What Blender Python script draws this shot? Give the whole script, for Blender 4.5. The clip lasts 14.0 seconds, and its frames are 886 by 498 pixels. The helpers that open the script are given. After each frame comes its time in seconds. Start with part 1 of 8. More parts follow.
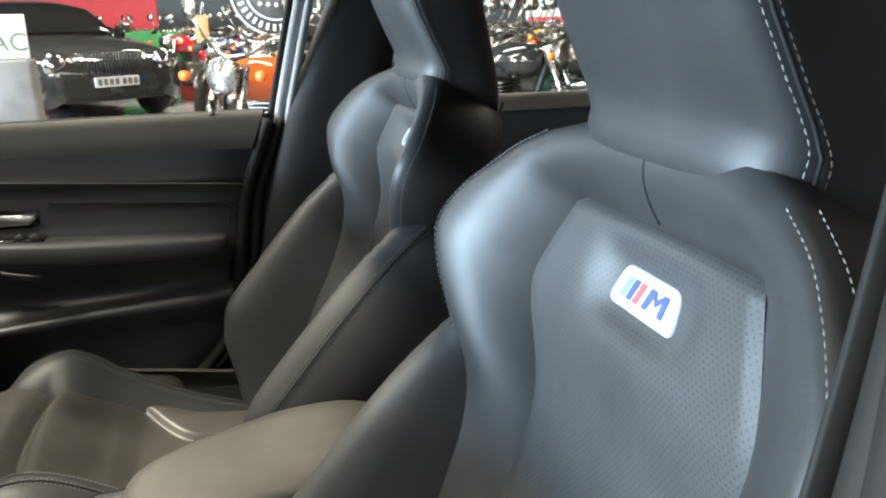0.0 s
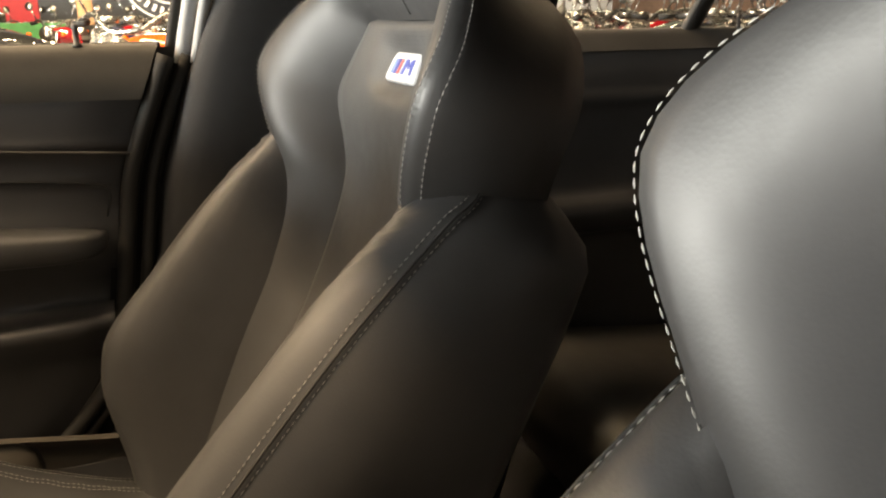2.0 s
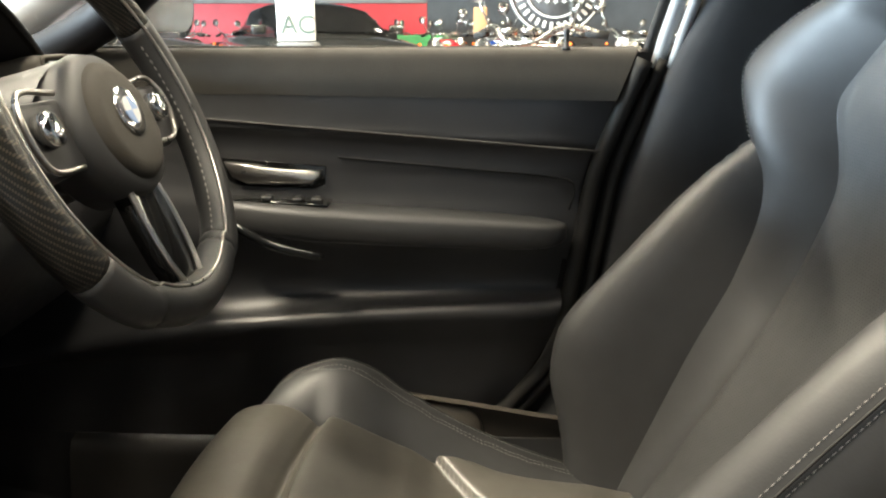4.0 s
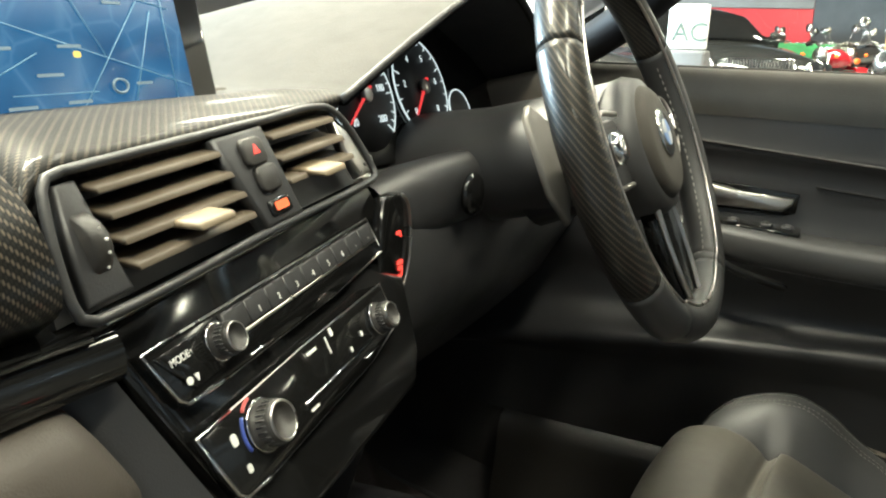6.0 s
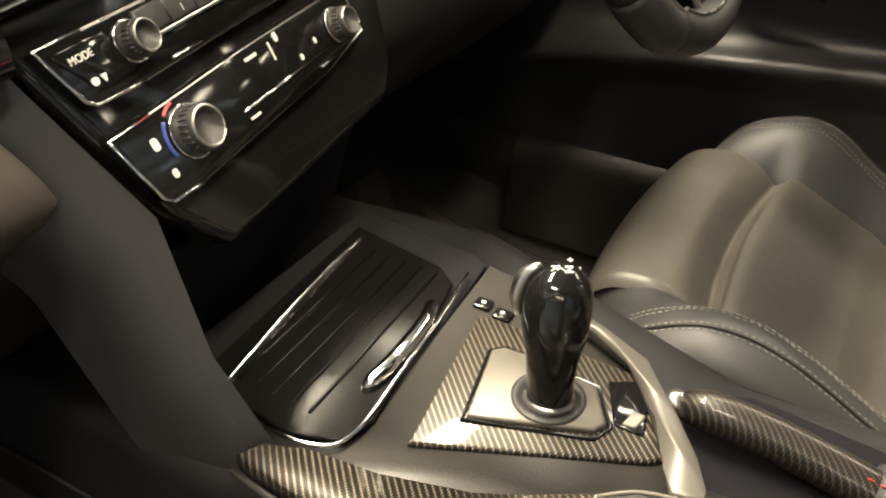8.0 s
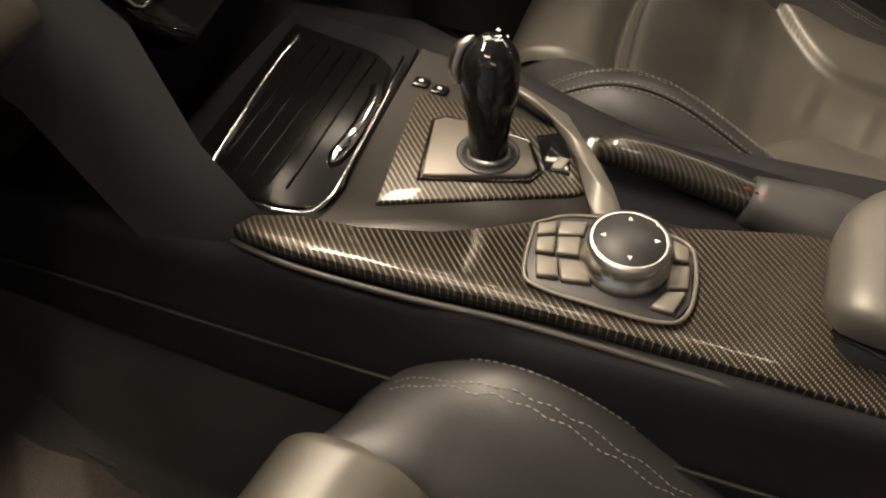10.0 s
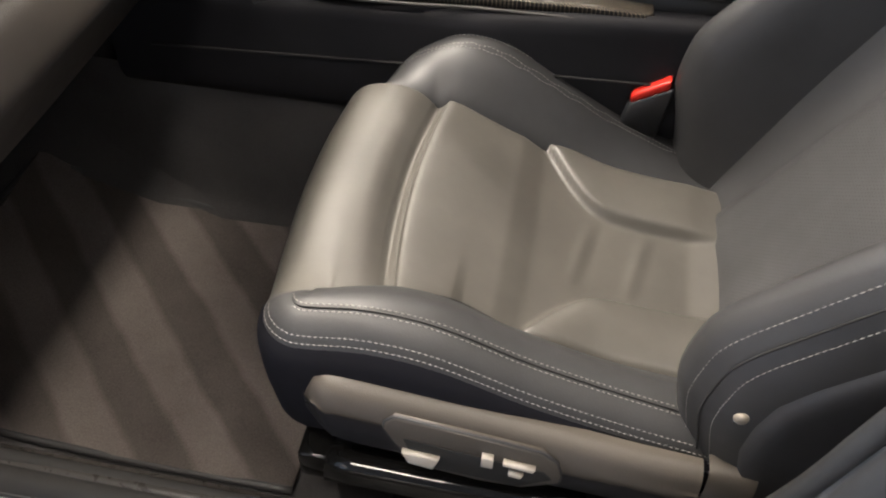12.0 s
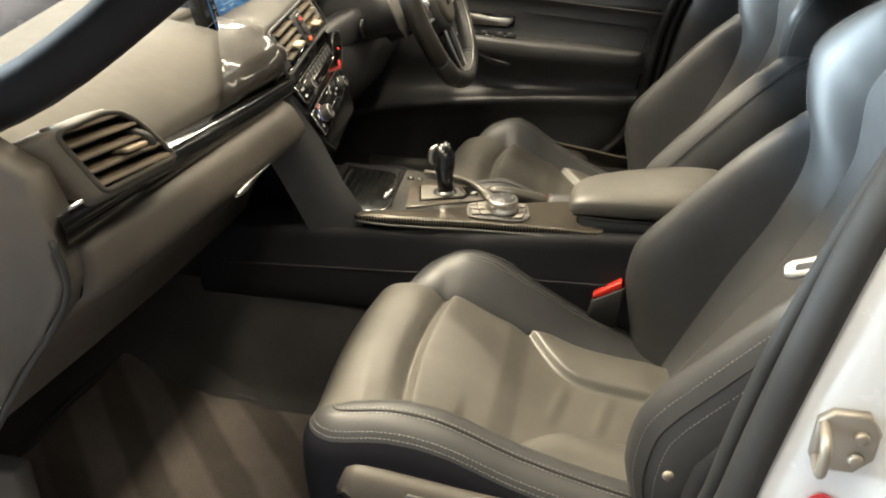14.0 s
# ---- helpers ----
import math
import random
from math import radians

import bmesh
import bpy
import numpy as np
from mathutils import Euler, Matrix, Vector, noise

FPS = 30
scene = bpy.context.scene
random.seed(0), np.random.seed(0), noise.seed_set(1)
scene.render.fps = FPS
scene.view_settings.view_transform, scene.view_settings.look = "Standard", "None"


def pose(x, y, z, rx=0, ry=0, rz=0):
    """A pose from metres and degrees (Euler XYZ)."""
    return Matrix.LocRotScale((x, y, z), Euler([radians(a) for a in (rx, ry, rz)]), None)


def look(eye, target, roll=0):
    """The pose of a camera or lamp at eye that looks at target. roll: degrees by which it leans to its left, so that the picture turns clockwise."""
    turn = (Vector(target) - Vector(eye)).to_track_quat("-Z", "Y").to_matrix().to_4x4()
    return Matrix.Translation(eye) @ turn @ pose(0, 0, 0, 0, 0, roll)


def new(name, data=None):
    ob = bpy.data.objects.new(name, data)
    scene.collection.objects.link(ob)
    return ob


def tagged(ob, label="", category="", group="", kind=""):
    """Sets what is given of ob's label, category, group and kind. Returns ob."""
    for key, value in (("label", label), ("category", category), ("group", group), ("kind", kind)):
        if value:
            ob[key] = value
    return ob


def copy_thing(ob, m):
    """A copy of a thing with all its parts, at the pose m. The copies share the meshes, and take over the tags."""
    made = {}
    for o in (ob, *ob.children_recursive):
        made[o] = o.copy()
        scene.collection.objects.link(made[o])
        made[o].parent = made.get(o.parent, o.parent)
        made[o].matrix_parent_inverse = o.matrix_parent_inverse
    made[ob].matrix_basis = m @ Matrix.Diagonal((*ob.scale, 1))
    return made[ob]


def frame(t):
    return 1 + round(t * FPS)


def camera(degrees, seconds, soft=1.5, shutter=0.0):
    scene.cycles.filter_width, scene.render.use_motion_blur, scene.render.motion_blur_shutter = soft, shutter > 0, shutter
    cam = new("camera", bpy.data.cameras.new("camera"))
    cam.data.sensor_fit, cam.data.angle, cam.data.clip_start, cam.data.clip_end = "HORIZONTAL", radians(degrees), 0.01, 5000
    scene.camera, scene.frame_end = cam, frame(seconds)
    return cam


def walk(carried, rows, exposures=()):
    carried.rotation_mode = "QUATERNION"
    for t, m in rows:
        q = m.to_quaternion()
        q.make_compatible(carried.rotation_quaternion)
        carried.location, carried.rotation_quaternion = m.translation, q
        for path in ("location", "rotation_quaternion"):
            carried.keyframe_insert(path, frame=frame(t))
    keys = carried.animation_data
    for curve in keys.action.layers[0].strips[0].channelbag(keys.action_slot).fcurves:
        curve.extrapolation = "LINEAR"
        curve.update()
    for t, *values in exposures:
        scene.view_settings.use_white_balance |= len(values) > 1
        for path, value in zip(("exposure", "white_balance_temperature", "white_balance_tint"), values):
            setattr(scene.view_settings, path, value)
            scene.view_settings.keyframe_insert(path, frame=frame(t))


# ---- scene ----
cam = camera(58.0, 14.0, soft=2.1)
# seconds, stops, kelvin, tint: the filming camera's own drift
EXPOSURES = [(0, 0.55, 5700, 2), (0.5, 0.45, 7000, 7), (1.0, 0.37, 7500, 9), (1.5, 0.5, 7900, 12), (2.0, 0.65, 8200, 12), (2.5, 0.9, 7500, 10), (3.0, 0.95, 7000, 8), (4.2, 0.95, 5900, 2), (6.3, 1.1, 5650, -5), (7.0, 1.35, 5650, -5), (7.5, 1.4, 5800, -4), (8.1, 1.05, 6300, 5), (8.6, 0.5, 6300, 7), (10.9, 0.15, 6500, 12), (11.5, 0.35, 5600, 12), (12.0, 0.78, 5600, 11), (13.2, 0.75, 6500, 9), (13.6, 0.85, 6400, 6), (14, 1.0, 6200, 3)]
PATH = [
    (0, (0.058, -0.81, 1.131), (0.551, 1.045, 0.568), -1.5),
    (0.5, (0.061, -0.711, 1.13), (0.623, 1.126, 0.573), -1.1),
    (1, (0.042, -0.618, 1.129), (0.702, 1.187, 0.574), -0.9),
    (1.5, (0.068, -0.482, 1.065), (0.794, 1.297, 0.509), -0.8),
    (2, (0.071, -0.357, 0.995), (0.787, 1.426, 0.44), -0.7),
    (2.5, (0.052, -0.32, 0.985), (0.672, 1.499, 0.434), -0.5),
    (3, (0.005, -0.322, 0.978), (0.451, 1.55, 0.437), -0.2),
    (3.5, (-0.032, -0.321, 0.98), (0.161, 1.598, 0.449), -0.1),
    (4, (-0.081, -0.339, 0.984), (-0.153, 1.592, 0.469), 0.0),
    (4.2, (-0.099, -0.347, 0.986), (-0.274, 1.579, 0.477), 0.1),
    (6.3, (-0.24, -0.401, 1.005), (-1.158, 1.293, 0.471), 1.4),
    (6.5, (-0.239, -0.399, 0.999), (-1.189, 1.275, 0.455), 1.2),
    (7, (-0.222, -0.382, 0.985), (-1.2, 1.25, 0.367), 1.5),
    (7.5, (-0.195, -0.363, 0.983), (-1.136, 1.193, 0.149), 1.3),
    (8, (-0.184, -0.349, 0.982), (-1.019, 1.076, -0.146), 0.5),
    (8.5, (-0.181, -0.344, 0.991), (-0.884, 0.92, -0.39), 0.3),
    (8.7, (-0.183, -0.347, 0.993), (-0.846, 0.878, -0.442), 0.5),
    (10.8, (-0.168, -0.614, 1.076), (-0.556, 0.657, -0.418), -0.8),
    (11, (-0.176, -0.682, 1.1), (-0.527, 0.596, -0.398), -0.5),
    (11.5, (-0.168, -0.807, 1.144), (-0.417, 0.465, -0.38), 0.9),
    (12, (-0.12, -0.991, 1.164), (-0.341, 0.306, -0.343), 1.2),
    (12.5, (-0.074, -1.14, 1.198), (-0.303, 0.19, -0.278), 1.0),
    (13, (-0.054, -1.223, 1.225), (-0.311, 0.187, -0.169), 1.0),
    (13.5, (-0.048, -1.301, 1.219), (-0.351, 0.27, 0.019), 0.8),
    (14, (-0.046, -1.316, 1.194), (-0.397, 0.434, 0.292), 0.5),
]
walk(cam, [(t, look(eye, target, roll)) for t, eye, target, roll in PATH], EXPOSURES)
# world: the dim hall beyond its lamps
world = bpy.data.worlds.new("world")
scene.world = world
world.use_nodes = True
world.node_tree.nodes["Background"].inputs[0].default_value = (0.9, 0.92, 1.0, 1)
world.node_tree.nodes["Background"].inputs[1].default_value = 0.01


def strip_lamp(x, y, z, length, watts, colour=(1.0, 0.86, 0.68), width=0.35, rz=0.0):
    """A ceiling strip of the hall: an area lamp under its housing."""
    data = bpy.data.lights.new("strip_lamp_light", "AREA")
    data.shape, data.size, data.size_y, data.energy, data.color = "RECTANGLE", length, width, watts, colour
    ob = new("strip_lamp_light", data)
    ob.matrix_world = pose(x, y, z - 0.03, 0, 0, rz)
    return ob


# the hall's strips: x, y, watts, tone, length and turn; cool daylight comes through the high window ahead of the car
WARM, COOL = (1.0, 0.82, 0.60), (0.80, 0.91, 1.0)
STRIPS = [(-4.5, -5.5, 6, COOL, 2.4, 0), (0.5, -5.5, 4, WARM, 2.4, 0), (5.0, -5.5, 5, WARM, 2.4, 0), (-0.65, -1.6, 41, WARM, 1.2, 0), (1.7, -3.6, 30, WARM, 2.4, 0), (-3.4, -3.6, 8, WARM, 2.4, 0),
          (-1.88, 0.45, 285, WARM, 2.0, 90), (0.62, -0.2, 80, WARM, 2.4, 90), (-0.4, 2.3, 70, WARM, 2.4, 0), (-2.6, 4.2, 150, WARM, 2.4, 0), (1.2, 4.6, 90, WARM, 2.4, 0), (4.6, 4.4, 35, WARM, 2.4, 0),
          (-3.0, 9.5, 220, WARM, 2.4, 0), (1.2, 11.5, 380, WARM, 2.4, 0), (5.4, 9.2, 70, WARM, 2.4, 0), (-7.0, 8.0, 170, WARM, 2.4, 0)]
for lx, ly, w, tone, span_, turn_ in STRIPS:
    strip_lamp(lx, ly, 3.6, span_, w, tone, rz=turn_)
# daylight in the opening of the high window in the west wall
sky_data = bpy.data.lights.new("window_light", "AREA")
sky_data.shape, sky_data.size, sky_data.size_y, sky_data.energy, sky_data.color = "RECTANGLE", 1.5, 7.0, 5400, COOL
new("window_light", sky_data).matrix_world = pose(-13.72, 0.4, 3.25, 0, -90, 0)
# ---- mesh helpers ----
def smooth_curve(xs, ys):
    """Catmull-Rom through the given values; xs rising."""
    xs, ys = list(xs), list(ys)

    def f(x):
        if x <= xs[0]:
            return ys[0]
        if x >= xs[-1]:
            return ys[-1]
        i = max(k for k in range(len(xs) - 1) if xs[k] <= x)
        h = xs[i + 1] - xs[i]
        m0 = (ys[i + 1] - ys[i - 1]) / (xs[i + 1] - xs[i - 1]) if i > 0 else (ys[i + 1] - ys[i]) / h
        m1 = (ys[i + 2] - ys[i]) / (xs[i + 2] - xs[i]) if i + 2 < len(xs) else (ys[i + 1] - ys[i]) / h
        t = (x - xs[i]) / h
        return ((2 * t**3 - 3 * t**2 + 1) * ys[i] + (t**3 - 2 * t**2 + t) * h * m0 + (-2 * t**3 + 3 * t**2) * ys[i + 1] + (t**3 - t**2) * h * m1)
    return f


def spline(points, n):
    """n points on a smooth line through points (any dimension)."""
    pts = [Vector(p) for p in points]
    d = [0.0]
    for a, b in zip(pts, pts[1:]):
        d.append(d[-1] + max((b - a).length, 1e-6))
    fs = [smooth_curve(d, [p[k] for p in pts]) for k in range(len(pts[0]))]
    return [Vector([f(d[-1] * i / (n - 1)) for f in fs]) for i in range(n)]


def loft(rings, closed=False, caps=False):
    """A bmesh skin over rings of equal length."""
    bm = bmesh.new()
    rows = [[bm.verts.new(p) for p in r] for r in rings]
    n = len(rows[0])
    for a, b in zip(rows, rows[1:]):
        for i in range(n if closed else n - 1):
            j = (i + 1) % n
            bm.faces.new((a[i], a[j], b[j], b[i]))
    if caps:
        bm.faces.new(rows[0][::-1]), bm.faces.new(rows[-1])
    bmesh.ops.recalc_face_normals(bm, faces=bm.faces)
    return bm


def tube(points, r, n=8, closed=False, flat=1.0):
    """A round rope along points; r a number or a list."""
    pts = [Vector(p) for p in points]
    rings, last = [], None
    m = len(pts)
    for i, p in enumerate(pts):
        a = pts[(i - 1) % m] if (closed or i > 0) else p
        b = pts[(i + 1) % m] if (closed or i < m - 1) else p
        t = (b - a).normalized()
        if last is None:
            last = t.orthogonal().normalized()
        u = (last - t * last.dot(t)).normalized()
        last = u
        v = t.cross(u)
        rr = r[i] if isinstance(r, (list, tuple)) else r
        rings.append([p + (u * math.cos(2 * math.pi * k / n) + v * math.sin(2 * math.pi * k / n) * flat) * rr for k in range(n)])
    if closed:
        rings.append(rings[0])
    return loft(rings, closed=True, caps=not closed)


def block(x0, x1, y0, y1, z0, z1, bevel=0.004, seg=2):
    bm = bmesh.new()
    bmesh.ops.create_cube(bm, size=1)
    bmesh.ops.scale(bm, vec=(x1 - x0, y1 - y0, z1 - z0), verts=bm.verts)
    bmesh.ops.translate(bm, vec=((x0 + x1) / 2, (y0 + y1) / 2, (z0 + z1) / 2), verts=bm.verts)
    if bevel:
        bmesh.ops.bevel(bm, geom=bm.edges[:], offset=bevel, segments=seg, affect="EDGES", profile=0.5)
    return bm


def prism(outline, depth, to, bevel=0.0, seg=2):
    """An outline (a, b) raised from c=0 to c=depth; to(a, b, c) gives the place."""
    bm = bmesh.new()
    lo = [bm.verts.new(Vector((a, b, 0))) for a, b in outline]
    hi = [bm.verts.new(Vector((a, b, depth))) for a, b in outline]
    n = len(lo)
    bm.faces.new(lo[::-1]), bm.faces.new(hi)
    for i in range(n):
        bm.faces.new((lo[i], lo[(i + 1) % n], hi[(i + 1) % n], hi[i]))
    if bevel:
        edges = [e for e in bm.edges if all(abs(v.co.z - depth) < 1e-6 for v in e.verts)]
        bmesh.ops.bevel(bm, geom=edges, offset=bevel, segments=seg, affect="EDGES", profile=0.5)
    for v in bm.verts:
        v.co = to(*v.co)
    bmesh.ops.recalc_face_normals(bm, faces=bm.faces)
    return bm


def rounded(w, h, r, n=4, ox=0.0, oy=0.0):
    """The outline of a rectangle with round corners."""
    out = []
    for cx, cy, a0 in ((w / 2 - r, h / 2 - r, 0), (-w / 2 + r, h / 2 - r, 90), (-w / 2 + r, -h / 2 + r, 180), (w / 2 - r, -h / 2 + r, 270)):
        for k in range(n + 1):
            a = radians(a0 + 90 * k / n)
            out.append((ox + cx + r * math.cos(a), oy + cy + r * math.sin(a)))
    return out


def disc(r, depth, to, n=24, bevel=0.0):
    return prism([(r * math.cos(2 * math.pi * k / n), r * math.sin(2 * math.pi * k / n)) for k in range(n)], depth, to, bevel)


def lathe(profile, to, n=28):
    """profile of (radius, height) turned round; to(a, b, c) places it."""
    rings = [[to(r * math.cos(2 * math.pi * k / n), r * math.sin(2 * math.pi * k / n), h) for k in range(n)] for r, h in profile]
    return loft(rings, closed=True, caps=True)


def merge(*parts):
    """Several bmeshes as one."""
    bm = bmesh.new()
    for p in parts:
        me = bpy.data.meshes.new("tmp")
        p.to_mesh(me)
        p.free()
        bm.from_mesh(me)
        bpy.data.meshes.remove(me)
    return bm


def dashes(points, length=0.0038, gap=0.0018, r=0.00042, lift=(0, 0, 0)):
    """A row of thread stitches along points."""
    pts = [Vector(p) + Vector(lift) for p in points]
    d = [0.0]
    for a, b in zip(pts, pts[1:]):
        d.append(d[-1] + (b - a).length)
    fx = [smooth_curve(d, [p[k] for p in pts]) for k in range(3)] if min(b - a for a, b in zip(d, d[1:])) > 1e-7 else None
    verts, faces = [], []
    s = 0.0
    while fx and s + length < d[-1]:
        a, b = Vector([f(s) for f in fx]), Vector([f(s + length) for f in fx])
        t = (b - a).normalized()
        u = t.orthogonal().normalized()
        v = t.cross(u)
        k = len(verts)
        for p, q in ((a, 0.4), ((a + b) / 2, 1.25), (b, 0.4)):
            for c in range(4):
                ang = math.pi / 2 * c
                verts.append(p + (u * math.cos(ang) + v * math.sin(ang)) * r * q)
        for ring in (0, 4):
            for c in range(4):
                faces.append((k + ring + c, k + ring + (c + 1) % 4, k + ring + 4 + (c + 1) % 4, k + ring + 4 + c))
        s += length + gap
    bm = bmesh.new()
    vs = [bm.verts.new(p) for p in verts]
    for f in faces:
        bm.faces.new([vs[i] for i in f])
    return bm


def link(name, bm, material, smooth=True):
    me = bpy.data.meshes.new(name)
    if smooth:
        for f in bm.faces:
            f.smooth = True
    bm.to_mesh(me)
    bm.free()
    me.materials.append(material)
    return new(name, me)


def part(name, bm, material, parent, label="", smooth=True):
    """One mesh object under a thing or a part."""
    ob = link(name, bm, material, smooth)
    ob.parent = parent
    ob.matrix_parent_inverse = parent.matrix_basis.inverted() if parent.parent is None else Matrix()
    if label:
        ob["label"] = label
    return ob


def thing(name, label, category, group="", kind="", at=(0, 0, 0)):
    ob = new(name)
    ob.empty_display_size = 0.05
    ob.location = at
    return tagged(ob, label, category, group, kind)


def struct(name, bm, material, label="", category="", smooth=False):
    return tagged(link(name, bm, material, smooth), label, category, "", "structure")


def writing(name, text, size, material, parent, m, depth=0.0003):
    """Raised letters in the built-in font, as a mesh."""
    cu = bpy.data.curves.new(name, "FONT")
    cu.body, cu.size, cu.extrude, cu.align_x, cu.align_y = text, size, depth, "CENTER", "CENTER"
    tmp = bpy.data.objects.new(name, cu)
    me = bpy.data.meshes.new_from_object(tmp)
    bpy.data.objects.remove(tmp)
    me.transform(m)
    me.materials.clear()
    me.materials.append(material)
    ob = new(name, me)
    ob.parent = parent
    ob.matrix_parent_inverse = parent.matrix_basis.inverted() if parent.parent is None else Matrix()
    return ob
# ---- materials ----
class Nodes:
    """A small hand to build node materials."""
    def __init__(self, name):
        self.mat = bpy.data.materials.new(name)
        self.mat.use_nodes = True
        self.t = self.mat.node_tree
        self.bsdf = self.t.nodes["Principled BSDF"]
        self.co = self.t.nodes.new("ShaderNodeTexCoord").outputs["Object"]

    def node(self, kind, **values):
        n = self.t.nodes.new(kind)
        for k, v in values.items():
            n.inputs[k].default_value = v
        return n

    def to(self, a, b):
        self.t.links.new(a, b)

    def noise(self, scale, detail=3.0, rough=0.55, co=None):
        n = self.node("ShaderNodeTexNoise", Scale=scale, Detail=detail, Roughness=rough)
        self.to(co or self.co, n.inputs["Vector"])
        return n.outputs["Fac"]

    def ramp(self, fac, stops):
        n = self.t.nodes.new("ShaderNodeValToRGB")
        while len(n.color_ramp.elements) < len(stops):
            n.color_ramp.elements.new(0.5)
        for e, (p, c) in zip(n.color_ramp.elements, stops):
            e.position = p
            e.color = (*c, 1) if len(c) == 3 else c
        self.to(fac, n.inputs["Fac"])
        return n.outputs["Color"]

    def math(self, op, a, b=None, c=None):
        n = self.t.nodes.new("ShaderNodeMath")
        n.operation = op
        for i, v in enumerate((a, b, c)):
            if v is None:
                continue
            if isinstance(v, (int, float)):
                n.inputs[i].default_value = v
            else:
                self.to(v, n.inputs[i])
        return n.outputs[0]

    def bump(self, height, strength, distance):
        n = self.node("ShaderNodeBump", Strength=strength, Distance=distance)
        self.to(height, n.inputs["Height"])
        self.to(n.outputs["Normal"], self.bsdf.inputs["Normal"])
        return n

    def set(self, **values):
        for k, v in values.items():
            self.bsdf.inputs[k.replace("_", " ")].default_value = v
        return self


def surface(name, base, rough, metal=0.0, vary=0.25, scale=6.0, grain=0.0, grain_scale=900.0, coat=0.0, spec=0.5, rough_vary=0.08):
    """A plain material: colour that drifts, gloss that drifts, and a fine grain."""
    n = Nodes(name)
    big = n.noise(scale, 4.0)
    lo, hi = [c * (1 - vary) for c in base], [min(1, c * (1 + vary)) for c in base]
    n.to(n.ramp(big, [(0.3, lo), (0.7, hi)]), n.bsdf.inputs["Base Color"])
    fine = n.noise(scale * 9, 3.0)
    n.to(n.math("MULTIPLY_ADD", fine, rough_vary * 2, rough - rough_vary), n.bsdf.inputs["Roughness"])
    n.set(Metallic=metal, Coat_Weight=coat, Coat_Roughness=0.06, Specular_IOR_Level=spec)
    if grain:
        v = n.node("ShaderNodeTexVoronoi", Scale=grain_scale)
        n.to(n.co, v.inputs["Vector"])
        n.bump(v.outputs["Distance"], grain, 0.0004)
    return n.mat


def leather(name, base, rough=0.42, perforated=False):
    n = Nodes(name)
    wear = n.noise(9.0, 5.0, 0.6)
    n.to(n.math("MULTIPLY_ADD", n.noise(55.0, 3.0), 0.16, rough - 0.08), n.bsdf.inputs["Roughness"])
    cells = n.node("ShaderNodeTexVoronoi", Scale=520.0)
    n.to(n.co, cells.inputs["Vector"])
    creases = n.noise(30.0, 5.0, 0.65)
    height = n.math("ADD", n.math("MULTIPLY", cells.outputs["Distance"], 0.35), n.math("MULTIPLY", creases, 1.6))
    colour = n.ramp(wear, [(0.3, [c * 0.8 for c in base]), (0.72, [c * 1.22 for c in base])])
    if perforated:
        sep = n.t.nodes.new("ShaderNodeSeparateXYZ")
        n.to(n.co, sep.inputs[0])
        pitch = 0.0052
        up = n.math("ADD", n.math("MULTIPLY", sep.outputs["X"], 0.43), n.math("MULTIPLY", sep.outputs["Z"], 0.90))
        row = n.math("DIVIDE", up, pitch * 0.62)
        shift = n.math("MULTIPLY", n.math("MODULO", n.math("FLOOR", row), 2.0), 0.5)
        a = n.math("SUBTRACT", n.math("FRACT", n.math("ADD", n.math("DIVIDE", sep.outputs["Y"], pitch), n.math("ADD", shift, 200.0))), 0.5)
        b = n.math("MULTIPLY", n.math("SUBTRACT", n.math("FRACT", row), 0.5), 0.62)
        r = n.math("SQRT", n.math("ADD", n.math("MULTIPLY", a, a), n.math("MULTIPLY", b, b)))
        hole = n.math("LESS_THAN", r, 0.145)
        mix = n.node("ShaderNodeMix")
        mix.data_type = "RGBA"
        n.to(hole, mix.inputs["Factor"])
        n.to(colour, mix.inputs["A"])
        mix.inputs["B"].default_value = (0.014, 0.014, 0.014, 1)
        colour = mix.outputs["Result"]
        height = n.math("SUBTRACT", height, n.math("MULTIPLY", hole, 1.5))
    n.to(colour, n.bsdf.inputs["Base Color"])
    n.bump(height, 0.22, 0.0006)
    n.set(Specular_IOR_Level=0.55, Coat_Weight=0.1, Coat_Roughness=0.4)
    return n.mat


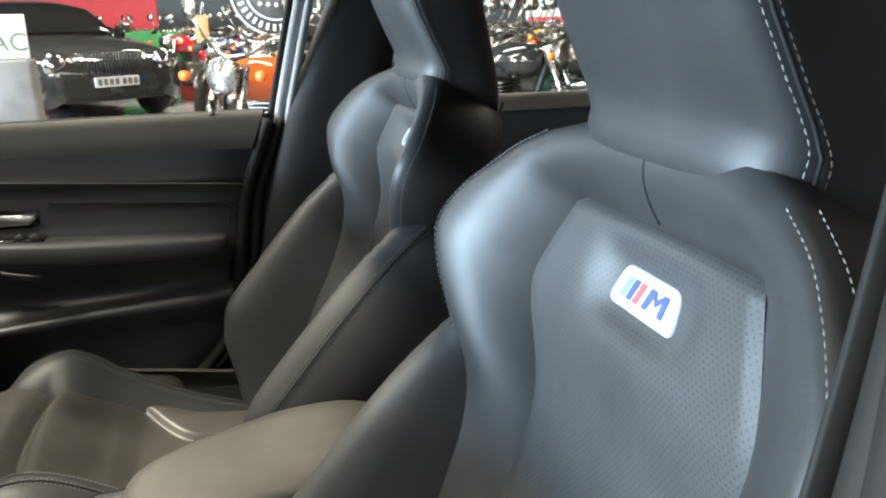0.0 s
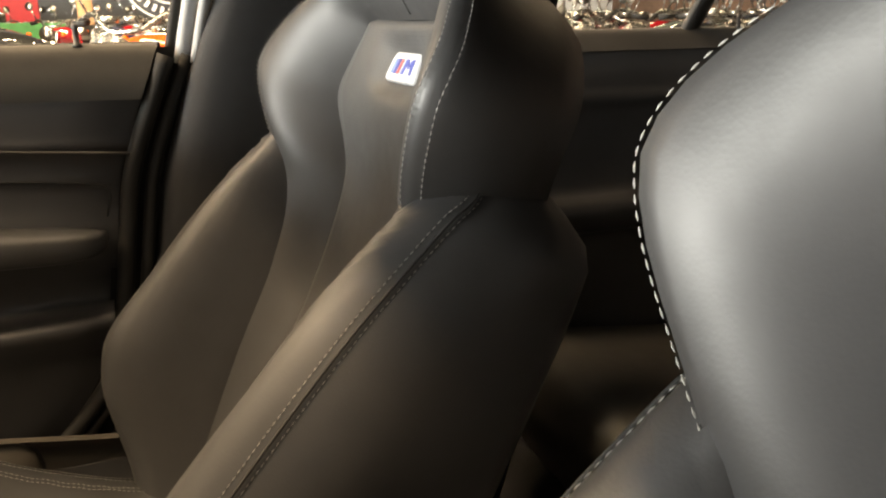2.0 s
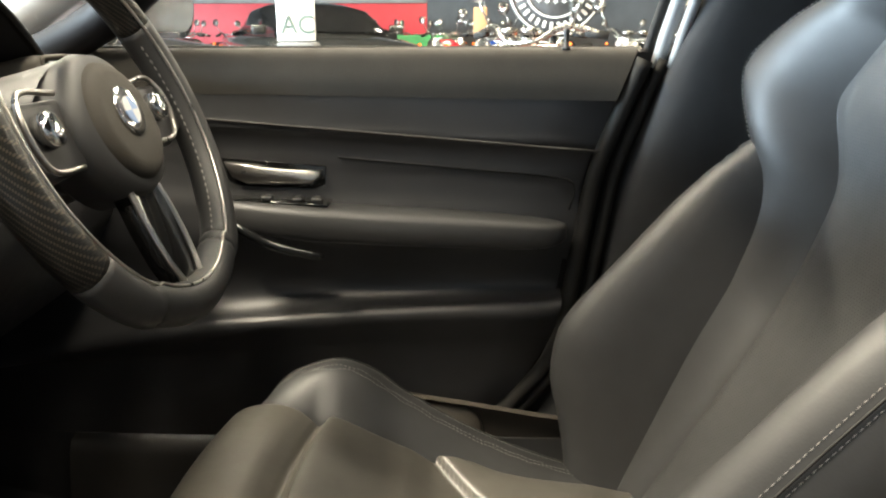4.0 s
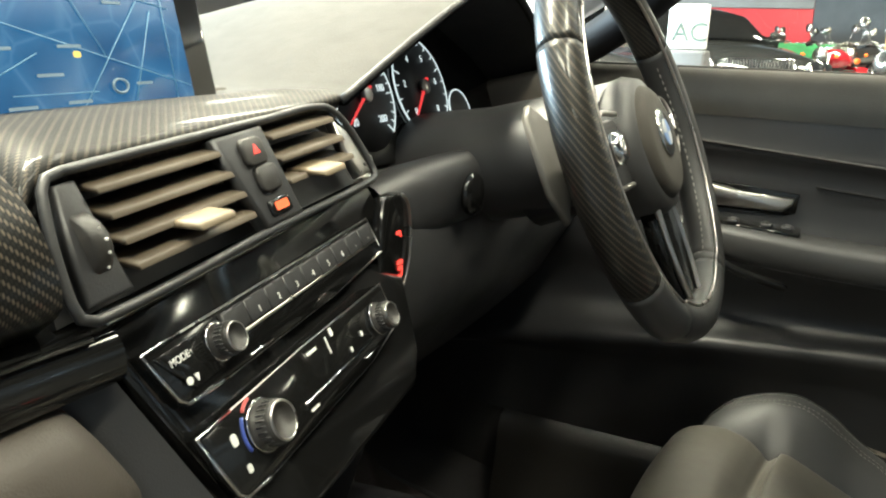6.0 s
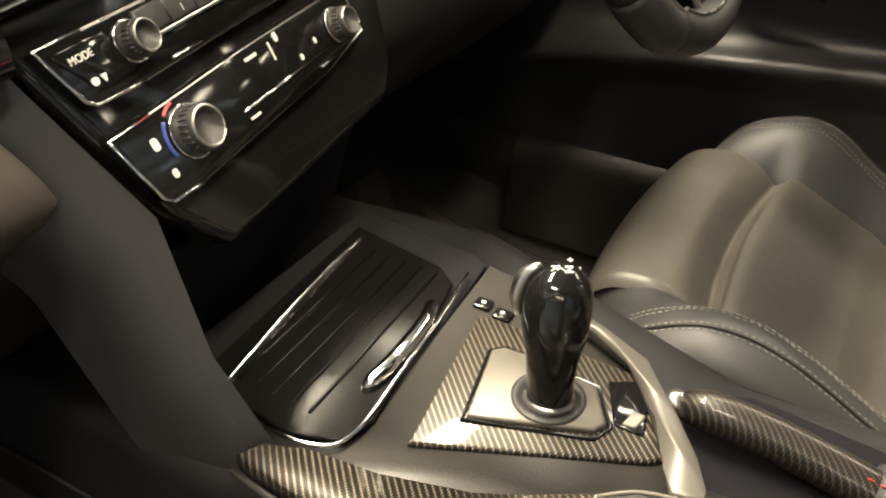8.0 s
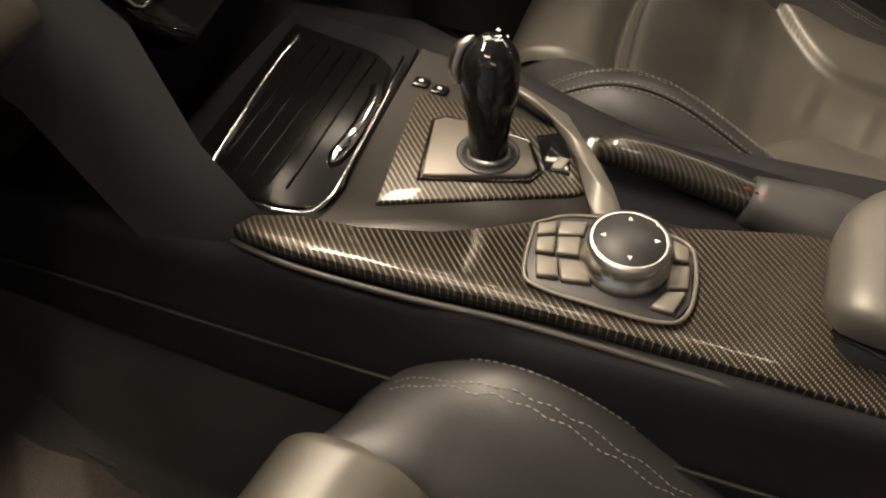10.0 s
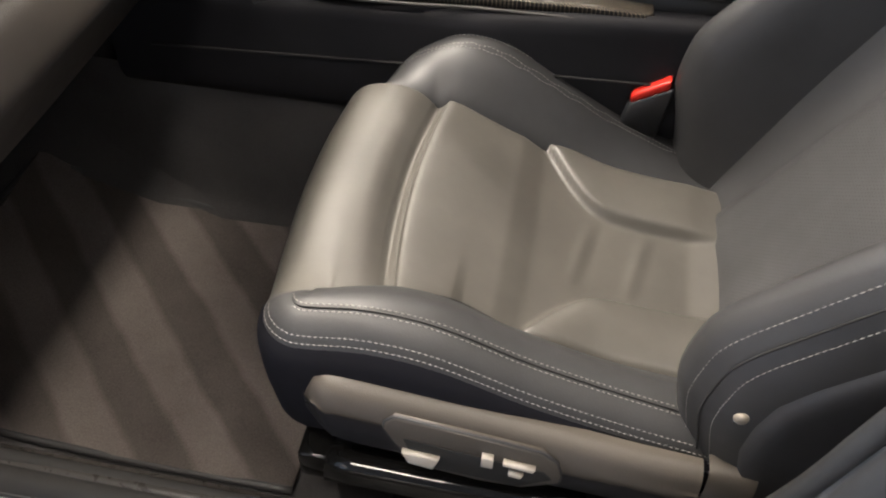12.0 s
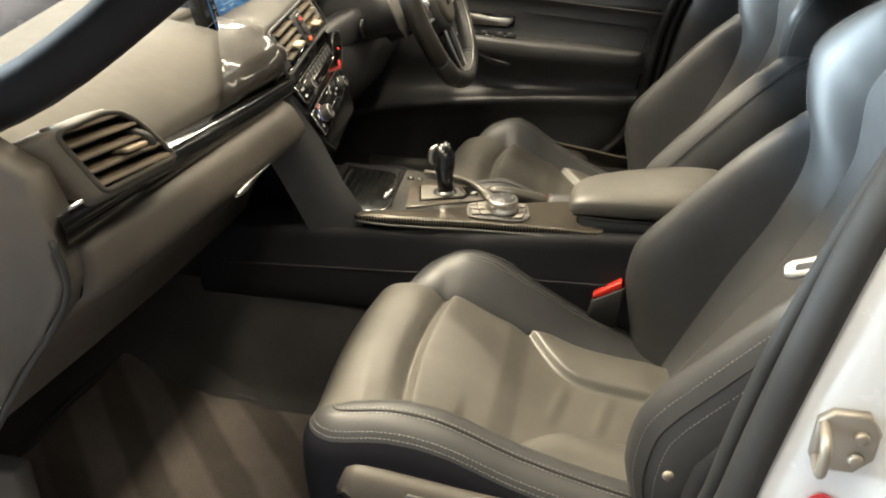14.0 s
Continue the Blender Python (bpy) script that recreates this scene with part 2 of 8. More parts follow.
def carbon(name, axes, pitch=0.0026, bright=1.0, coat=0.25, rough=0.45, spec=0.3):
    """Woven carbon fibre under clear lacquer, 2 x 2 twill."""
    n = Nodes(name)
    sep = n.t.nodes.new("ShaderNodeSeparateXYZ")
    n.to(n.co, sep.inputs[0])
    ia = n.math("DIVIDE", n.math("ADD", sep.outputs[axes[0]], 5.0), pitch)
    ib = n.math("DIVIDE", n.math("ADD", sep.outputs[axes[1]], 5.0), pitch)
    fa = n.math("FRACT", ia)
    v = n.math("MULTIPLY", n.math("FRACT", n.math("DIVIDE", n.math("ADD", ib, n.math("FLOOR", ia)), 4.0)), 2.0)
    over = n.math("LESS_THAN", v, 1.0)
    edge = n.math("MULTIPLY", n.math("SINE", n.math("MULTIPLY", fa, 3.1416)), n.math("ABSOLUTE", n.math("SINE", n.math("MULTIPLY", v, 3.1416))))
    threads = n.noise(1800.0, 2.0)
    tone = n.math("MULTIPLY", n.math("MULTIPLY", n.math("MULTIPLY_ADD", over, 0.9, 0.1), edge), n.math("MULTIPLY_ADD", threads, 0.7, 0.65))
    n.to(n.ramp(tone, [(0.0, (0.008, 0.008, 0.008)), (0.25, (0.03, 0.028, 0.025)), (0.9, (0.23 * bright, 0.19 * bright, 0.14 * bright))]), n.bsdf.inputs["Base Color"])
    n.set(Metallic=0.25, Roughness=rough, Coat_Weight=coat, Coat_Roughness=0.06, Specular_IOR_Level=spec)
    n.bump(edge, 0.15, 0.0004)
    return n.mat


def glow(name, colour, strength):
    n = Nodes(name)
    n.set(Emission_Strength=strength)
    n.bsdf.inputs["Base Color"].default_value = (*colour, 1)
    n.bsdf.inputs["Emission Color"].default_value = (*colour, 1)
    return n.mat


def glass(name):
    """A thin flat pane: clear straight through, with a faint mirror on its face."""
    n = Nodes(name)
    clear = n.t.nodes.new("ShaderNodeBsdfTransparent")
    clear.inputs["Color"].default_value = (0.94, 0.96, 0.95, 1)
    shine = n.node("ShaderNodeBsdfGlossy", Roughness=0.02)
    edge_on = n.t.nodes.new("ShaderNodeLayerWeight").outputs["Facing"]
    gloss_amount = n.math("MULTIPLY_ADD", n.math("POWER", edge_on, 5.0), 0.35, 0.02)
    mix = n.t.nodes.new("ShaderNodeMixShader")
    n.to(gloss_amount, mix.inputs[0])
    n.to(clear.outputs[0], mix.inputs[1])
    n.to(shine.outputs[0], mix.inputs[2])
    n.to(mix.outputs[0], n.t.nodes["Material Output"].inputs["Surface"])
    return n.mat


def carpet(name, base, scale=700.0, bands=0.0):
    n = Nodes(name)
    tuft = n.noise(scale, 2.0, 0.8)
    worn = n.noise(7.0, 4.0)
    n.to(n.ramp(n.math("MULTIPLY_ADD", tuft, 0.6, n.math("MULTIPLY", worn, 0.5)), [(0.3, [c * 0.55 for c in base]), (0.8, [c * 1.4 for c in base])]), n.bsdf.inputs["Base Color"])
    if bands:
        sep = n.t.nodes.new("ShaderNodeSeparateXYZ")
        n.to(n.co, sep.inputs[0])
        wave = n.math("SINE", n.math("ADD", n.math("MULTIPLY", n.math("ADD", sep.outputs["X"], sep.outputs["Y"]), 0.707 * 2 * math.pi / bands), n.math("MULTIPLY", n.noise(9.0, 2.0), 1.0)))
        mix = n.node("ShaderNodeMix")
        mix.data_type, mix.blend_type = "RGBA", "MULTIPLY"
        mix.inputs["Factor"].default_value = 1.0
        n.to(n.bsdf.inputs["Base Color"].links[0].from_socket, mix.inputs["A"])
        n.to(n.ramp(n.math("MULTIPLY_ADD", wave, 0.5, 0.5), [(0.35, (0.7, 0.7, 0.7)), (0.65, (1.15, 1.15, 1.15))]), mix.inputs["B"])
        n.to(mix.outputs["Result"], n.bsdf.inputs["Base Color"])
    n.bump(tuft, 0.7, 0.003)
    n.set(Roughness=0.95, Specular_IOR_Level=0.15)
    return n.mat


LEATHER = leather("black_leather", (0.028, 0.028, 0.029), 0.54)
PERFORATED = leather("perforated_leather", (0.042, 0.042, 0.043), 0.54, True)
# black leather again, its base made paler for light falling on the cushions
SUPPLE_LIT = leather("soft_leather_lit", (0.076, 0.071, 0.062), 0.42)
THREAD = surface("grey_thread", (0.24, 0.235, 0.22), 0.7)
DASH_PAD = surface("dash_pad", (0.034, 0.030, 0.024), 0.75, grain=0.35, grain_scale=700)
PLASTIC = surface("black_plastic", (0.034, 0.034, 0.036), 0.42, grain=0.2, grain_scale=900)
PLASTIC_SIDE = surface("side_trim_plastic", (0.033, 0.031, 0.029), 0.45, grain=0.25, grain_scale=800)
DARK_PLASTIC = surface("dark_plastic", (0.024, 0.024, 0.026), 0.5, grain=0.2)
GLOSS = surface("gloss_black", (0.008, 0.008, 0.008), 0.08, vary=0.1, rough_vary=0.03)
TRAY_GLOSS = surface("tray_black", (0.006, 0.006, 0.006), 0.2, vary=0.1, spec=0.22, rough_vary=0.04)
SATIN = surface("satin_silver", (0.55, 0.53, 0.5), 0.3, metal=1.0, vary=0.08)
CHROME = surface("chrome", (0.75, 0.74, 0.72), 0.1, metal=1.0, vary=0.04, rough_vary=0.03)
RUBBER = surface("seal_rubber", (0.025, 0.024, 0.023), 0.68, grain=0.1, spec=0.2)
BLACK_CLOTH = surface("black_cloth", (0.009, 0.009, 0.012), 0.9, spec=0.1)
# the dash pad's finish, its tone raised for the light on the lid
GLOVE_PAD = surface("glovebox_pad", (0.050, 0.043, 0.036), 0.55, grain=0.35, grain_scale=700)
SILL_PLASTIC = surface("sill_plastic", (0.035, 0.032, 0.029), 0.3, rough_vary=0.12, scale=14.0)
GREY_METAL = surface("grey_lacquer", (0.20, 0.19, 0.175), 0.45, metal=0.3)
PAINT = surface("white_paint", (0.62, 0.62, 0.62), 0.25, vary=0.03, coat=0.8)
CARPET = carpet("black_carpet", (0.06, 0.058, 0.058))
MAT_CARPET = carpet("mat_carpet", (0.115, 0.10, 0.092), 500.0, 0.11)
HEADLINER = surface("anthracite_cloth", (0.03, 0.03, 0.032), 0.9, grain=0.4, grain_scale=1500)
# dash pad again, paler for the light on the end cap and vents
CAP_PAD_LIT = surface("end_cap_pad_lit", (0.075, 0.067, 0.057), 0.6, grain=0.35, grain_scale=700)
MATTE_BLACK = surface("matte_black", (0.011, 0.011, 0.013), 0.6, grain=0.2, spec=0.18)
TAB_TAN = surface("tab_lacquer", (0.20, 0.16, 0.105), 0.45, vary=0.1)
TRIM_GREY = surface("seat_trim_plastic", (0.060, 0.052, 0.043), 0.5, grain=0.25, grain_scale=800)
KICK_GREY = surface("kick_plate_grey", (0.115, 0.102, 0.085), 0.4, metal=0.2, grain=0.15, grain_scale=900)
CREAM = surface("cream_key", (0.5, 0.46, 0.40), 0.4, vary=0.05)
# black slats whose colour carries the warm light on them
SLAT_LIT = surface("slat_plastic_lit", (0.13, 0.105, 0.075), 0.5, grain=0.2, grain_scale=900)
GREY_LACQUER = surface("dark_grey_lacquer", (0.10, 0.094, 0.084), 0.42, metal=0.2)
KEY_GREY = surface("satin_key_grey", (0.13, 0.12, 0.105), 0.4, metal=0.25)
CARBON_XY = carbon("carbon_console", ("X", "Y"), 0.0013, 1.15, 0.35, 0.38, 0.3)
CARBON_YZ = carbon("carbon_dash", ("Y", "Z"), 0.0016, 0.40, 0.6, 0.32, 0.15)
CARBON_LIP = carbon("carbon_lip", ("X", "Y"), 0.0016, 0.30, 0.1, 0.5, 0.15)
CARBON_GRIP = carbon("carbon_grip", ("X", "Y"), 0.0011, 0.4, 0.4, 0.4)
CARBON_XZ = carbon("carbon_wheel", ("X", "Z"), 0.0014, 0.3, 0.3, 0.4)
RED_BUTTON = surface("red_plastic", (0.75, 0.03, 0.015), 0.35, vary=0.05)
BADGE = surface("badge_white", (0.55, 0.56, 0.58), 0.3, vary=0.03)
BLUE = surface("blue_enamel", (0.06, 0.09, 0.36), 0.3, vary=0.05)
PALE_BLUE = surface("pale_blue_enamel", (0.2, 0.3, 0.55), 0.3, vary=0.05)
RED = surface("red_enamel", (0.5, 0.1, 0.1), 0.3, vary=0.05)
SEAM_DARK = surface("seam_dark", (0.01, 0.01, 0.01), 0.7)
LETTER = surface("white_print", (0.7, 0.7, 0.68), 0.5, vary=0.05)
GLASS = glass("window_glass")
# ---- the car's shell; x runs to the rear, y to the driver's side, z up; y = 0 is the middle ----
car = thing("saloon_car", "white saloon car with black trim and its passenger door open", "car")


def skin(rows, n=24):
    """A smooth sheet through rows of points."""
    return loft([spline(r, n) for r in rows])


# roof: outer skin, headliner and side rails
def roof_rows(dz, inset):
    rows = []
    for x, z, w in ((-0.16, 1.315, 0.50), (0.1, 1.365, 0.53), (0.5, 1.385, 0.54), (0.9, 1.37, 0.53), (1.25, 1.31, 0.50)):
        rows.append([(x, y * (w - inset), z + dz - 0.05 * abs(y) ** 2.4) for y in (-1, -0.7, -0.35, 0, 0.35, 0.7, 1)])
    return rows


part("roof", skin(roof_rows(0.03, 0.0)), PAINT, car, "white painted roof")
part("headliner", skin(roof_rows(-0.01, 0.0)), HEADLINER, car, "anthracite cloth headliner")


def rail(points, r, material, name, label="", n=24, flat=1.0):
    return part(name, tube(spline(points, n), r, 10, flat=flat), material, car, label)


for side in (-1, 1):
    # roof rails, windscreen pillars
    rail([(-0.20, side * 0.55, 1.28), (0.1, side * 0.575, 1.315), (0.6, side * 0.585, 1.325), (1.0, side * 0.57, 1.30), (1.35, side * 0.55, 1.22)], 0.045, PAINT, "roof_rail")
    rail([(-0.95, side * 0.77, 0.86), (-0.62, side * 0.735, 1.045), (-0.40, side * 0.66, 1.165), (-0.18, side * 0.565, 1.275)], 0.034, PAINT, "windscreen_pillar")
    rail([(-0.90, side * 0.70, 0.87), (-0.57, side * 0.69, 0.99), (-0.38, side * 0.625, 1.125), (-0.16, side * 0.535, 1.26)], 0.026, MATTE_BLACK, "pillar_trim", "black windscreen pillar trim")
    rail([(1.20, side * 0.73, 0.93), (1.30, side * 0.69, 1.07), (1.42, side * 0.57, 1.20)], 0.075, HEADLINER, "rear_pillar")
    # middle pillar, trimmed dark inside
    rows = []
    for z, x0, x1, y in ((0.40, -0.02, 0.42, 0.705), (0.5, 0.035, 0.40, 0.70), (0.6, 0.08, 0.37, 0.70), (0.8, 0.115, 0.36, 0.69), (0.96, 0.165, 0.36, 0.68), (1.16, 0.25, 0.38, 0.63), (1.31, 0.29, 0.41, 0.57)):
        rows.append([(x0, side * (y + 0.03), z), (x0 + 0.012, side * y, z), ((x0 + x1) / 2, side * (y - 0.008), z), (x1 - 0.012, side * y, z), (x1, side * (y + 0.03), z)])
    part("pillar_trim", skin(rows, 14), HEADLINER, car, "dark trim of the middle pillar")
    part("kick_panel", block(-1.14, -0.66, side * 0.715 - 0.015, side * 0.715 + 0.015, 0.24, 0.93 if side > 0 else 0.55, 0.006), CARPET, car)

# floor pan with tunnel, carpeted
rows = []
for x, z in ((-1.15, 0.62), (-1.02, 0.46), (-0.85, 0.30), (-0.6, 0.245), (0.0, 0.245), (0.5, 0.25), (0.62, 0.36), (1.5, 0.38)):
    rows.append([(x, -0.70, z + 0.05), (x, -0.655, z + 0.004), (x, -0.4, z), (x, -0.2, z + 0.01), (x, -0.13, z + 0.2), (x, 0.0, z + 0.24), (x, 0.13, z + 0.2), (x, 0.2, z + 0.01), (x, 0.4, z), (x, 0.655, z + 0.004), (x, 0.70, z + 0.05)])
part("floor_carpet", skin(rows, 60), CARPET, car, "black cut-pile floor carpet")
part("bulkhead", block(-1.18, -1.14, -0.75, 0.75, 0.2, 0.95, 0.01), CARPET, car)

# far sill and the closed shell behind
part("sill", block(-0.65, 0.62, 0.70, 0.86, 0.16, 0.42, 0.03, 3), PAINT, car)
rows = [[(x, 0.655, 0.27), (x, 0.675, 0.36), (x, 0.69, 0.415), (x, 0.735, 0.425)] for x in (-0.66, 0.2, 0.62)]
part("sill_trim", skin(rows, 10), PLASTIC_SIDE, car)
part("boot_wall", block(1.62, 1.66, -0.74, 0.74, 0.2, 0.95, 0.01), HEADLINER, car)
rows = [[(x, -0.72, z), (x, -0.3, z + 0.012), (x, 0.3, z + 0.012), (x, 0.72, z)] for x, z in ((1.22, 0.93), (1.45, 0.945), (1.75, 0.95))]
part("parcel_shelf", skin(rows, 12), HEADLINER, car)
part("bonnet", skin([[(x, -0.72, z - 0.06), (x, -0.4, z), (x, 0, z + 0.015), (x, 0.4, z), (x, 0.72, z - 0.06)] for x, z in ((-2.45, 0.66), (-2.0, 0.80), (-1.5, 0.88), (-1.12, 0.93))], 20), PAINT, car, "white painted bonnet")

# windows
pane = part("windscreen", skin([[(-1.12, -0.70, 0.93), (-1.2, 0, 0.94), (-1.12, 0.70, 0.93)], [(-0.62, -0.62, 1.13), (-0.68, 0, 1.16), (-0.62, 0.62, 1.13)], [(-0.17, -0.53, 1.29), (-0.21, 0, 1.335), (-0.17, 0.53, 1.29)]], 20), GLASS, car, "clear windscreen glass")
pane.visible_shadow = False
pane = part("rear_screen", skin([[(1.26, -0.52, 1.30), (1.28, 0, 1.33), (1.26, 0.52, 1.30)], [(1.82, -0.6, 0.96), (1.88, 0, 0.97), (1.82, 0.6, 0.96)]], 20), GLASS, car, "clear rear screen glass")
pane.visible_shadow = False

# passenger side: sill, door aperture and middle pillar in white paint
rows = []
for x in (-1.0, -0.72, -0.4, -0.1, 0.1):
    rows.append([(x, -0.665, 0.27), (x, -0.685, 0.37), (x, -0.70, 0.402), (x, -0.735, 0.402), (x, -0.80, 0.398), (x, -0.835, 0.385), (x, -0.865, 0.34), (x, -0.875, 0.26), (x, -0.84, 0.17)])
part("sill", skin(rows, 40), PAINT, car, "white painted door sill")


def pillar_edge(z):
    """Front edge of the passenger's middle pillar."""
    return smooth_curve((0.40, 0.44, 0.50, 0.60, 0.70, 0.80, 0.93, 1.16, 1.32), (-0.06, 0.0, 0.055, 0.095, 0.112, 0.13, 0.16, 0.245, 0.30))(z)


rows = []
for z in (0.30, 0.40, 0.44, 0.50, 0.60, 0.70, 0.80, 0.93, 1.05, 1.16, 1.30):
    x = pillar_edge(z)
    lean = smooth_curve((0.3, 0.93, 1.32), (0.0, 0.0, 0.13))(z)
    wide = smooth_curve((0.3, 0.5, 0.8, 1.3), (0.36, 0.25, 0.20, 0.16))(z)
    low = 0.035 * max(0.0, (0.5 - z) / 0.2)
    rows.append([(x + 0.012, -0.69 + lean, z), (x + 0.008, -0.722 + lean, z), (x + 0.03, -0.737 + lean - low, z), (x + 0.09, -0.745 + lean - low, z), (x + wide * 0.75, -0.785 + lean - low, z), (x + wide, -0.80 + lean - low, z), (x + wide + 0.01, -0.77 + lean, z)])
part("middle_pillar", skin(rows, 26), PAINT, car, "white painted middle pillar in the door opening")

# rubber seal round the passenger's door opening, with its lip
seal_line = [(-0.70, -0.728, 0.455), (-0.655, -0.728, 0.422), (-0.58, -0.728, 0.414), (-0.3, -0.728, 0.412), (-0.10, -0.728, 0.418)]
seal_line += [(pillar_edge(z) - 0.002, -0.722 + smooth_curve((0.3, 0.93, 1.32), (0.0, 0.0, 0.13))(z), z) for z in (0.455, 0.50, 0.56, 0.64, 0.72, 0.80, 0.93, 1.05, 1.16, 1.28)]
part("door_seal", tube(spline(seal_line, 90), 0.0165, 12, flat=0.8), RUBBER, car, "black rubber door seal")
part("seal_lip", tube([p + Vector((-0.013 + 0.05 * max(0.0, p.z - 0.8), 0.022 - 0.03 * max(0.0, p.z - 0.8), 0.004)) for p in spline(seal_line, 90)], 0.009, 8), RUBBER, car)
rows = [[(x, -0.742, 0.417), (x, -0.732, 0.4225), (x, -0.72, 0.4205), (x, -0.712, 0.4245), (x, -0.70, 0.42), (x, -0.688, 0.404)] for x in (-0.64, -0.4, -0.152)]
part("sill_strip", skin(rows, 20), SILL_PLASTIC, car, "ribbed black plastic sill strip")
rows = [[(x, -0.744, 0.413), (x, -0.73, 0.424), (x, -0.706, 0.424), (x, -0.69, 0.405)] for x in (-0.150, -0.05, 0.02)]
part("sill_strip", skin(rows, 12), SILL_PLASTIC, car)

# kick plate with a brushed insert
def on_sill(b):
    """Height of the sill at depth b."""
    return smooth_curve((-0.865, -0.835, -0.80, -0.735), (0.34, 0.385, 0.398, 0.402))(b)


def sill_patch(pts, lift, thick, n=24):
    """A thin plate on the sill between two edges given as (x0, x1, y) rows."""
    rows = []
    for x0, x1, y in pts:
        rows.append([(x0 + (x1 - x0) * k / n, y, on_sill(y) + lift) for k in range(n + 1)])
    low = [[(p[0], p[1], p[2] - thick) for p in r] for r in (rows[0], rows[-1])]
    return loft([low[0]] + rows + [low[1]])


kick = part("kick_plate", sill_patch([(-0.625, -0.130, -0.762), (-0.622, -0.133, -0.768), (-0.60, -0.165, -0.80), (-0.585, -0.195, -0.835), (-0.575, -0.21, -0.850)], 0.006, 0.008), KICK_GREY, car, "satin grey kick plate")
part("insert", sill_patch([(-0.520, -0.255, -0.7885), (-0.532, -0.245, -0.803), (-0.545, -0.235, -0.8175)], 0.0085, 0.003), SATIN, kick, "brushed metal insert")
for k, m in enumerate((PALE_BLUE, BLUE, RED)):
    x = -0.418 + 0.0075 * k
    part("stripe", sill_patch([(x + 0.004, x + 0.0115, -0.796), (x, x + 0.0075, -0.809)], 0.0092, 0.001, 2), m, kick, "slanted colour stripe", False)
GREY_LETTER = surface("grey_letter", (0.3, 0.28, 0.25), 0.4)
for x in (-0.393, -0.365):
    part("mark", sill_patch([(x + 0.004, x + 0.024, -0.796), (x, x + 0.02, -0.809)], 0.0092, 0.001, 2), GREY_LETTER, kick, "", False)

# striker, stickers and rubber stop on the middle pillar
STRIKER_METAL = surface("striker_metal", (0.27, 0.24, 0.20), 0.45, metal=0.5, vary=0.15)
striker = part("striker", prism([(0.150, 0.748), (0.158, 0.738), (0.184, 0.740), (0.196, 0.756), (0.197, 0.782), (0.186, 0.798), (0.160, 0.796), (0.150, 0.786)], 0.008, lambda a, b, c: Vector((a, -0.752 - c - 0.11 * (a - 0.17), b)), 0.003, 3), STRIKER_METAL, car, "metal door striker plate")
part("loop", tube(spline([(0.154, -0.759, 0.784), (0.151, -0.782, 0.782), (0.151, -0.786, 0.768), (0.152, -0.782, 0.753), (0.154, -0.759, 0.75)], 24), 0.0045, 10), STRIKER_METAL, striker)
for bz in (0.778, 0.756):
    part("bolt", disc(0.006, 0.005, lambda a, b, c: Vector((0.182 + a, -0.762 - c, bz + b)), 12, 0.002), STRIKER_METAL, striker)
STICKER = surface("sticker_white", (0.75, 0.74, 0.72), 0.4, vary=0.02)
STICKER_RED = surface("sticker_red", (0.55, 0.025, 0.03), 0.4, vary=0.03)
INK = surface("ink", (0.16, 0.15, 0.15), 0.6)


def ring_sticker(x, z, r):
    to = lambda a, b, c: Vector((x + a * 0.62, -0.7535 - c - 0.11 * (a * 0.62 + x - 0.17), z + b * 1.3))
    s = part("sticker", disc(r, 0.0012, to, 28), STICKER_RED, car, "round red and white warning sticker", False)
    part("field", disc(r * 0.74, 0.0006, lambda a, b, c: to(a, b, c + 0.0013), 28), STICKER if r < 0.02 else bpy.data.materials["ink"], s, "", False)
    if r < 0.02:
        part("bar", prism([(-r * 0.75, r * 0.5), (-r * 0.55, r * 0.75), (r * 0.75, -r * 0.5), (r * 0.55, -r * 0.75)], 0.0006, lambda a, b, c: to(a, b, c + 0.002), 0), STICKER_RED, s, "", False)
        for dx, dz, w, h in ((-0.2, 0.1, 0.5, 0.3), (0.15, -0.25, 0.3, 0.3)):
            part("sign", prism(rounded(r * w, r * h, r * 0.06, 2, r * dx, r * dz), 0.0005, lambda a, b, c: to(a, b, c + 0.0016), 0), INK, s, "", False)
    else:
        for line in (((-0.48, 0.35), (-0.25, -0.30), (0.05, -0.12)), ((-0.48, 0.35), (-0.30, 0.42), (-0.05, -0.06)), ((0.05, 0.05), (0.32, 0.28)), ((0.12, -0.08), (0.42, 0.10)), ((0.20, -0.45), (0.12, -0.22), (0.30, -0.10), (0.48, -0.30))):
            part("sign", tube([to(a * r, b * r, 0.0021) for a, b in line], 0.0007, 5), STICKER, s)


ring_sticker(0.170, 0.677, 0.025)
ring_sticker(0.134, 0.600, 0.0095)
ring_sticker(0.1435, 0.569, 0.0095)
LABEL = [Vector(p) for p in ((0.138, 0.631), (0.157, 0.585), (0.175, 0.630), (0.154, 0.667))]
label_ = part("sticker", prism([tuple(p) for p in LABEL], 0.0009, lambda a, b, c: Vector((a, -0.7520 - c - 0.11 * (a - 0.17), b)), 0), STICKER, car, "white label with bars of small print", False)
for k in range(9):
    f0 = 0.10 + 0.10 * k
    lo, hi = LABEL[0].lerp(LABEL[1], f0), LABEL[3].lerp(LABEL[2], f0)
    a_, b_ = lo.lerp(hi, 0.06), lo.lerp(hi, 0.80 if k % 3 else 0.92)
    part("print_line", tube([Vector((p.x, -0.7534 - 0.11 * (p.x - 0.17), p.y)) for p in (a_, b_)], 0.0004, 4), INK, label_, "", False)
part("rubber_stop", block(0.217, 0.245, -0.815, -0.765, 0.650, 0.715, 0.006), RUBBER, car, "black rubber stop")

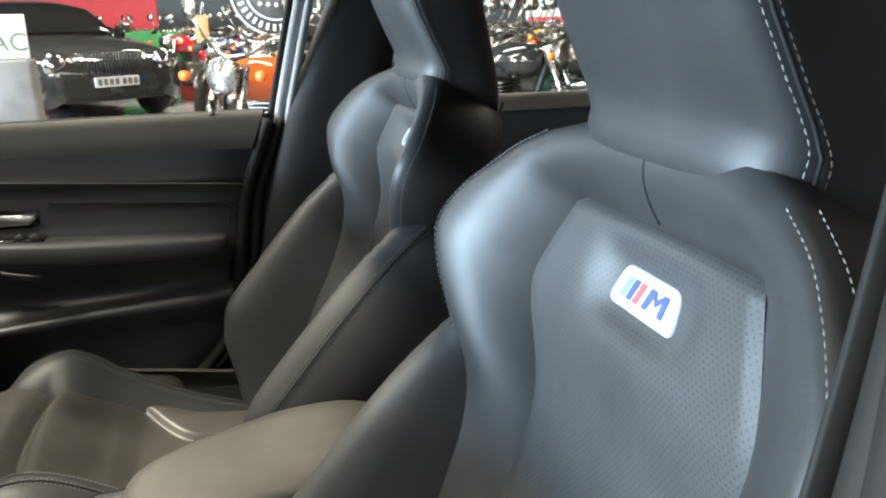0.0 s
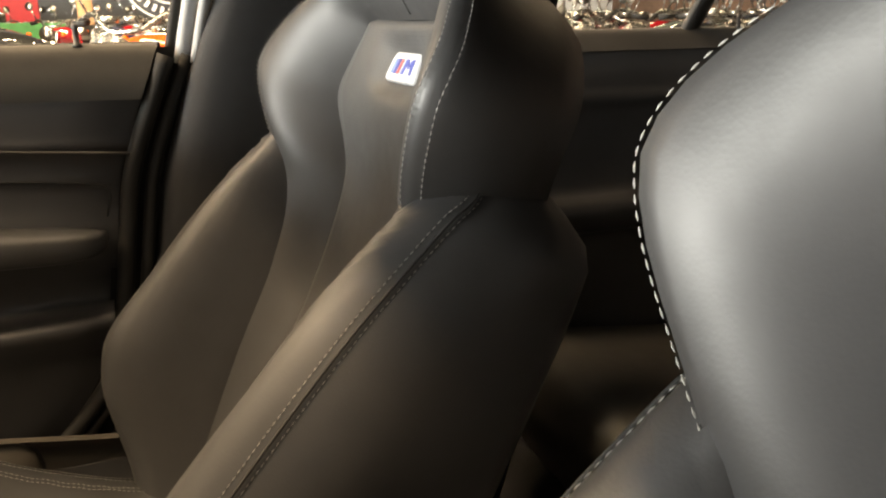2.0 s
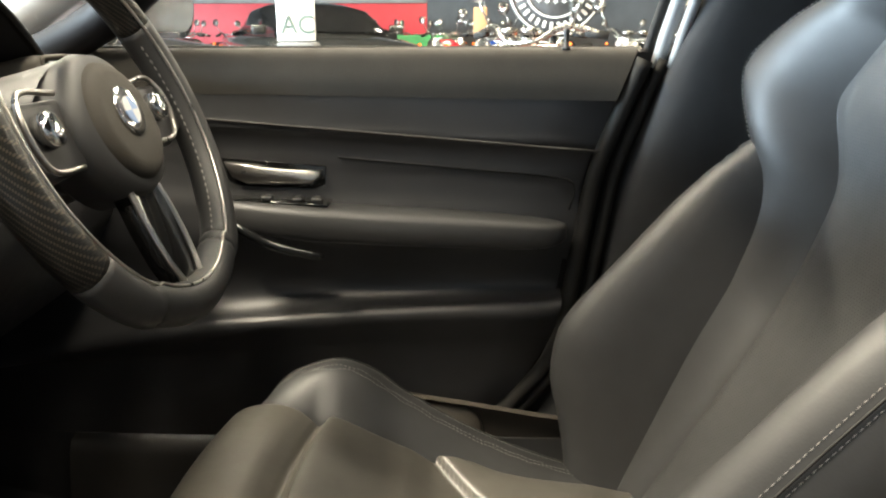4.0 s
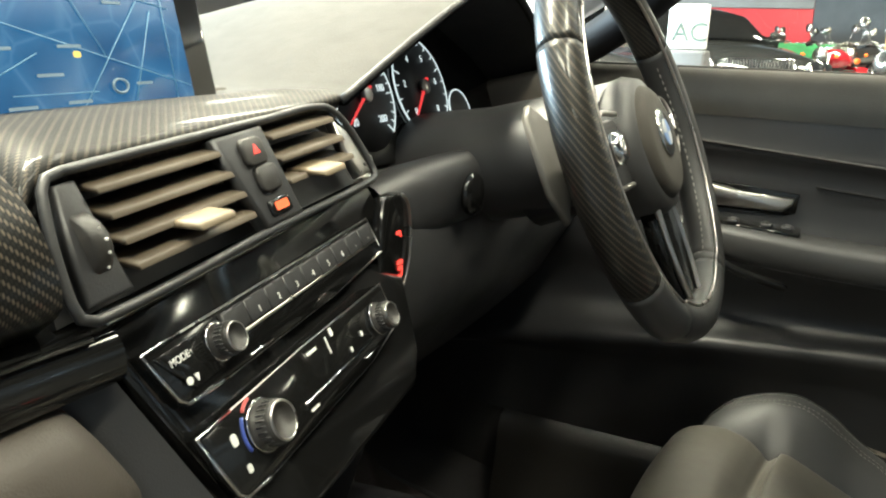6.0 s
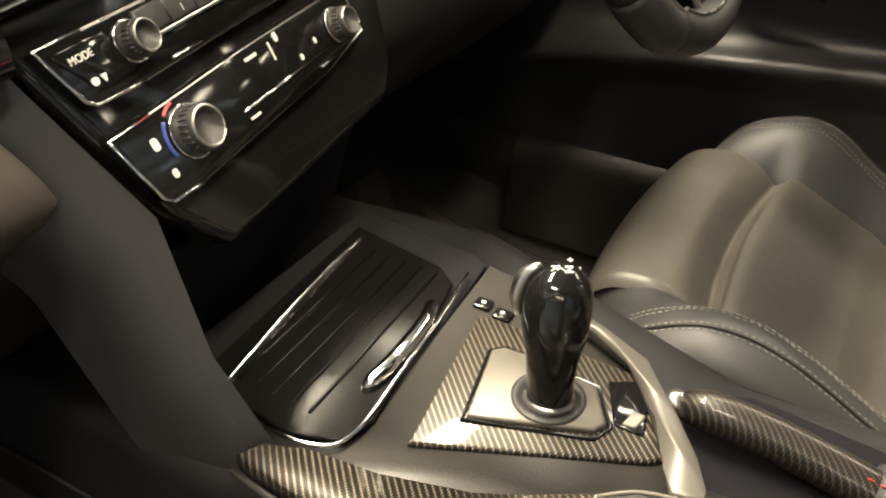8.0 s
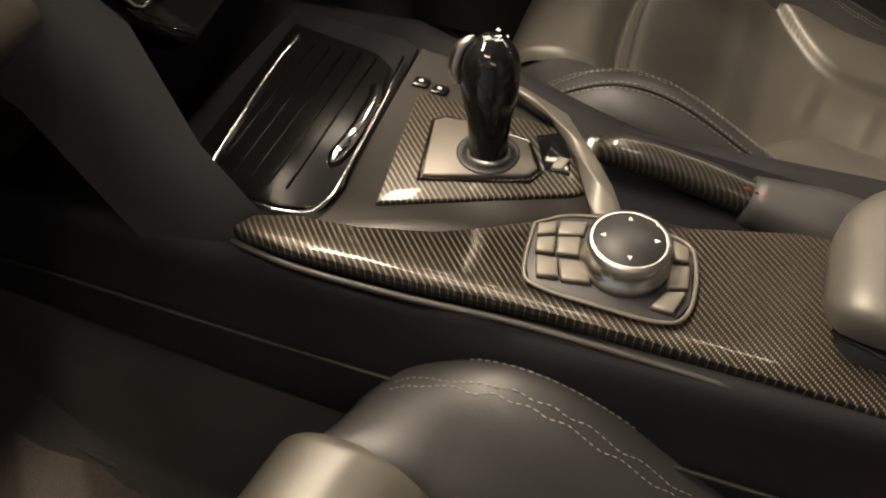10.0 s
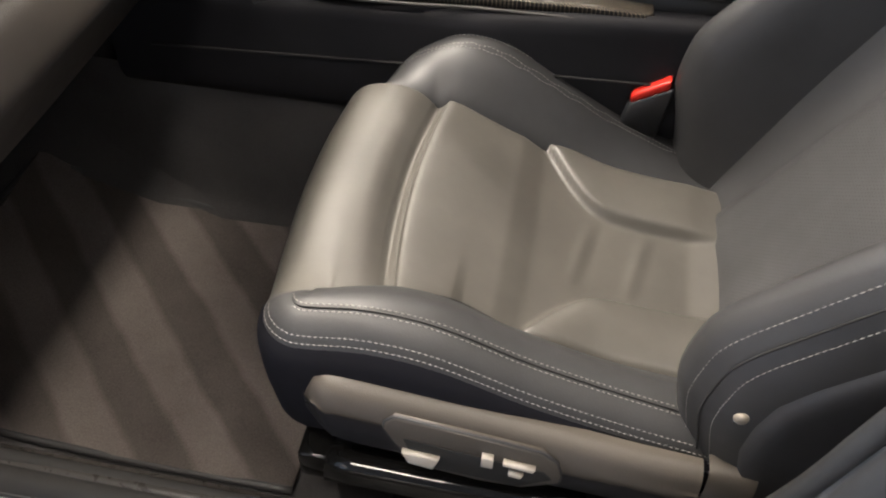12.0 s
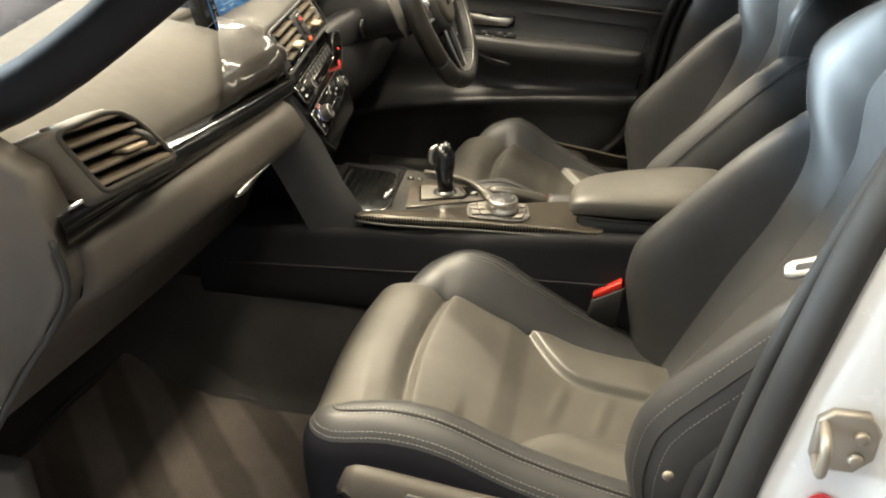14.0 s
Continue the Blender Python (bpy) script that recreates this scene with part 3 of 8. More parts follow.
# road wheels
for wx, wy in ((-1.46, -0.75), (-1.46, 0.75), (1.36, -0.75), (1.36, 0.75)):
    sgn = 1 if wy > 0 else -1
    tyre = part("road_wheel", lathe([(0.22, -0.11), (0.30, -0.12), (0.328, -0.10), (0.335, -0.06), (0.335, 0.06), (0.328, 0.10), (0.30, 0.12), (0.22, 0.11)], lambda a, b, c: Vector((wx + a, wy + c, 0.335 + b)), 36), RUBBER, car, "black tyre on an alloy rim")
    part("rim", lathe([(0.0, 0.07), (0.06, 0.08), (0.07, 0.07), (0.20, 0.09), (0.222, 0.112), (0.225, 0.10)], lambda a, b, c: Vector((wx + a, wy + sgn * c, 0.335 + b)), 36), SATIN, tyre, "grey alloy rim")


# outer body: wings with wheel arches, bumpers, boot lid
def arch(x, wx):
    """Lower edge of the body side over a wheel."""
    d = abs(x - wx)
    return 0.24 if d >= 0.37 else max(0.24, 0.335 + math.sqrt(0.37 ** 2 - d * d))


for side in (-1, 1):
    rows = []
    for k in range(41):
        x = -2.40 + 1.40 * k / 40
        nose = max(0.0, (-2.05 - x) / 0.35)
        y, top = side * (0.885 - 0.22 * nose ** 2), 0.90 - 0.30 * max(0.0, (-1.2 - x) / 1.2) ** 1.3
        low = arch(x, -1.46)
        rows.append([(x, y * 0.80, top + 0.03), (x, y * 0.93, top), (x, y, top - 0.10), (x, y, max(low, min(0.55, top - 0.12))), (x, y * 0.985, low)])
    part("front_wing", loft([spline(r, 14) for r in rows]), PAINT, car, "white painted front wing")
    rows = []
    for k in range(45):
        x = 0.62 + 1.60 * k / 44
        tail = max(0.0, (x - 1.9) / 0.32)
        y, top = side * (0.885 - 0.12 * tail ** 2), 0.955
        low = max(arch(x, 1.36), 0.24)
        rows.append([(x, y * 0.82, top + 0.02), (x, y * 0.94, top - 0.01), (x, y, top - 0.12), (x, y, max(low, 0.56)), (x, y * 0.985, low)])
    part("rear_wing", loft([spline(r, 14) for r in rows]), PAINT, car, "white painted rear wing")
    part("headlight", skin([[(-2.36, side * 0.52, 0.66), (-2.28, side * 0.66, 0.69), (-2.14, side * 0.78, 0.73)], [(-2.39, side * 0.54, 0.60), (-2.31, side * 0.68, 0.62), (-2.16, side * 0.81, 0.66)]], 10), GLOSS, car, "dark headlight")
for x0, x1, z1, nm in ((-2.42, -2.48, 0.66, "front_bumper"), (2.22, 2.30, 0.93, "rear_bumper")):
    rows = [[(x0 - math.copysign(0.16, x1) * (abs(u) ** 3), 0.80 * u, z) for u in (-1, -0.9, -0.7, -0.35, 0, 0.35, 0.7, 0.9, 1)] for z in (0.22, 0.40, 0.55, z1)]
    part(nm, skin(rows, 30), PAINT, car, "white painted bumper")
part("boot_lid", skin([[(x, -0.76, z - 0.02), (x, -0.4, z), (x, 0, z + 0.01), (x, 0.4, z), (x, 0.76, z - 0.02)] for x, z in ((1.80, 0.975), (2.0, 0.985), (2.22, 0.965))], 20), PAINT, car, "white painted boot lid")
# ---- front seats ----
LEAN_BACK = radians(25.5)
UP = Vector((math.sin(LEAN_BACK), 0, math.cos(LEAN_BACK)))
FWD = Vector((-math.cos(LEAN_BACK), 0, math.sin(LEAN_BACK)))
MID = Vector((0.31, 0, 0.953))
back_f = smooth_curve((-0.56, -0.53, -0.4, -0.25, -0.12, -0.04, 0.035, 0.1), (-0.02, -0.018, -0.03, -0.04, -0.03, 0.0, 0.010, 0.012))
insert_w = smooth_curve((-0.56, -0.4, -0.25, -0.18, -0.13, -0.09, -0.04, 0.0, 0.025, 0.04), (0.10, 0.105, 0.112, 0.116, 0.119, 0.133, 0.148, 0.132, 0.119, 0.111))
wing_w = smooth_curve((-0.56, -0.45, -0.35, -0.26, -0.19, -0.14, -0.10, -0.06, -0.03, 0.0, 0.03), (0.155, 0.162, 0.168, 0.173, 0.178, 0.186, 0.203, 0.228, 0.238, 0.230, 0.205))
wing_f = smooth_curve((-0.56, -0.45, -0.35, -0.26, -0.19, -0.14, -0.10, -0.06, -0.03, 0.03), (-0.015, -0.004, 0.003, 0.001, -0.002, 0.010, 0.038, 0.060, 0.068, 0.058))
bolster_f = smooth_curve((-0.58, -0.54, -0.50, -0.47, -0.43, -0.395, -0.33, -0.2, -0.13, -0.085, -0.06, -0.03, 0.0), (0.02, 0.045, 0.075, 0.098, 0.114, 0.12, 0.106, 0.07, 0.044, 0.022, -0.005, -0.06, -0.12))
cush_mid = smooth_curve((-0.37, -0.35, -0.325, -0.295, -0.27, -0.259, -0.245, -0.15, -0.05, 0.05, 0.14), (0.535, 0.556, 0.568, 0.566, 0.556, 0.544, 0.552, 0.512, 0.476, 0.462, 0.46))
outer_crest = smooth_curve((-0.362, -0.338, -0.306, -0.25, -0.19, -0.10, 0.005, 0.14), (0.570, 0.583, 0.591, 0.599, 0.591, 0.556, 0.527, 0.50))
driver_crest = smooth_curve((-0.37, -0.345, -0.303, -0.25, -0.21, -0.175, -0.08, 0.04, 0.14), (0.52, 0.552, 0.579, 0.594, 0.581, 0.555, 0.499, 0.453, 0.44))
cush_crest = smooth_curve((-0.37, -0.345, -0.30, -0.25, -0.196, -0.113, -0.025, 0.064, 0.14), (0.50, 0.533, 0.574, 0.598, 0.592, 0.548, 0.50, 0.465, 0.45))


SEAT_TAIL = [(-0.302, 0.566), (-0.286, 0.560), (-0.272, 0.549), (-0.263, 0.540), (-0.254, 0.546), (-0.238, 0.551), (-0.15, 0.512), (-0.05, 0.476), (0.05, 0.462), (0.14, 0.46)]


def cushion_line(nose, t):
    """The seat's middle line, from under its front edge to the back: t from 0 to 1."""
    pts = nose + SEAT_TAIL
    k = t * (len(pts) - 1)
    i = min(int(k), len(pts) - 2)
    u = k - i
    p = [pts[max(0, min(len(pts) - 1, j))] for j in (i - 1, i, i + 1, i + 2)]
    return [0.5 * (2 * p[1][c] + (p[2][c] - p[0][c]) * u + (2 * p[0][c] - 5 * p[1][c] + 4 * p[2][c] - p[3][c]) * u * u + (3 * p[1][c] - p[0][c] - 3 * p[2][c] + p[3][c]) * u**3) for c in (0, 1)]


def front_seat(cy, out, label):
    """A sports seat in the middle of y = cy; out is the side of its door."""
    seat = thing("front_seat", label, "car seat", "front seats", at=(0, cy, 0.25))

    set_back, broaden = (0.015, 1.03) if cy > 0 else (0.0, 1.0)

    def L(off, s, f):
        p = MID + UP * s + FWD * f
        w = max(0.0, min(1.0, (off * out - 0.12) / 0.09))
        return Vector((p.x + set_back * (1 - 1.15 * w * w * (3 - 2 * w)), cy + off * broaden, p.z))

    # backrest insert, hollowed round the badge
    rows = []
    for i in range(100):
        s = 0.042 - 0.595 * i / 99
        w, f = insert_w(s), back_f(s)
        rows.append([L(w * u, s, f + 0.006 * u * u - 0.003 * max(0, abs(u) - 0.9) / 0.1 - 0.006 * (i == 0) - 0.012 * math.exp(-((w * u / 0.058) ** 4 + ((s + 0.003) / 0.027) ** 4))) for u in [k / 40 for k in range(-40, 41)]])
    for end in (1, -1):
        part("seam", tube([L(end * (insert_w(s) - 0.0005), s, back_f(s) - 0.0015) for s in np.linspace(-0.34, 0.038, 60)], 0.0007, 6), SEAM_DARK, seat)
    part("back_insert", loft(rows), PERFORATED, seat, "perforated black leather")
    # wings: from the waist up over the shoulders, in one piece
    pairs = []
    for i in range(43):
        s = -0.56 + 0.58 * i / 42
        pairs.append(((insert_w(s), s, back_f(s) - 0.004), (wing_w(s), s, wing_f(s))))
    pairs += [((0.116, 0.031, 0.004), (0.197, 0.037, 0.056)), ((0.109, 0.040, 0.005), (0.172, 0.058, 0.052)), ((0.085, 0.040, 0.006), (0.135, 0.078, 0.047)),
              ((0.055, 0.041, 0.006), (0.09, 0.092, 0.042)), ((0.028, 0.042, 0.006), (0.045, 0.096, 0.040)), ((0.0, 0.042, 0.006), (0.0, 0.097, 0.040))]
    full = pairs + [((-a[0], *a[1:]), (-b[0], *b[1:])) for a, b in pairs[-2::-1]]
    rows = []
    for a, b in full:
        a, b = Vector(a), Vector(b)
        row = []
        for k in range(11):
            w = k / 10
            p = a.lerp(b, w)
            puff = 0.016 * math.sin(math.pi * min(1, w * 1.02)) ** 0.8 * min(1.0, (b - a).length / 0.06)
            low = max(0.0, min(1.0, (-0.12 - a.y) / 0.14))
            puff = puff * (1 - low) - low * (b.z - a.z) * w * (1 - w)
            row.append(L(p.x, p.y, p.z + puff))
        d = Vector((b.x - a.x, b.y - a.y, 0)).normalized()
        for e, g in ((0.006, -0.008), (0.009, -0.022), (0.008, -0.055), (0.004, -0.095), (-0.006, -0.122), (-0.035, -0.135)) if b.y > -0.15 else ((0.002, -0.012), (0.002, -0.02), (0.0, -0.03), (0.0, -0.04), (0.0, -0.05), (0.0, -0.06)):
            row.append(L(b.x + d.x * e, b.y + d.y * e, b.z + g))
        rows.append(row)
    part("shoulder_panel", loft(rows), LEATHER, seat, "smooth black leather")
    seam = []
    for k in range(12):
        w = 0.06 + 0.66 * k / 11
        seam.append(L(0.0, 0.042 + 0.055 * w, 0.006 + 0.034 * w + 0.016 * math.sin(math.pi * min(1, w * 1.02)) ** 0.8 + 0.0001))
    part("seam", tube(seam, 0.0009, 6), SEAM_DARK, seat)
    # stitching along the shoulder edges, from the bolsters up to the head restraint
    for end in (1, -1):
        edge_pairs = [(Vector(p), Vector(q)) for p, q in pairs if q[1] > -0.16 and q[0] > 0.13]
        for lift, push in ((0.0008, 0.0012), (-0.013, 0.0082)):
            line = []
            for p, q in edge_pairs:
                d = Vector((q.x - p.x, q.y - p.y, 0)).normalized()
                line.append(L(end * (q.x + d.x * push), q.y + d.y * push, q.z + lift))
            part("stitching", dashes(spline(line, 160)), THREAD, seat, "pale grey double stitching")
    # side bolsters of the backrest
    for side in (-1, 1):
        rows, edge, edge2 = [], [], []
        for i in range(34):
            s = -0.565 + 0.527 * i / 33
            fc, f0 = bolster_f(min(s, -0.088)), back_f(s)
            tuck = 0.008 * max(0, (s + 0.16) / 0.10) + 0.0
            deep = min(-0.07, fc - 0.1)
            fold = 0.92 * min(1.0, max(0.0, (s + 0.105) / 0.062) ** 1.6)
            foot = wing_w(s) - 0.010
            f0 = wing_f(s) - 0.006
            k0 = 0.205 - foot
            flat = [(foot, f0 - 0.012), (foot + 0.2 * k0, f0 + 0.25 * (fc - f0)), (foot + 0.5 * k0, f0 + 0.75 * (fc - f0)), (foot + 0.84 * k0, fc - 0.004), (max(0.212 - tuck, foot + 0.008), fc - 0.001), (0.232 - tuck * 0.8, fc - 0.016), (0.250 - tuck, fc - 0.045), (0.262 - tuck, fc - 0.09), (0.262 - tuck, deep), (0.25 - tuck, deep - 0.035), (0.20 - 0.5 * tuck, deep - 0.045)]
            rows.append([L(side * q.x, s, q.y) for q in (p.lerp(Vector((0.175, -0.04)), fold) for p in spline(flat, 30))])
            half = 0.5 if side == out else 0.17
            for row, sign in ((edge, -1), (edge2, 1)) if s < -0.052 else ():
                q = Vector((0.2385 - tuck * 0.9 + sign * half * 0.018, fc - 0.0235 - sign * half * 0.025)).lerp(Vector((0.175, -0.04)), fold)
                row.append(L(side * q.x, s, q.y))
        part("back_bolster", loft(rows), LEATHER, seat, "raised black leather side bolster")
        part("piping", tube(spline([e.lerp(g, 0.5) + Vector((0, 0.002 * side, 0.0)) for e, g in zip(edge, edge2)][1:], 120), 0.0011, 6), SEAM_DARK, seat)
        part("stitching", dashes(spline(edge[1:], 140)), THREAD, seat)
        part("stitching", dashes(spline(edge2[1:], 140)), THREAD, seat)
    # shell behind
    rows = []
    for s, w, f in ((-0.57, 0.235, -0.115), (-0.4, 0.245, -0.13), (-0.2, 0.22, -0.12), (-0.05, 0.195, -0.075), (0.05, 0.16, -0.06), (0.10, 0.11, -0.07)):
        rows.append([L(w * u, s, f - 0.035 * (1 - u * u)) for u in (-1, -0.8, -0.4, 0, 0.4, 0.8, 1)])
    part("back_shell", skin(rows, 20), PLASTIC, seat, "black plastic shell")
    # head restraint, fixed to the backrest and leaning forward
    rows = []
    HEAD = ((0.070, 0.098, 0.028, -0.08), (0.080, 0.112, 0.046, -0.085), (0.105, 0.118, 0.052, -0.075), (0.135, 0.116, 0.086, -0.058), (0.165, 0.112, 0.120, -0.038), (0.22, 0.107, 0.164, 0.0), (0.27, 0.100, 0.178, 0.03), (0.30, 0.090, 0.16, 0.05), (0.31, 0.06, 0.13, 0.08))
    for s, w, ff, fb in HEAD:
        ring = []
        for k in range(40):
            a = 2 * math.pi * k / 40
            c, d = math.cos(a), math.sin(a)
            ring.append(L(w * math.copysign(abs(c) ** 0.38, c), s, (ff + fb) / 2 + (ff - fb) / 2 * math.copysign(abs(d) ** 0.5, d)))
        rows.append(ring)
    rows = [list(r) for r in zip(*[spline([ring[k] for ring in rows], 30) for k in range(40)])]
    part("head_restraint", loft(rows, closed=True, caps=True), LEATHER, seat, "broad black leather head restraint")
    head_f = smooth_curve([h[0] for h in HEAD], [h[2] for h in HEAD])
    head_w = smooth_curve([h[0] for h in HEAD], [h[1] for h in HEAD])
    for side in (-1, 1):
        for e in (0.022, 0.036):
            part("stitching", dashes([L(side * (head_w(0.094 + 0.15 * k / 12) + 0.0004 - 0.05 * (0.045 - e) * (e < 0.03)), 0.094 + 0.15 * k / 12, head_f(0.094 + 0.15 * k / 12) - e) for k in range(13)]), THREAD, seat)
        part("piping", tube([L(side * (head_w(0.094 + 0.15 * k / 12) + 0.0008), 0.094 + 0.15 * k / 12, head_f(0.094 + 0.15 * k / 12) - 0.029) for k in range(13)], 0.0015, 6), SEAM_DARK, seat)
    # badge set into the hollow
    def badge_at(a, b, c):
        return L(a, b, -0.016 + c + back_f(0.0))
    badge = part("badge", prism([(-0.034, -0.0165), (0.034, -0.0165), (0.0385, -0.0145), (0.040, -0.010), (0.0365, 0.006), (0.033, 0.0115), (0.028, 0.0135), (-0.028, 0.0135), (-0.033, 0.0115), (-0.0365, 0.006), (-0.040, -0.010), (-0.0385, -0.0145)], 0.007, lambda a, b, c: badge_at(a, b, c + 0.002), 0.003), BADGE, seat, "white plastic badge")
    for k, m in enumerate((PALE_BLUE, BLUE, RED)):
        x = 0.027 - 0.0085 * k
        part("stripe", prism([(x, -0.009), (x - 0.006, -0.009), (x - 0.0095, 0.006), (x - 0.0035, 0.006)], 0.0006, lambda a, b, c: badge_at(a, b, c + 0.0091), 0), m, badge, "slanted colour stripe", False)
    part("mark", prism([(-0.002, -0.009), (-0.0075, -0.009), (-0.0115, 0.001), (-0.016, -0.004), (-0.0215, 0.001), (-0.022, -0.009), (-0.0275, -0.009), (-0.027, 0.006), (-0.0215, 0.006), (-0.0155, 0.0005), (-0.012, 0.006), (-0.0055, 0.006)], 0.0006, lambda a, b, c: badge_at(a, b, c + 0.0091), 0), BLUE, badge, "", False)

    # cushion
    def front(off):
        return -0.384 + 0.022 * (off / 0.2) ** 2

    def channel(x, off):
        """The sunken middle of the seat's rear half."""
        half = smooth_curve((-0.15, -0.12, -0.09, -0.06, -0.03, 0.14), (0.17, 0.14, 0.10, 0.07, 0.060, 0.057))(x)
        d = max(0.0, min(1.0, (abs(off) - half + 0.004) / 0.014))
        step = d * d * (3 - 2 * d)
        puff = 0.008 * math.sin(math.pi * max(0.0, min(1.0, (abs(off) - half) / 0.10)))
        start = max(0.0, min(1.0, (x + 0.150) / 0.03))
        folds = sum(h * math.exp(-((x - x0 - 0.2 * off) / 0.007) ** 2) for x0, h in ((-0.066, 0.0022), (-0.052, -0.0012), (0.0, 0.0022), (0.014, -0.0010))) * max(0.0, 1 - (abs(off) / 0.055) ** 2)
        return start * (0.013 * step + puff * (d > 0) - 0.008) * max(0.0, min(1.0, (0.11 - x) / 0.05)) + folds

    rows = []
    us = [-1 + 2 * k / 160 for k in range(161)]
    wide = smooth_curve((-0.36, -0.30, -0.24, -0.18, -0.12), (0.202, 0.200, 0.180, 0.158, 0.150))
    for i in range(300):
        row = []
        mid = cushion_line([(-0.314, 0.42), (-0.366, 0.465), (-0.384, 0.51), (-0.378, 0.541), (-0.358, 0.561), (-0.329, 0.568)], i / 299)[0]
        for u in us:
            half = wide(mid) if u * out > 0 and cy < 0 else 0.150
            off = u * half
            fx = front(off)
            nose = [(fx + 0.07, 0.42), (fx + 0.018, 0.465), (fx, 0.51), (fx + 0.006, 0.541), (fx + 0.026, 0.561), (fx + 0.055, 0.568)]
            x, z = cushion_line(nose, i / 299)
            if cy < 0 and u * out > 0 and x > -0.375:
                z += 0.85 * (outer_crest(x) - 0.003 - z) * (off / 0.212) ** 4 * max(0.0, min(1.0, (-0.10 - x) / 0.1)) * (z > 0.53)
            x += (-0.008 + 0.016 * (off / 0.16) ** 2) * math.exp(-((x + 0.262) / 0.05) ** 2)
            z += channel(x, off) - 0.010 * max(0.0, (abs(off) - half + 0.012) / 0.012) ** 2
            row.append((x, cy + off, z))
        rows.append(row)
    part("seat_cushion", loft(rows), SUPPLE_LIT, seat, "soft black leather cushion, paler for the light on it")
    for side in (-1, 1):
        rows, line1, line2, line3, cover, foot_line = [], [], [], [], [], []
        broad = side == out and cy < 0
        stations = [(-0.313, 90 - 9 * k) for k in range(10)] + [(-0.313 + 0.453 * k / 37, 0) for k in range(1, 38)] if broad else [(-0.362 + 0.502 * k / 43, 0) for k in range(44)]
        for i, (x, turn) in enumerate(stations):
            zc, zs = (outer_crest(x) if broad else driver_crest(x) if side == out else cush_crest(x)), cush_mid(x) - 0.008
            if broad:
                zs = zs + 0.7 * (zc - zs) * max(0.0, min(1.0, (-0.14 - x) / 0.12))
                zc -= 0.007 * (turn / 90) ** 1.5
            elif i < 5:
                zc -= (5 - i) ** 2 * 0.0012
            foot = wide(x) - 0.013 if broad else 0.137
            g = (0.208 - foot) / 0.069
            flat = [(foot, min(zs, zc) - 0.012), (foot + 0.005 * g, zs + 0.1 * (zc - zs)), (foot + 0.021 * g, zs + 0.45 * (zc - zs)), (foot + 0.047 * g, zs + 0.88 * (zc - zs)), (foot + 0.069 * g, zc), (0.227, zc - 0.005), (0.243, zc - 0.020), (0.2515, zc - 0.045), (0.253, 0.47), (0.245, 0.43), (0.2, 0.42)]

            def at(off, z):
                """A point of this section; the broad bolster's sections fan out round its front corner."""
                if broad:
                    c, d = math.cos(radians(turn)), math.sin(radians(turn))
                    return Vector((x - (off - 0.198) * d, cy + side * (0.198 + (off - 0.198) * c), z))
                return Vector((x + 0.012 * max(0.0, (off - foot) / (0.253 - foot)) ** 1.5, cy + side * off, z))
            rows.append([at(p.x, p.y) for p in spline(flat, 40 if broad else 90)])
            line1.append(at(0.2145, zc + 0.0002))
            line2.append(at(0.2400, zc - 0.0155))
            line3.append(at(0.2445, zc - 0.0215))
            if broad:
                cover.append([at(o, z) for o, z in ((0.2462, zc - 0.0262), (0.2515, zc - 0.034), (0.2550, zc - 0.046), (0.2565, zc - 0.06), (0.2565, 0.49), (0.252, 0.43))])
            if turn == 0:
                foot_line.append(Vector((x, cy + side * ((wide(x) if broad else 0.150) - 0.0015), cush_mid(x) - 0.0065 + (0.85 * (outer_crest(x) - 0.003 - cush_mid(x)) * max(0.0, min(1.0, (-0.10 - x) / 0.1)) * 0.75 if broad else 0.0))))
        if broad:
            part("side_cloth", loft([spline(r, 16) for r in cover]), BLACK_CLOTH, seat, "black cloth below the seam")
            rows.insert(0, [p + Vector((0.012, -side * 0.008, -0.004)) for p in rows[0]])
        else:
            for e in (0.0, 0.006):
                part("stitching", dashes(spline([min((Vector(p) for p in rows[i][:60]), key=lambda p: abs(abs(p.y - cy) - 0.192 - e)) + Vector((0, -side * 0.0006, 0.0010)) for i in range(4, 41)], 140)), THREAD, seat, "pale grey double stitching")
            first = Vector((rows[0][0])).lerp(Vector(rows[0][-1]), 0.5)
            rows.insert(0, [Vector(p).lerp(first, 0.15) + Vector((-0.006, 0, -0.004)) for p in rows[0]])
            rows.insert(0, [Vector(p).lerp(first, 0.5) + Vector((-0.008, 0, -0.008)) for p in rows[1]])
        part("seam", tube(spline(foot_line[6:-4], 60), 0.0012 if broad else 0.0022, 6), SEAM_DARK, seat)
        part("cushion_bolster", loft(rows), LEATHER, seat, "raised leather thigh bolster")
        for line in (line1, [p + Vector((0, side * 0.007, -0.0015)) for p in line1]) + ((line2, line3) if broad else ()):
            part("stitching", dashes(spline(line[1:-2], 160)), THREAD, seat)
        part("piping", tube(spline([p + Vector((0, side * 0.0035, -0.0005)) for p in line1[1:-2]], 100), 0.0009, 6), SEAM_DARK, seat)
    # front skirt, base and rails
    part("front_skirt", skin([[(front(o) + 0.035, cy + o, 0.435), (front(o) + 0.06, cy + o, 0.38), (front(o) + 0.10, cy + o, 0.34)] for o in (-0.22, -0.1, 0, 0.1, 0.22)], 8), BLACK_CLOTH, seat)
    part("base", block(-0.30, 0.16, cy - 0.20, cy + 0.20, 0.345, 0.43, 0.02), BLACK_CLOTH, seat)
    # outer side trim with switches
    y0 = cy + out * 0.252
    to = lambda a, b, c: Vector((a, y0 + out * c, b))
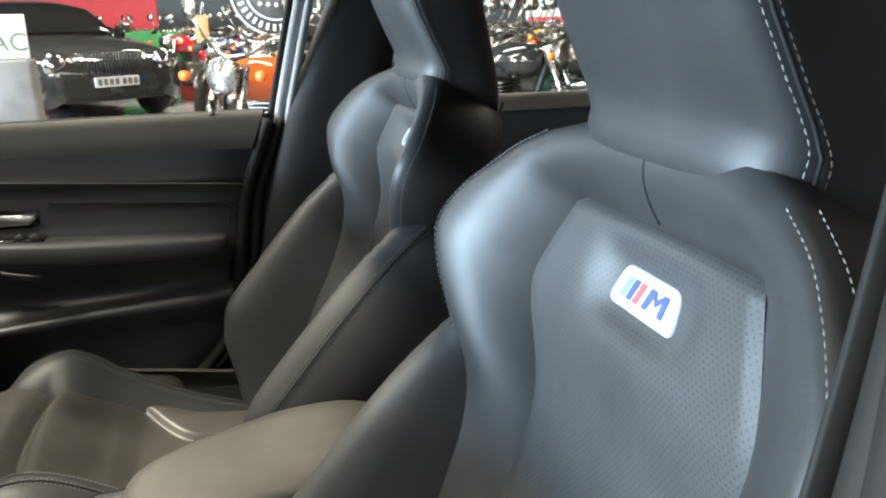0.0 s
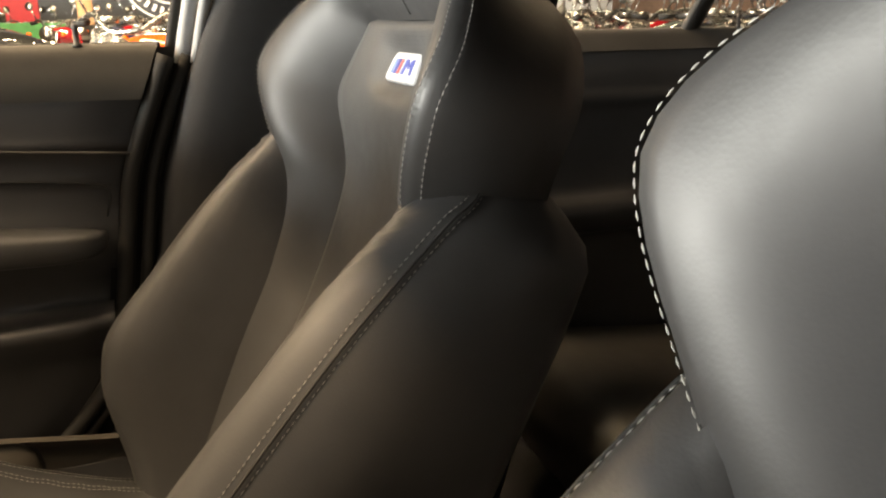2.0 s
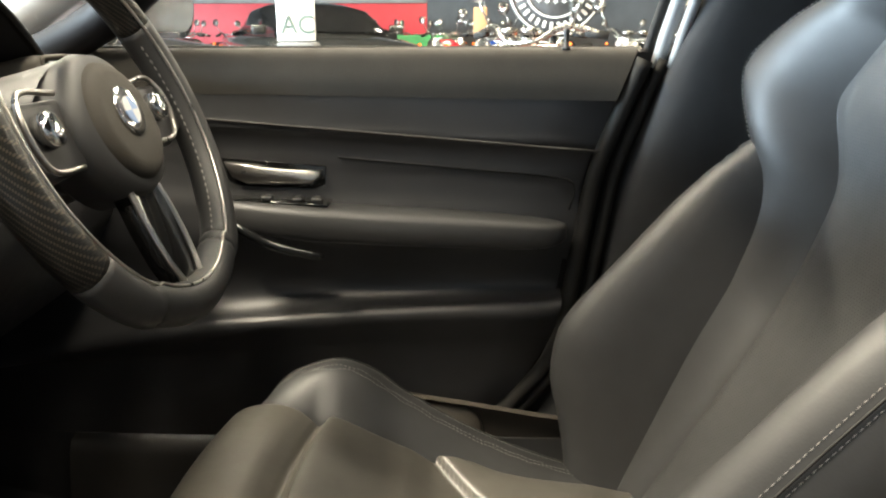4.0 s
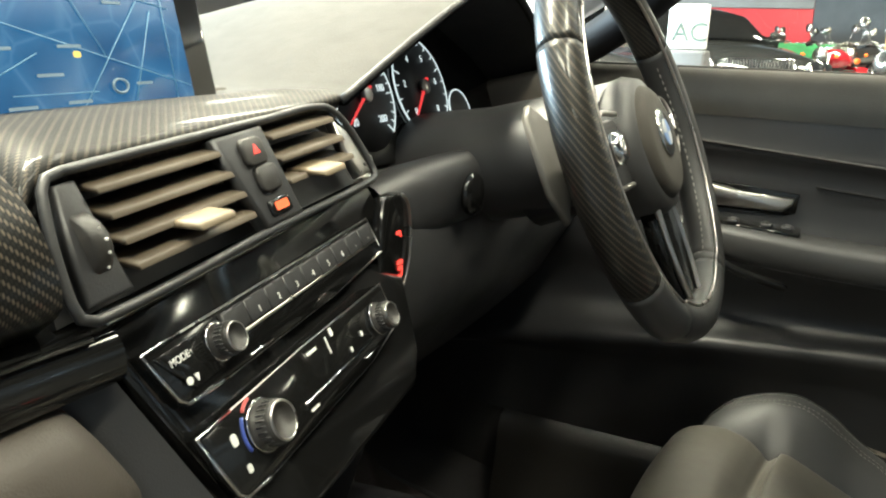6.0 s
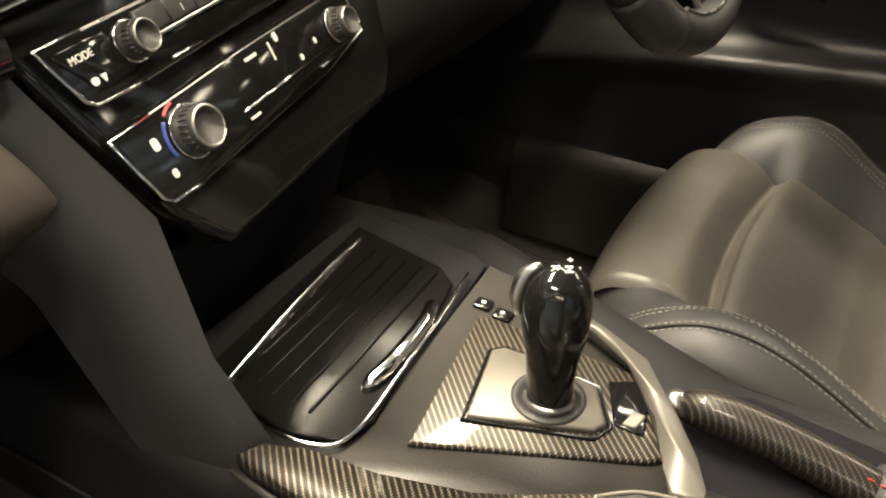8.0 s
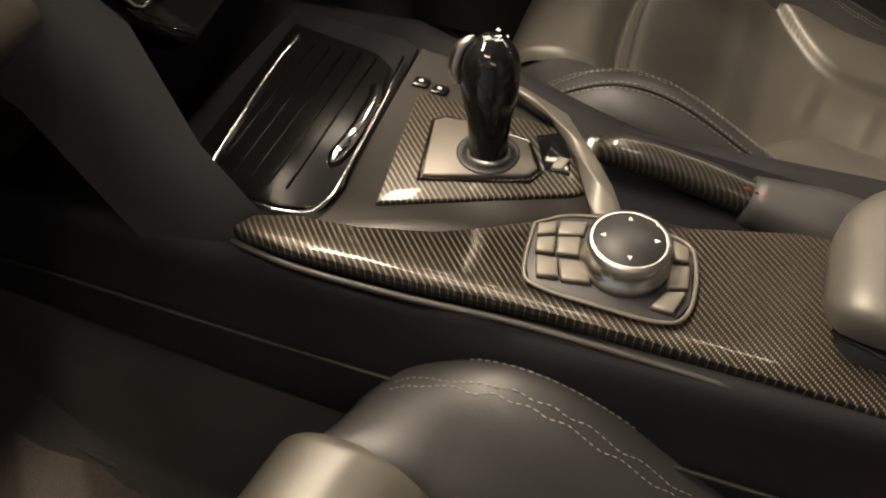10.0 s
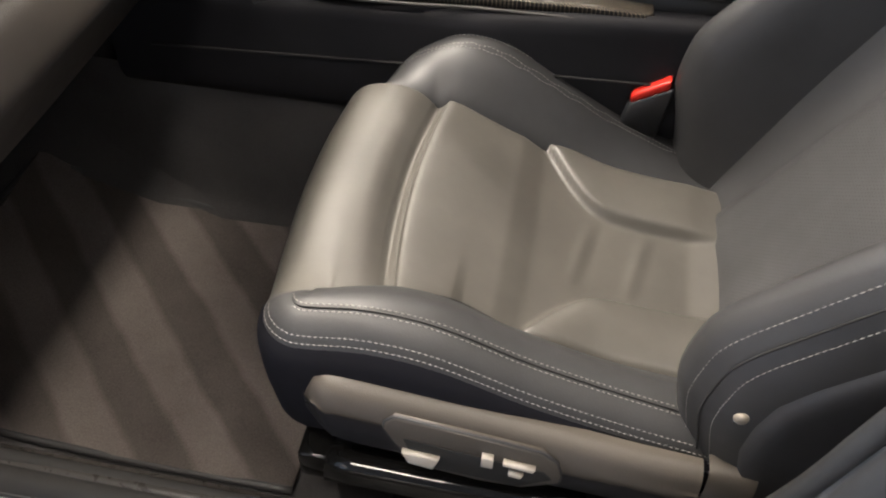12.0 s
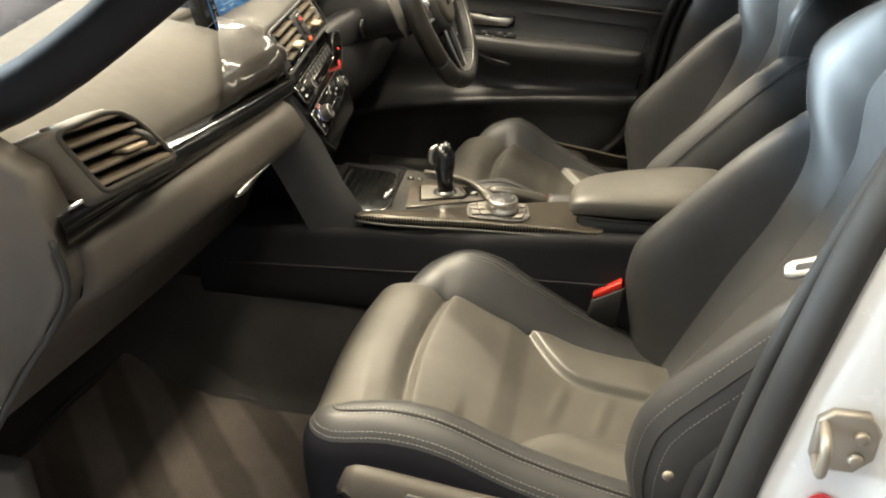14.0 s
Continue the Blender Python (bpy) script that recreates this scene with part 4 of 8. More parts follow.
    trim_top = smooth_curve((-0.312, -0.300, -0.27, -0.10, 0.0, 0.06), (0.510, 0.536, 0.543, 0.520, 0.504, 0.496))
    trim_low = smooth_curve((-0.312, -0.29, -0.20, -0.06, 0.03, 0.06), (0.486, 0.452, 0.438, 0.428, 0.425, 0.44))
    shell = []
    for k in range(30):
        x = -0.312 + 0.372 * k / 29
        z1, z0 = trim_top(x), trim_low(x)
        out_ = 0.024 * min(1.0, 0.25 + (x + 0.312) / 0.03)
        belly = z0 + 0.42 * (z1 - z0)
        shell.append([to(x, z, c) for z, c in ((z1, -0.004), (z1 + 0.001, 0.25 * out_), (z1 - 0.006, 0.7 * out_), (z1 - 0.022, 0.95 * out_), (belly + 0.014, out_), (belly, 0.97 * out_), (belly - 0.018, 0.85 * out_), (z0, 0.55 * out_), (z0 - 0.004, -0.01))])
    trim = part("side_trim", loft([spline(r, 34) for r in shell]), TRIM_GREY, seat, "grained grey-brown side trim curving under")
    # shade under the trim's belly, laid over it as a matte black skin
    shade_edge = smooth_curve((-0.312, -0.28, -0.231, -0.19, -0.06, 0.0, 0.06), (0.512, 0.512, 0.508, 0.490, 0.476, 0.472, 0.462))
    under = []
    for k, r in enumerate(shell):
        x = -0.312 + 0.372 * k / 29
        low = [p + Vector((0, out * 0.0012, 0)) for i, p in enumerate(spline(r, 60)) if i > 12 and p.z < max(shade_edge(x), trim_low(x) + 0.012)]
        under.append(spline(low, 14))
    part("trim_shade", loft(under), MATTE_BLACK, trim, "shade on the trim's lower half, as a black skin")
    part("end_piece", loft([spline([to(x, 0.506, -0.004), to(x, 0.505, 0.014), to(x, 0.47, 0.021), to(x, 0.44, 0.006), to(x, 0.43, -0.008)], 16) for x in (0.0625, 0.085, 0.105)]), TRIM_GREY, trim, "rear end of the trim behind a joint")
    outline = [(-0.231, 0.502), (-0.229, 0.515), (-0.220, 0.526), (-0.150, 0.517), (-0.085, 0.507), (-0.070, 0.494), (-0.063, 0.470), (-0.064, 0.456), (-0.098, 0.434), (-0.140, 0.435), (-0.194, 0.441), (-0.207, 0.450)]
    surround = part("panel_surround", prism(outline, 0.026, lambda a, b, c: to(a, b, c + 0.0005), 0.003, 3), TRIM_GREY, trim, "raised surround of the switches")
    part("panel_rim", tube([to(a, b, 0.0238) for a, b in outline], 0.0018, 6, closed=True), DARK_PLASTIC, trim, "dark joint round the switches")
    part("switch_panel", prism([(-0.212, 0.492), (-0.146, 0.484), (-0.080, 0.475), (-0.071, 0.463), (-0.101, 0.438), (-0.194, 0.445), (-0.203, 0.455)], 0.003, lambda a, b, c: to(a, b, c + 0.0245), 0.001), SEAM_DARK, surround, "dark recess of the switches")
    for pts, m in (([(-0.213, 0.476), (-0.177, 0.472), (-0.183, 0.452), (-0.207, 0.457)], CREAM), ([(-0.138, 0.494), (-0.127, 0.493), (-0.127, 0.475), (-0.138, 0.476)], CREAM), ([(-0.118, 0.490), (-0.088, 0.486), (-0.090, 0.480), (-0.118, 0.484)], CREAM), ([(-0.112, 0.472), (-0.098, 0.470), (-0.100, 0.464), (-0.112, 0.466)], CREAM)):
        part("switch", prism(pts, 0.006, lambda a, b, c: to(a, b, c + 0.0270), 0.0015), m, seat, "cream seat switch")
    rows = []
    for k in range(14):
        s = -0.545 + 0.46 * k / 13
        fc = bolster_f(s)
        tuck = 0.008 * max(0, (s + 0.16) / 0.10)
        rows.append([L(out * (w - tuck), s, f) for w, f in ((0.2575, fc - 0.066), (0.2645, fc - 0.07), (0.266, fc - 0.09), (0.266, min(-0.08, fc - 0.1)), (0.257, -0.128))])
    part("side_cover", loft(rows), DARK_PLASTIC, seat, "black side of the backrest")
    part("bolt", lathe([(0.006, 0.0), (0.0063, 0.002), (0.0045, 0.0045), (0.0015, 0.005)], lambda a, b, c: Vector((0.062 + a, y0 + out * (0.013 + c), 0.602 + b)), 16), STRIKER_METAL, seat)
    for y in (cy - 0.235, cy + 0.235):
        r = part("seat_rail", block(-0.33, 0.20, y - 0.022, y + 0.022, 0.335, 0.372, 0.006), DARK_PLASTIC, seat, "black steel seat rail")
        part("end_cap", block(-0.336, -0.30, y - 0.026, y + 0.026, 0.33, 0.378, 0.006), GLOSS, seat)
        part("rail_foot", block(-0.30, -0.24, y - 0.02, y + 0.02, 0.244, 0.34, 0.006), DARK_PLASTIC, seat)
        part("rail_foot", block(0.12, 0.18, y - 0.02, y + 0.02, 0.244, 0.34, 0.006), DARK_PLASTIC, seat)
    part("motor", tube(spline([(-0.30, cy + out * 0.258, 0.374), (-0.18, cy + out * 0.258, 0.368), (-0.03, cy + out * 0.255, 0.36)], 10), 0.021, 12), GLOSS, seat, "black motor tube")
    return seat


front_seat(-0.37, -1, "black leather sports seat beside the open passenger door")
front_seat(0.37, 1, "black leather sports seat behind the steering wheel")
# ---- dashboard ----
dash = thing("dashboard", "black soft-touch dashboard with woven carbon fibre trim", "dashboard", at=(-0.6, 0, 0.9))
DASH_PROFILE = [(-1.16, 0.945), (-1.0, 0.952), (-0.85, 0.956), (-0.70, 0.953), (-0.63, 0.945), (-0.59, 0.930), (-0.56, 0.908), (-0.543, 0.885), (-0.545, 0.872)]
rows = []
for y in (-0.735, -0.72, -0.66, -0.5, -0.3, -0.19, -0.175, -0.1, 0.1, 0.18, 0.192, 0.21, 0.3, 0.5, 0.58, 0.605, 0.66, 0.72, 0.735):
    shrink = 0.035 * max(0, (abs(y) - 0.62) / 0.1) ** 2
    back = 0.075 if -0.18 < y < 0.19 else 0.05 if 0.19 < y < 0.2 else 0.0
    row = [(x - shrink * 0.6 - (back if x > -0.64 else 0), y, z - shrink * 0.35) for x, z in DASH_PROFILE]
    if 0.195 < y < 0.6:
        row = [(min(x, -0.70 + 0.06 * (x + 0.70)), y, z if x < -0.72 else 0.93 - 0.5 * (x + 0.72)) for x, y, z in row]
    rows.append(row)
part("top_pad", loft([spline(r, 44) for r in rows]), DASH_PAD, dash, "grained soft pad lit from the doors")

# carbon fibre trim: a tall piece before the passenger with a rounded end, and a lip over the vents
TRIM = spline([(-0.545, 0.868), (-0.530, 0.884), (-0.537, 0.906), (-0.558, 0.930), (-0.60, 0.950), (-0.645, 0.958), (-0.69, 0.960)], 60)


trim_swell = smooth_curve((0.0, 0.15, 0.35, 0.55, 0.8, 1.0), (0.003, 0.010, 0.014, 0.014, 0.008, 0.0))


def trim_rows(ends, n=30):
    """The trim's columns: y and how far up the profile each one reaches; it swells towards the vents."""
    rows = []
    for y, hi in ends:
        swell = max(0.0, min(1.0, (y + 0.31) / 0.13))
        swell = swell * swell * (3 - 2 * swell)
        row = []
        for j in range(n):
            k = hi * j / (n - 1)
            p = TRIM[min(58, int(k * 59))].lerp(TRIM[min(59, int(k * 59) + 1)], k * 59 - int(k * 59))
            row.append(Vector((p.x + 0.002 + swell * trim_swell(k), y, p.y + 0.002 + 0.004 * swell * min(1.0, k / 0.5))))
        rows.append(row)
    return rows


part("carbon_trim", skin(list(map(list, zip(*trim_rows([(-0.432, 0.02), (-0.40, 0.09), (-0.367, 0.17), (-0.33, 0.31), (-0.30, 0.41), (-0.267, 0.51), (-0.225, 0.63), (-0.198, 0.71), (-0.184, 0.74)])))), 60), CARBON_YZ, dash, "lacquered carbon fibre trim")
# gloss strip with a chrome line under it, and the padded glovebox front
rows = [[(-0.545, y, 0.872 + d), (-0.524, y, 0.868 + d), (-0.518, y, 0.859 + 0.8 * d), (-0.52, y, 0.844 + 0.5 * d), (-0.54, y, 0.838 + 0.4 * d)] for y, d in ((-0.735, 0.02), (-0.6, 0.018), (-0.45, 0.01), (-0.3, 0.002), (-0.155, -0.002))]
part("strip", skin(rows, 14), GLOSS, dash, "gloss black strip")
part("chrome_line", tube([(-0.521, y, 0.8695 + d) for y, d in ((-0.72, 0.02), (-0.6, 0.018), (-0.45, 0.01), (-0.3, 0.002), (-0.17, -0.002))], 0.0018, 6), CHROME, dash, "thin chrome line")
GLOVE = [(-0.54, 0.842), (-0.516, 0.840), (-0.505, 0.832), (-0.498, 0.815), (-0.495, 0.797), (-0.500, 0.784), (-0.514, 0.772), (-0.55, 0.742), (-0.61, 0.68), (-0.66, 0.60)]
rows = []
for y, d, up in ((-0.712, -0.035, 0.004), (-0.708, -0.022, 0.006), (-0.70, -0.014, 0.008), (-0.55, -0.004, 0.007), (-0.40, 0.0, 0.004), (-0.25, 0.0, 0.0), (-0.20, -0.002, 0.0), (-0.188, -0.010, 0.0), (-0.184, -0.022, 0.0)):
    shear = 0.5 * max(0.0, min(1.0, (y + 0.30) / 0.10))
    rows.append([(x + d, y + shear * (0.842 - z), z + up) for x, z in GLOVE])
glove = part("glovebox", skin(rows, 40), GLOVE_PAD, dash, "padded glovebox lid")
part("latch", tube(spline([(-0.499, -0.432, 0.785), (-0.4965, -0.415, 0.787), (-0.498, -0.385, 0.788), (-0.4985, -0.318, 0.788)], 16), [0.002, 0.0035, 0.0045, 0.005, 0.005, 0.0045, 0.004, 0.003, 0.0024, 0.002, 0.0018, 0.0016, 0.0015, 0.0014, 0.0012, 0.001], 8), SATIN, glove, "satin metal latch")
rows = [[(-0.60, y, 0.72), (-0.72, y, 0.66), (-0.85, y, 0.55), (-1.0, y, 0.48)] for y in (-0.74, -0.4, -0.17)]
part("under_panel", skin(rows, 12), CARPET, dash)
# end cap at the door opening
cap = part("end_cap", prism([(-0.522, 0.89), (-0.535, 0.93), (-0.60, 0.965), (-0.74, 0.965), (-0.84, 0.90), (-0.84, 0.60), (-0.72, 0.53), (-0.675, 0.60), (-0.600, 0.712), (-0.562, 0.755), (-0.535, 0.788), (-0.523, 0.82), (-0.524, 0.85), (-0.530, 0.868)], 0.03, lambda a, b, c: Vector((a, -0.715 - c, b)), 0.01, 3), CAP_PAD_LIT, dash, "black end cap, paler for the light of the door opening")
part("edge_bead", tube(spline([(-0.526, -0.7455, 0.868), (-0.519, -0.7455, 0.84), (-0.522, -0.7455, 0.812), (-0.54, -0.7455, 0.78), (-0.60, -0.7455, 0.70), (-0.67, -0.7455, 0.60)], 40), 0.0035, 8), SEAM_DARK, cap, "dark joint along the cap")
part("lock_ring", lathe([(0.0, 0.0), (0.016, 0.0), (0.018, 0.003), (0.016, 0.006), (0.011, 0.006), (0.010, 0.003), (0.0, 0.003)], lambda a, b, c: Vector((-0.612 + a, -0.745 - c, 0.835 + b)), 24), SATIN, cap, "satin ring switch")


def vent(name, to, ring, slats, tab, wheel_at, parent, label="air vent with slanted slats"):
    """An air vent: dark throat, surround, slats, tab and thumb wheel inside ring (from top left, down and round); c runs towards the cabin."""
    ring = [Vector(p) for p in ring]
    frame_ = part(name, prism(ring[::-1], 0.004, lambda a, b, c: to(a, b, c - 0.024), 0.001), DARK_PLASTIC, parent, label)
    pts = []
    for i in range(len(ring)):
        p, q, r = ring[i - 1], ring[i], ring[(i + 1) % len(ring)]
        for k in range(5):
            t = k / 4
            a_, b_ = q + (p - q).normalized() * 0.010, q + (r - q).normalized() * 0.010
            pts.append((a_ * (1 - t) ** 2 + q * 2 * t * (1 - t) + b_ * t * t))
    part("surround", tube([to(p.x, p.y, 0.001) for p in pts], 0.0032, 8, closed=True), DASH_PAD, frame_)
    part("wall", loft([[to(p.x, p.y, 0.0) for p in pts + pts[:1]], [to(p.x, p.y, -0.024) for p in pts + pts[:1]]]), DARK_PLASTIC, frame_)
    mid = sum(ring, Vector((0, 0))) / len(ring)
    part("housing", loft([[to(*(mid + (p - mid) * k), c) for p in pts + pts[:1]] for k, c in ((1.03, 0.001), (1.10, 0.0), (1.17, -0.006), (1.22, -0.02), (1.26, -0.05), (1.28, -0.08))]), CAP_PAD_LIT, frame_, "grained pad round the vent, paler for the light on it")
    lo, hi = min(p.y for p in ring), max(p.y for p in ring)

    def span(b):
        xs = []
        for p, q in zip(ring, ring[1:] + ring[:1]):
            if (p.y - b) * (q.y - b) < 0:
                xs.append(p.x + (q.x - p.x) * (b - p.y) / (q.y - p.y))
        return min(xs), max(xs)

    for k in range(slats):
        b0 = lo + (hi - lo) * (k + 0.55) / slats
        l, r = span(b0)
        part("slat", prism([(l + 0.004, b0 - 0.0018), (r - 0.004, b0 - 0.0018), (r - 0.004, b0 + 0.0018), (l + 0.004, b0 + 0.0018)], 0.019, lambda a, b, c: to(a, b - 0.5 * (c - 0.019), c - 0.017), 0.0006), SLAT_LIT, frame_)
    part("tab", prism(rounded(0.032, 0.005, 0.002, 2, *tab), 0.018, lambda a, b, c: to(a + 0.35 * c, b - 0.30 * c, c - 0.009), 0.0012), TAB_TAN, frame_, "tan-grey air direction tab")
    part("thumb_wheel", lathe([(0.0, -0.005), (0.015, -0.005), (0.016, -0.003), (0.016, 0.003), (0.015, 0.005), (0.0, 0.005)], lambda a, b, c: to(wheel_at[0] + c + 0.6 * a * wheel_at[2], wheel_at[1] + a, b - 0.010), 30), PLASTIC_SIDE, frame_, "ridged thumb wheel")
    return frame_


# the centre stack, turned to the driver
SO = Vector((-0.544, 0.0, 0.852))
SU = Vector((-0.148, 1.0, 0.040)).normalized()
SV = Vector((-0.46, 0.0, 1.0))
SV = (SV - SU * SV.dot(SU)).normalized()
SN = SU.cross(SV)
stk = lambda a, b, c: SO + SU * a + SV * b + SN * c
stack = thing("centre_stack", "gloss black centre stack with radio and climate controls", "car console", at=(-0.544, 0, 0.85))
part("panel", prism([(-0.158, 0.028), (-0.15, 0.034), (0.17, 0.034), (0.176, 0.0), (0.165, -0.06), (0.14, -0.115), (0.115, -0.135), (-0.09, -0.135), (-0.118, -0.10)], 0.03, lambda a, b, c: stk(a, b, c - 0.036), 0.006), GLOSS, stack, "gloss black panel")
part("cheek", skin([[stk(-0.165, 0.035, -0.01), stk(-0.195, 0.028, -0.03), stk(-0.20, 0.02, -0.08)], [stk(-0.128, -0.095, -0.008), stk(-0.155, -0.105, -0.03), stk(-0.165, -0.11, -0.09)], [stk(-0.152, -0.17, 0.0), stk(-0.164, -0.18, -0.02), stk(-0.168, -0.20, -0.09)], [stk(-0.157, -0.24, 0.01), stk(-0.166, -0.26, -0.02), stk(-0.168, -0.29, -0.09)]], 12), DARK_PLASTIC, stack, "black knee pad")
# the niche's deep shade is put into this panel's black
part("lower_panel", prism([(-0.125, -0.125), (0.13, -0.125), (0.13, -0.25), (-0.15, -0.25)], 0.02, lambda a, b, c: stk(a, b, c - 0.06 - 0.9 * (-0.13 - b)), 0.004), BLACK_CLOTH, stack, "back of the niche, blackened for its deep shade")
# carbon lip over the vents, running back to the screen
rows = []
for a0, bx, bz in ((-0.186, -0.628, 0.9525), (-0.174, -0.630, 0.953), (-0.158, -0.634, 0.954), (-0.12, -0.640, 0.955), (-0.07, -0.645, 0.955), (0.0, -0.65, 0.955), (0.06, -0.652, 0.955), (0.12, -0.648, 0.955), (0.15, -0.64, 0.953)):
    f = {-0.186: stk(-0.181, 0.055, 0.004), -0.174: stk(-0.175, 0.080, 0.008)}.get(a0, stk(a0, 0.097, 0.012))
    b = Vector((bx, f.y + 0.012, bz))
    m = f.lerp(b, 0.35) + Vector((0, 0, 0.005))
    rows.append([f - Vector((0.012, 0, 0.012)), f, m, f.lerp(b, 0.72) + Vector((0, 0, 0.004)), b, b + Vector((-0.02, 0, -0.014))])
part("carbon_lip", loft([spline(c, 40) for c in zip(*[spline(r, 14) for r in rows])]), CARBON_LIP, stack, "carbon fibre lip over the vents")
# vents of the middle in one frame
vto = lambda a, b, c: stk(a, b, c + 0.014)
part("vent_frame", tube([vto(*p, -0.002) for p in spline([(-0.150, 0.096), (-0.163, 0.092), (-0.177, 0.036), (-0.170, 0.028), (-0.02, 0.029), (0.146, 0.029), (0.154, 0.034), (0.141, 0.075), (0.118, 0.094), (0.03, 0.096), (-0.150, 0.096)], 90)[:-1]], 0.0028, 8, closed=True), PLASTIC, stack, "black vent surround")
part("throat", prism([(-0.158, 0.094), (-0.174, 0.031), (0.150, 0.032), (0.136, 0.072), (0.115, 0.092)], 0.03, lambda a, b, c: vto(a, b, c - 0.05), 0), DARK_PLASTIC, stack, "dark air throat", False)
for x0, x1, n in ((-0.132, -0.026, 4), (0.026, 0.130, 3)):
    for k in range(n):
        b0 = (0.042 + 0.0135 * k) if n == 4 else (0.052 + 0.0155 * k)
        t = (b0 - 0.034) / 0.07
        l, r = x0 + (-0.006 * t if x0 < -0.1 else 0), x1 - (0.018 * t if x1 > 0.1 else 0)
        part("slat", prism([(l, b0 - 0.0019), (r, b0 - 0.0019), (r, b0 + 0.0019), (l, b0 + 0.0019)], 0.022, lambda a, b, c: vto(a, b - 0.55 * (c - 0.022), c - 0.021), 0.0006), SLAT_LIT, stack, "black vent slat, tan with the warm light on it")
for x in (-0.085, 0.060):
    part("tab", prism(rounded(0.033, 0.005, 0.002, 2, x, 0.061), 0.022, lambda a, b, c: vto(a + 0.4 * c, b - 0.6 * c, c - 0.010), 0.0012), TAB_TAN, stack, "tan-grey air direction tab")
part("cheek", prism([(-0.157, 0.091), (-0.169, 0.034), (-0.138, 0.034), (-0.143, 0.091)], 0.008, lambda a, b, c: vto(a, b, c - 0.010), 0.002), PLASTIC, stack)
part("cheek", prism([(0.122, 0.083), (0.137, 0.072), (0.149, 0.036), (0.129, 0.035), (0.121, 0.060)], 0.008, lambda a, b, c: vto(a, b, c - 0.010), 0.002), SATIN, stack)
part("thumb_wheel", lathe([(0.0, -0.006), (0.022, -0.006), (0.0235, -0.004), (0.0235, 0.004), (0.022, 0.006), (0.0, 0.006)], lambda a, b, c: vto(-0.151 + c, 0.061 + a * 0.85, b - 0.018), 40), PLASTIC_SIDE, stack, "ridged thumb wheel")
for k in range(5):
    part("mark", block(-0.0006, 0.0006, -0.0006, 0.0006, -0.0006, 0.0006, 0), LETTER, stack, "", False).matrix_parent_inverse = stack.matrix_basis.inverted() @ Matrix.Translation(vto(-0.1497, 0.048 + 0.006 * k, 0.0057 - 0.0004 * (k - 2) ** 2 * 4 + 0.0003))
hz_panel = part("switch_panel", prism([(-0.038, 0.092), (0.018, 0.093), (0.025, 0.031), (-0.021, 0.031)], 0.01, lambda a, b, c: vto(a, b, c - 0.008), 0.003), PLASTIC, stack, "black switch panel between the vents")
part("hazard_switch", prism(rounded(0.024, 0.018, 0.005, 3, -0.006, 0.078), 0.004, lambda a, b, c: vto(a, b, c + 0.0015), 0.0015), PLASTIC_SIDE, hz_panel, "hazard switch with a red triangle")
part("triangle", prism([(-0.009, 0.076), (-0.002, 0.076), (-0.0055, 0.082)], 0.0006, lambda a, b, c: vto(a, b, c + 0.0055), 0), glow("hazard_red", (0.9, 0.05, 0.04), 0.6), hz_panel, "red warning triangle", False)
part("lock_switch", prism(rounded(0.024, 0.017, 0.005, 3, -0.002, 0.060), 0.004, lambda a, b, c: vto(a, b, c + 0.0015), 0.0015), PLASTIC_SIDE, hz_panel, "lock switch")
part("airbag_light", prism(rounded(0.025, 0.010, 0.002, 2, -0.001, 0.0415), 0.003, lambda a, b, c: vto(a, b, c + 0.001), 0.001), GLOSS, hz_panel, "small indicator window")
part("sign", prism(rounded(0.015, 0.0055, 0.001, 2, -0.001, 0.0415), 0.0005, lambda a, b, c: vto(a, b, c + 0.0042), 0), glow("indicator_orange", (0.8, 0.12, 0.04), 0.4), hz_panel, "", False)
part("chrome_line", tube([stk(-0.166, 0.024, -0.002), stk(0.0, 0.025, 0.0), stk(0.168, 0.028, -0.002)], 0.0016, 6), CHROME, stack, "thin chrome line")


def bezel(pts, name, label):
    """A chrome-rimmed control panel."""
    p = part(name, prism(pts, 0.008, lambda a, b, c: stk(a, b, c - 0.006), 0.002), GLOSS, stack, label)
    part("rim", tube([stk(a, b, 0.0012) for a, b in pts], 0.0007, 6, closed=True), SATIN, p, "thin satin rim")
    part("bracket", tube([stk(a, b, 0.0014) for a, b in [(pts[0][0] + 0.03, pts[0][1] + 0.0005), pts[0]] + pts[:-4:-1] + [(pts[-3][0] + 0.006, pts[-3][1])]], 0.0013, 6), CHROME, p, "bright left end of the rim")
    return p


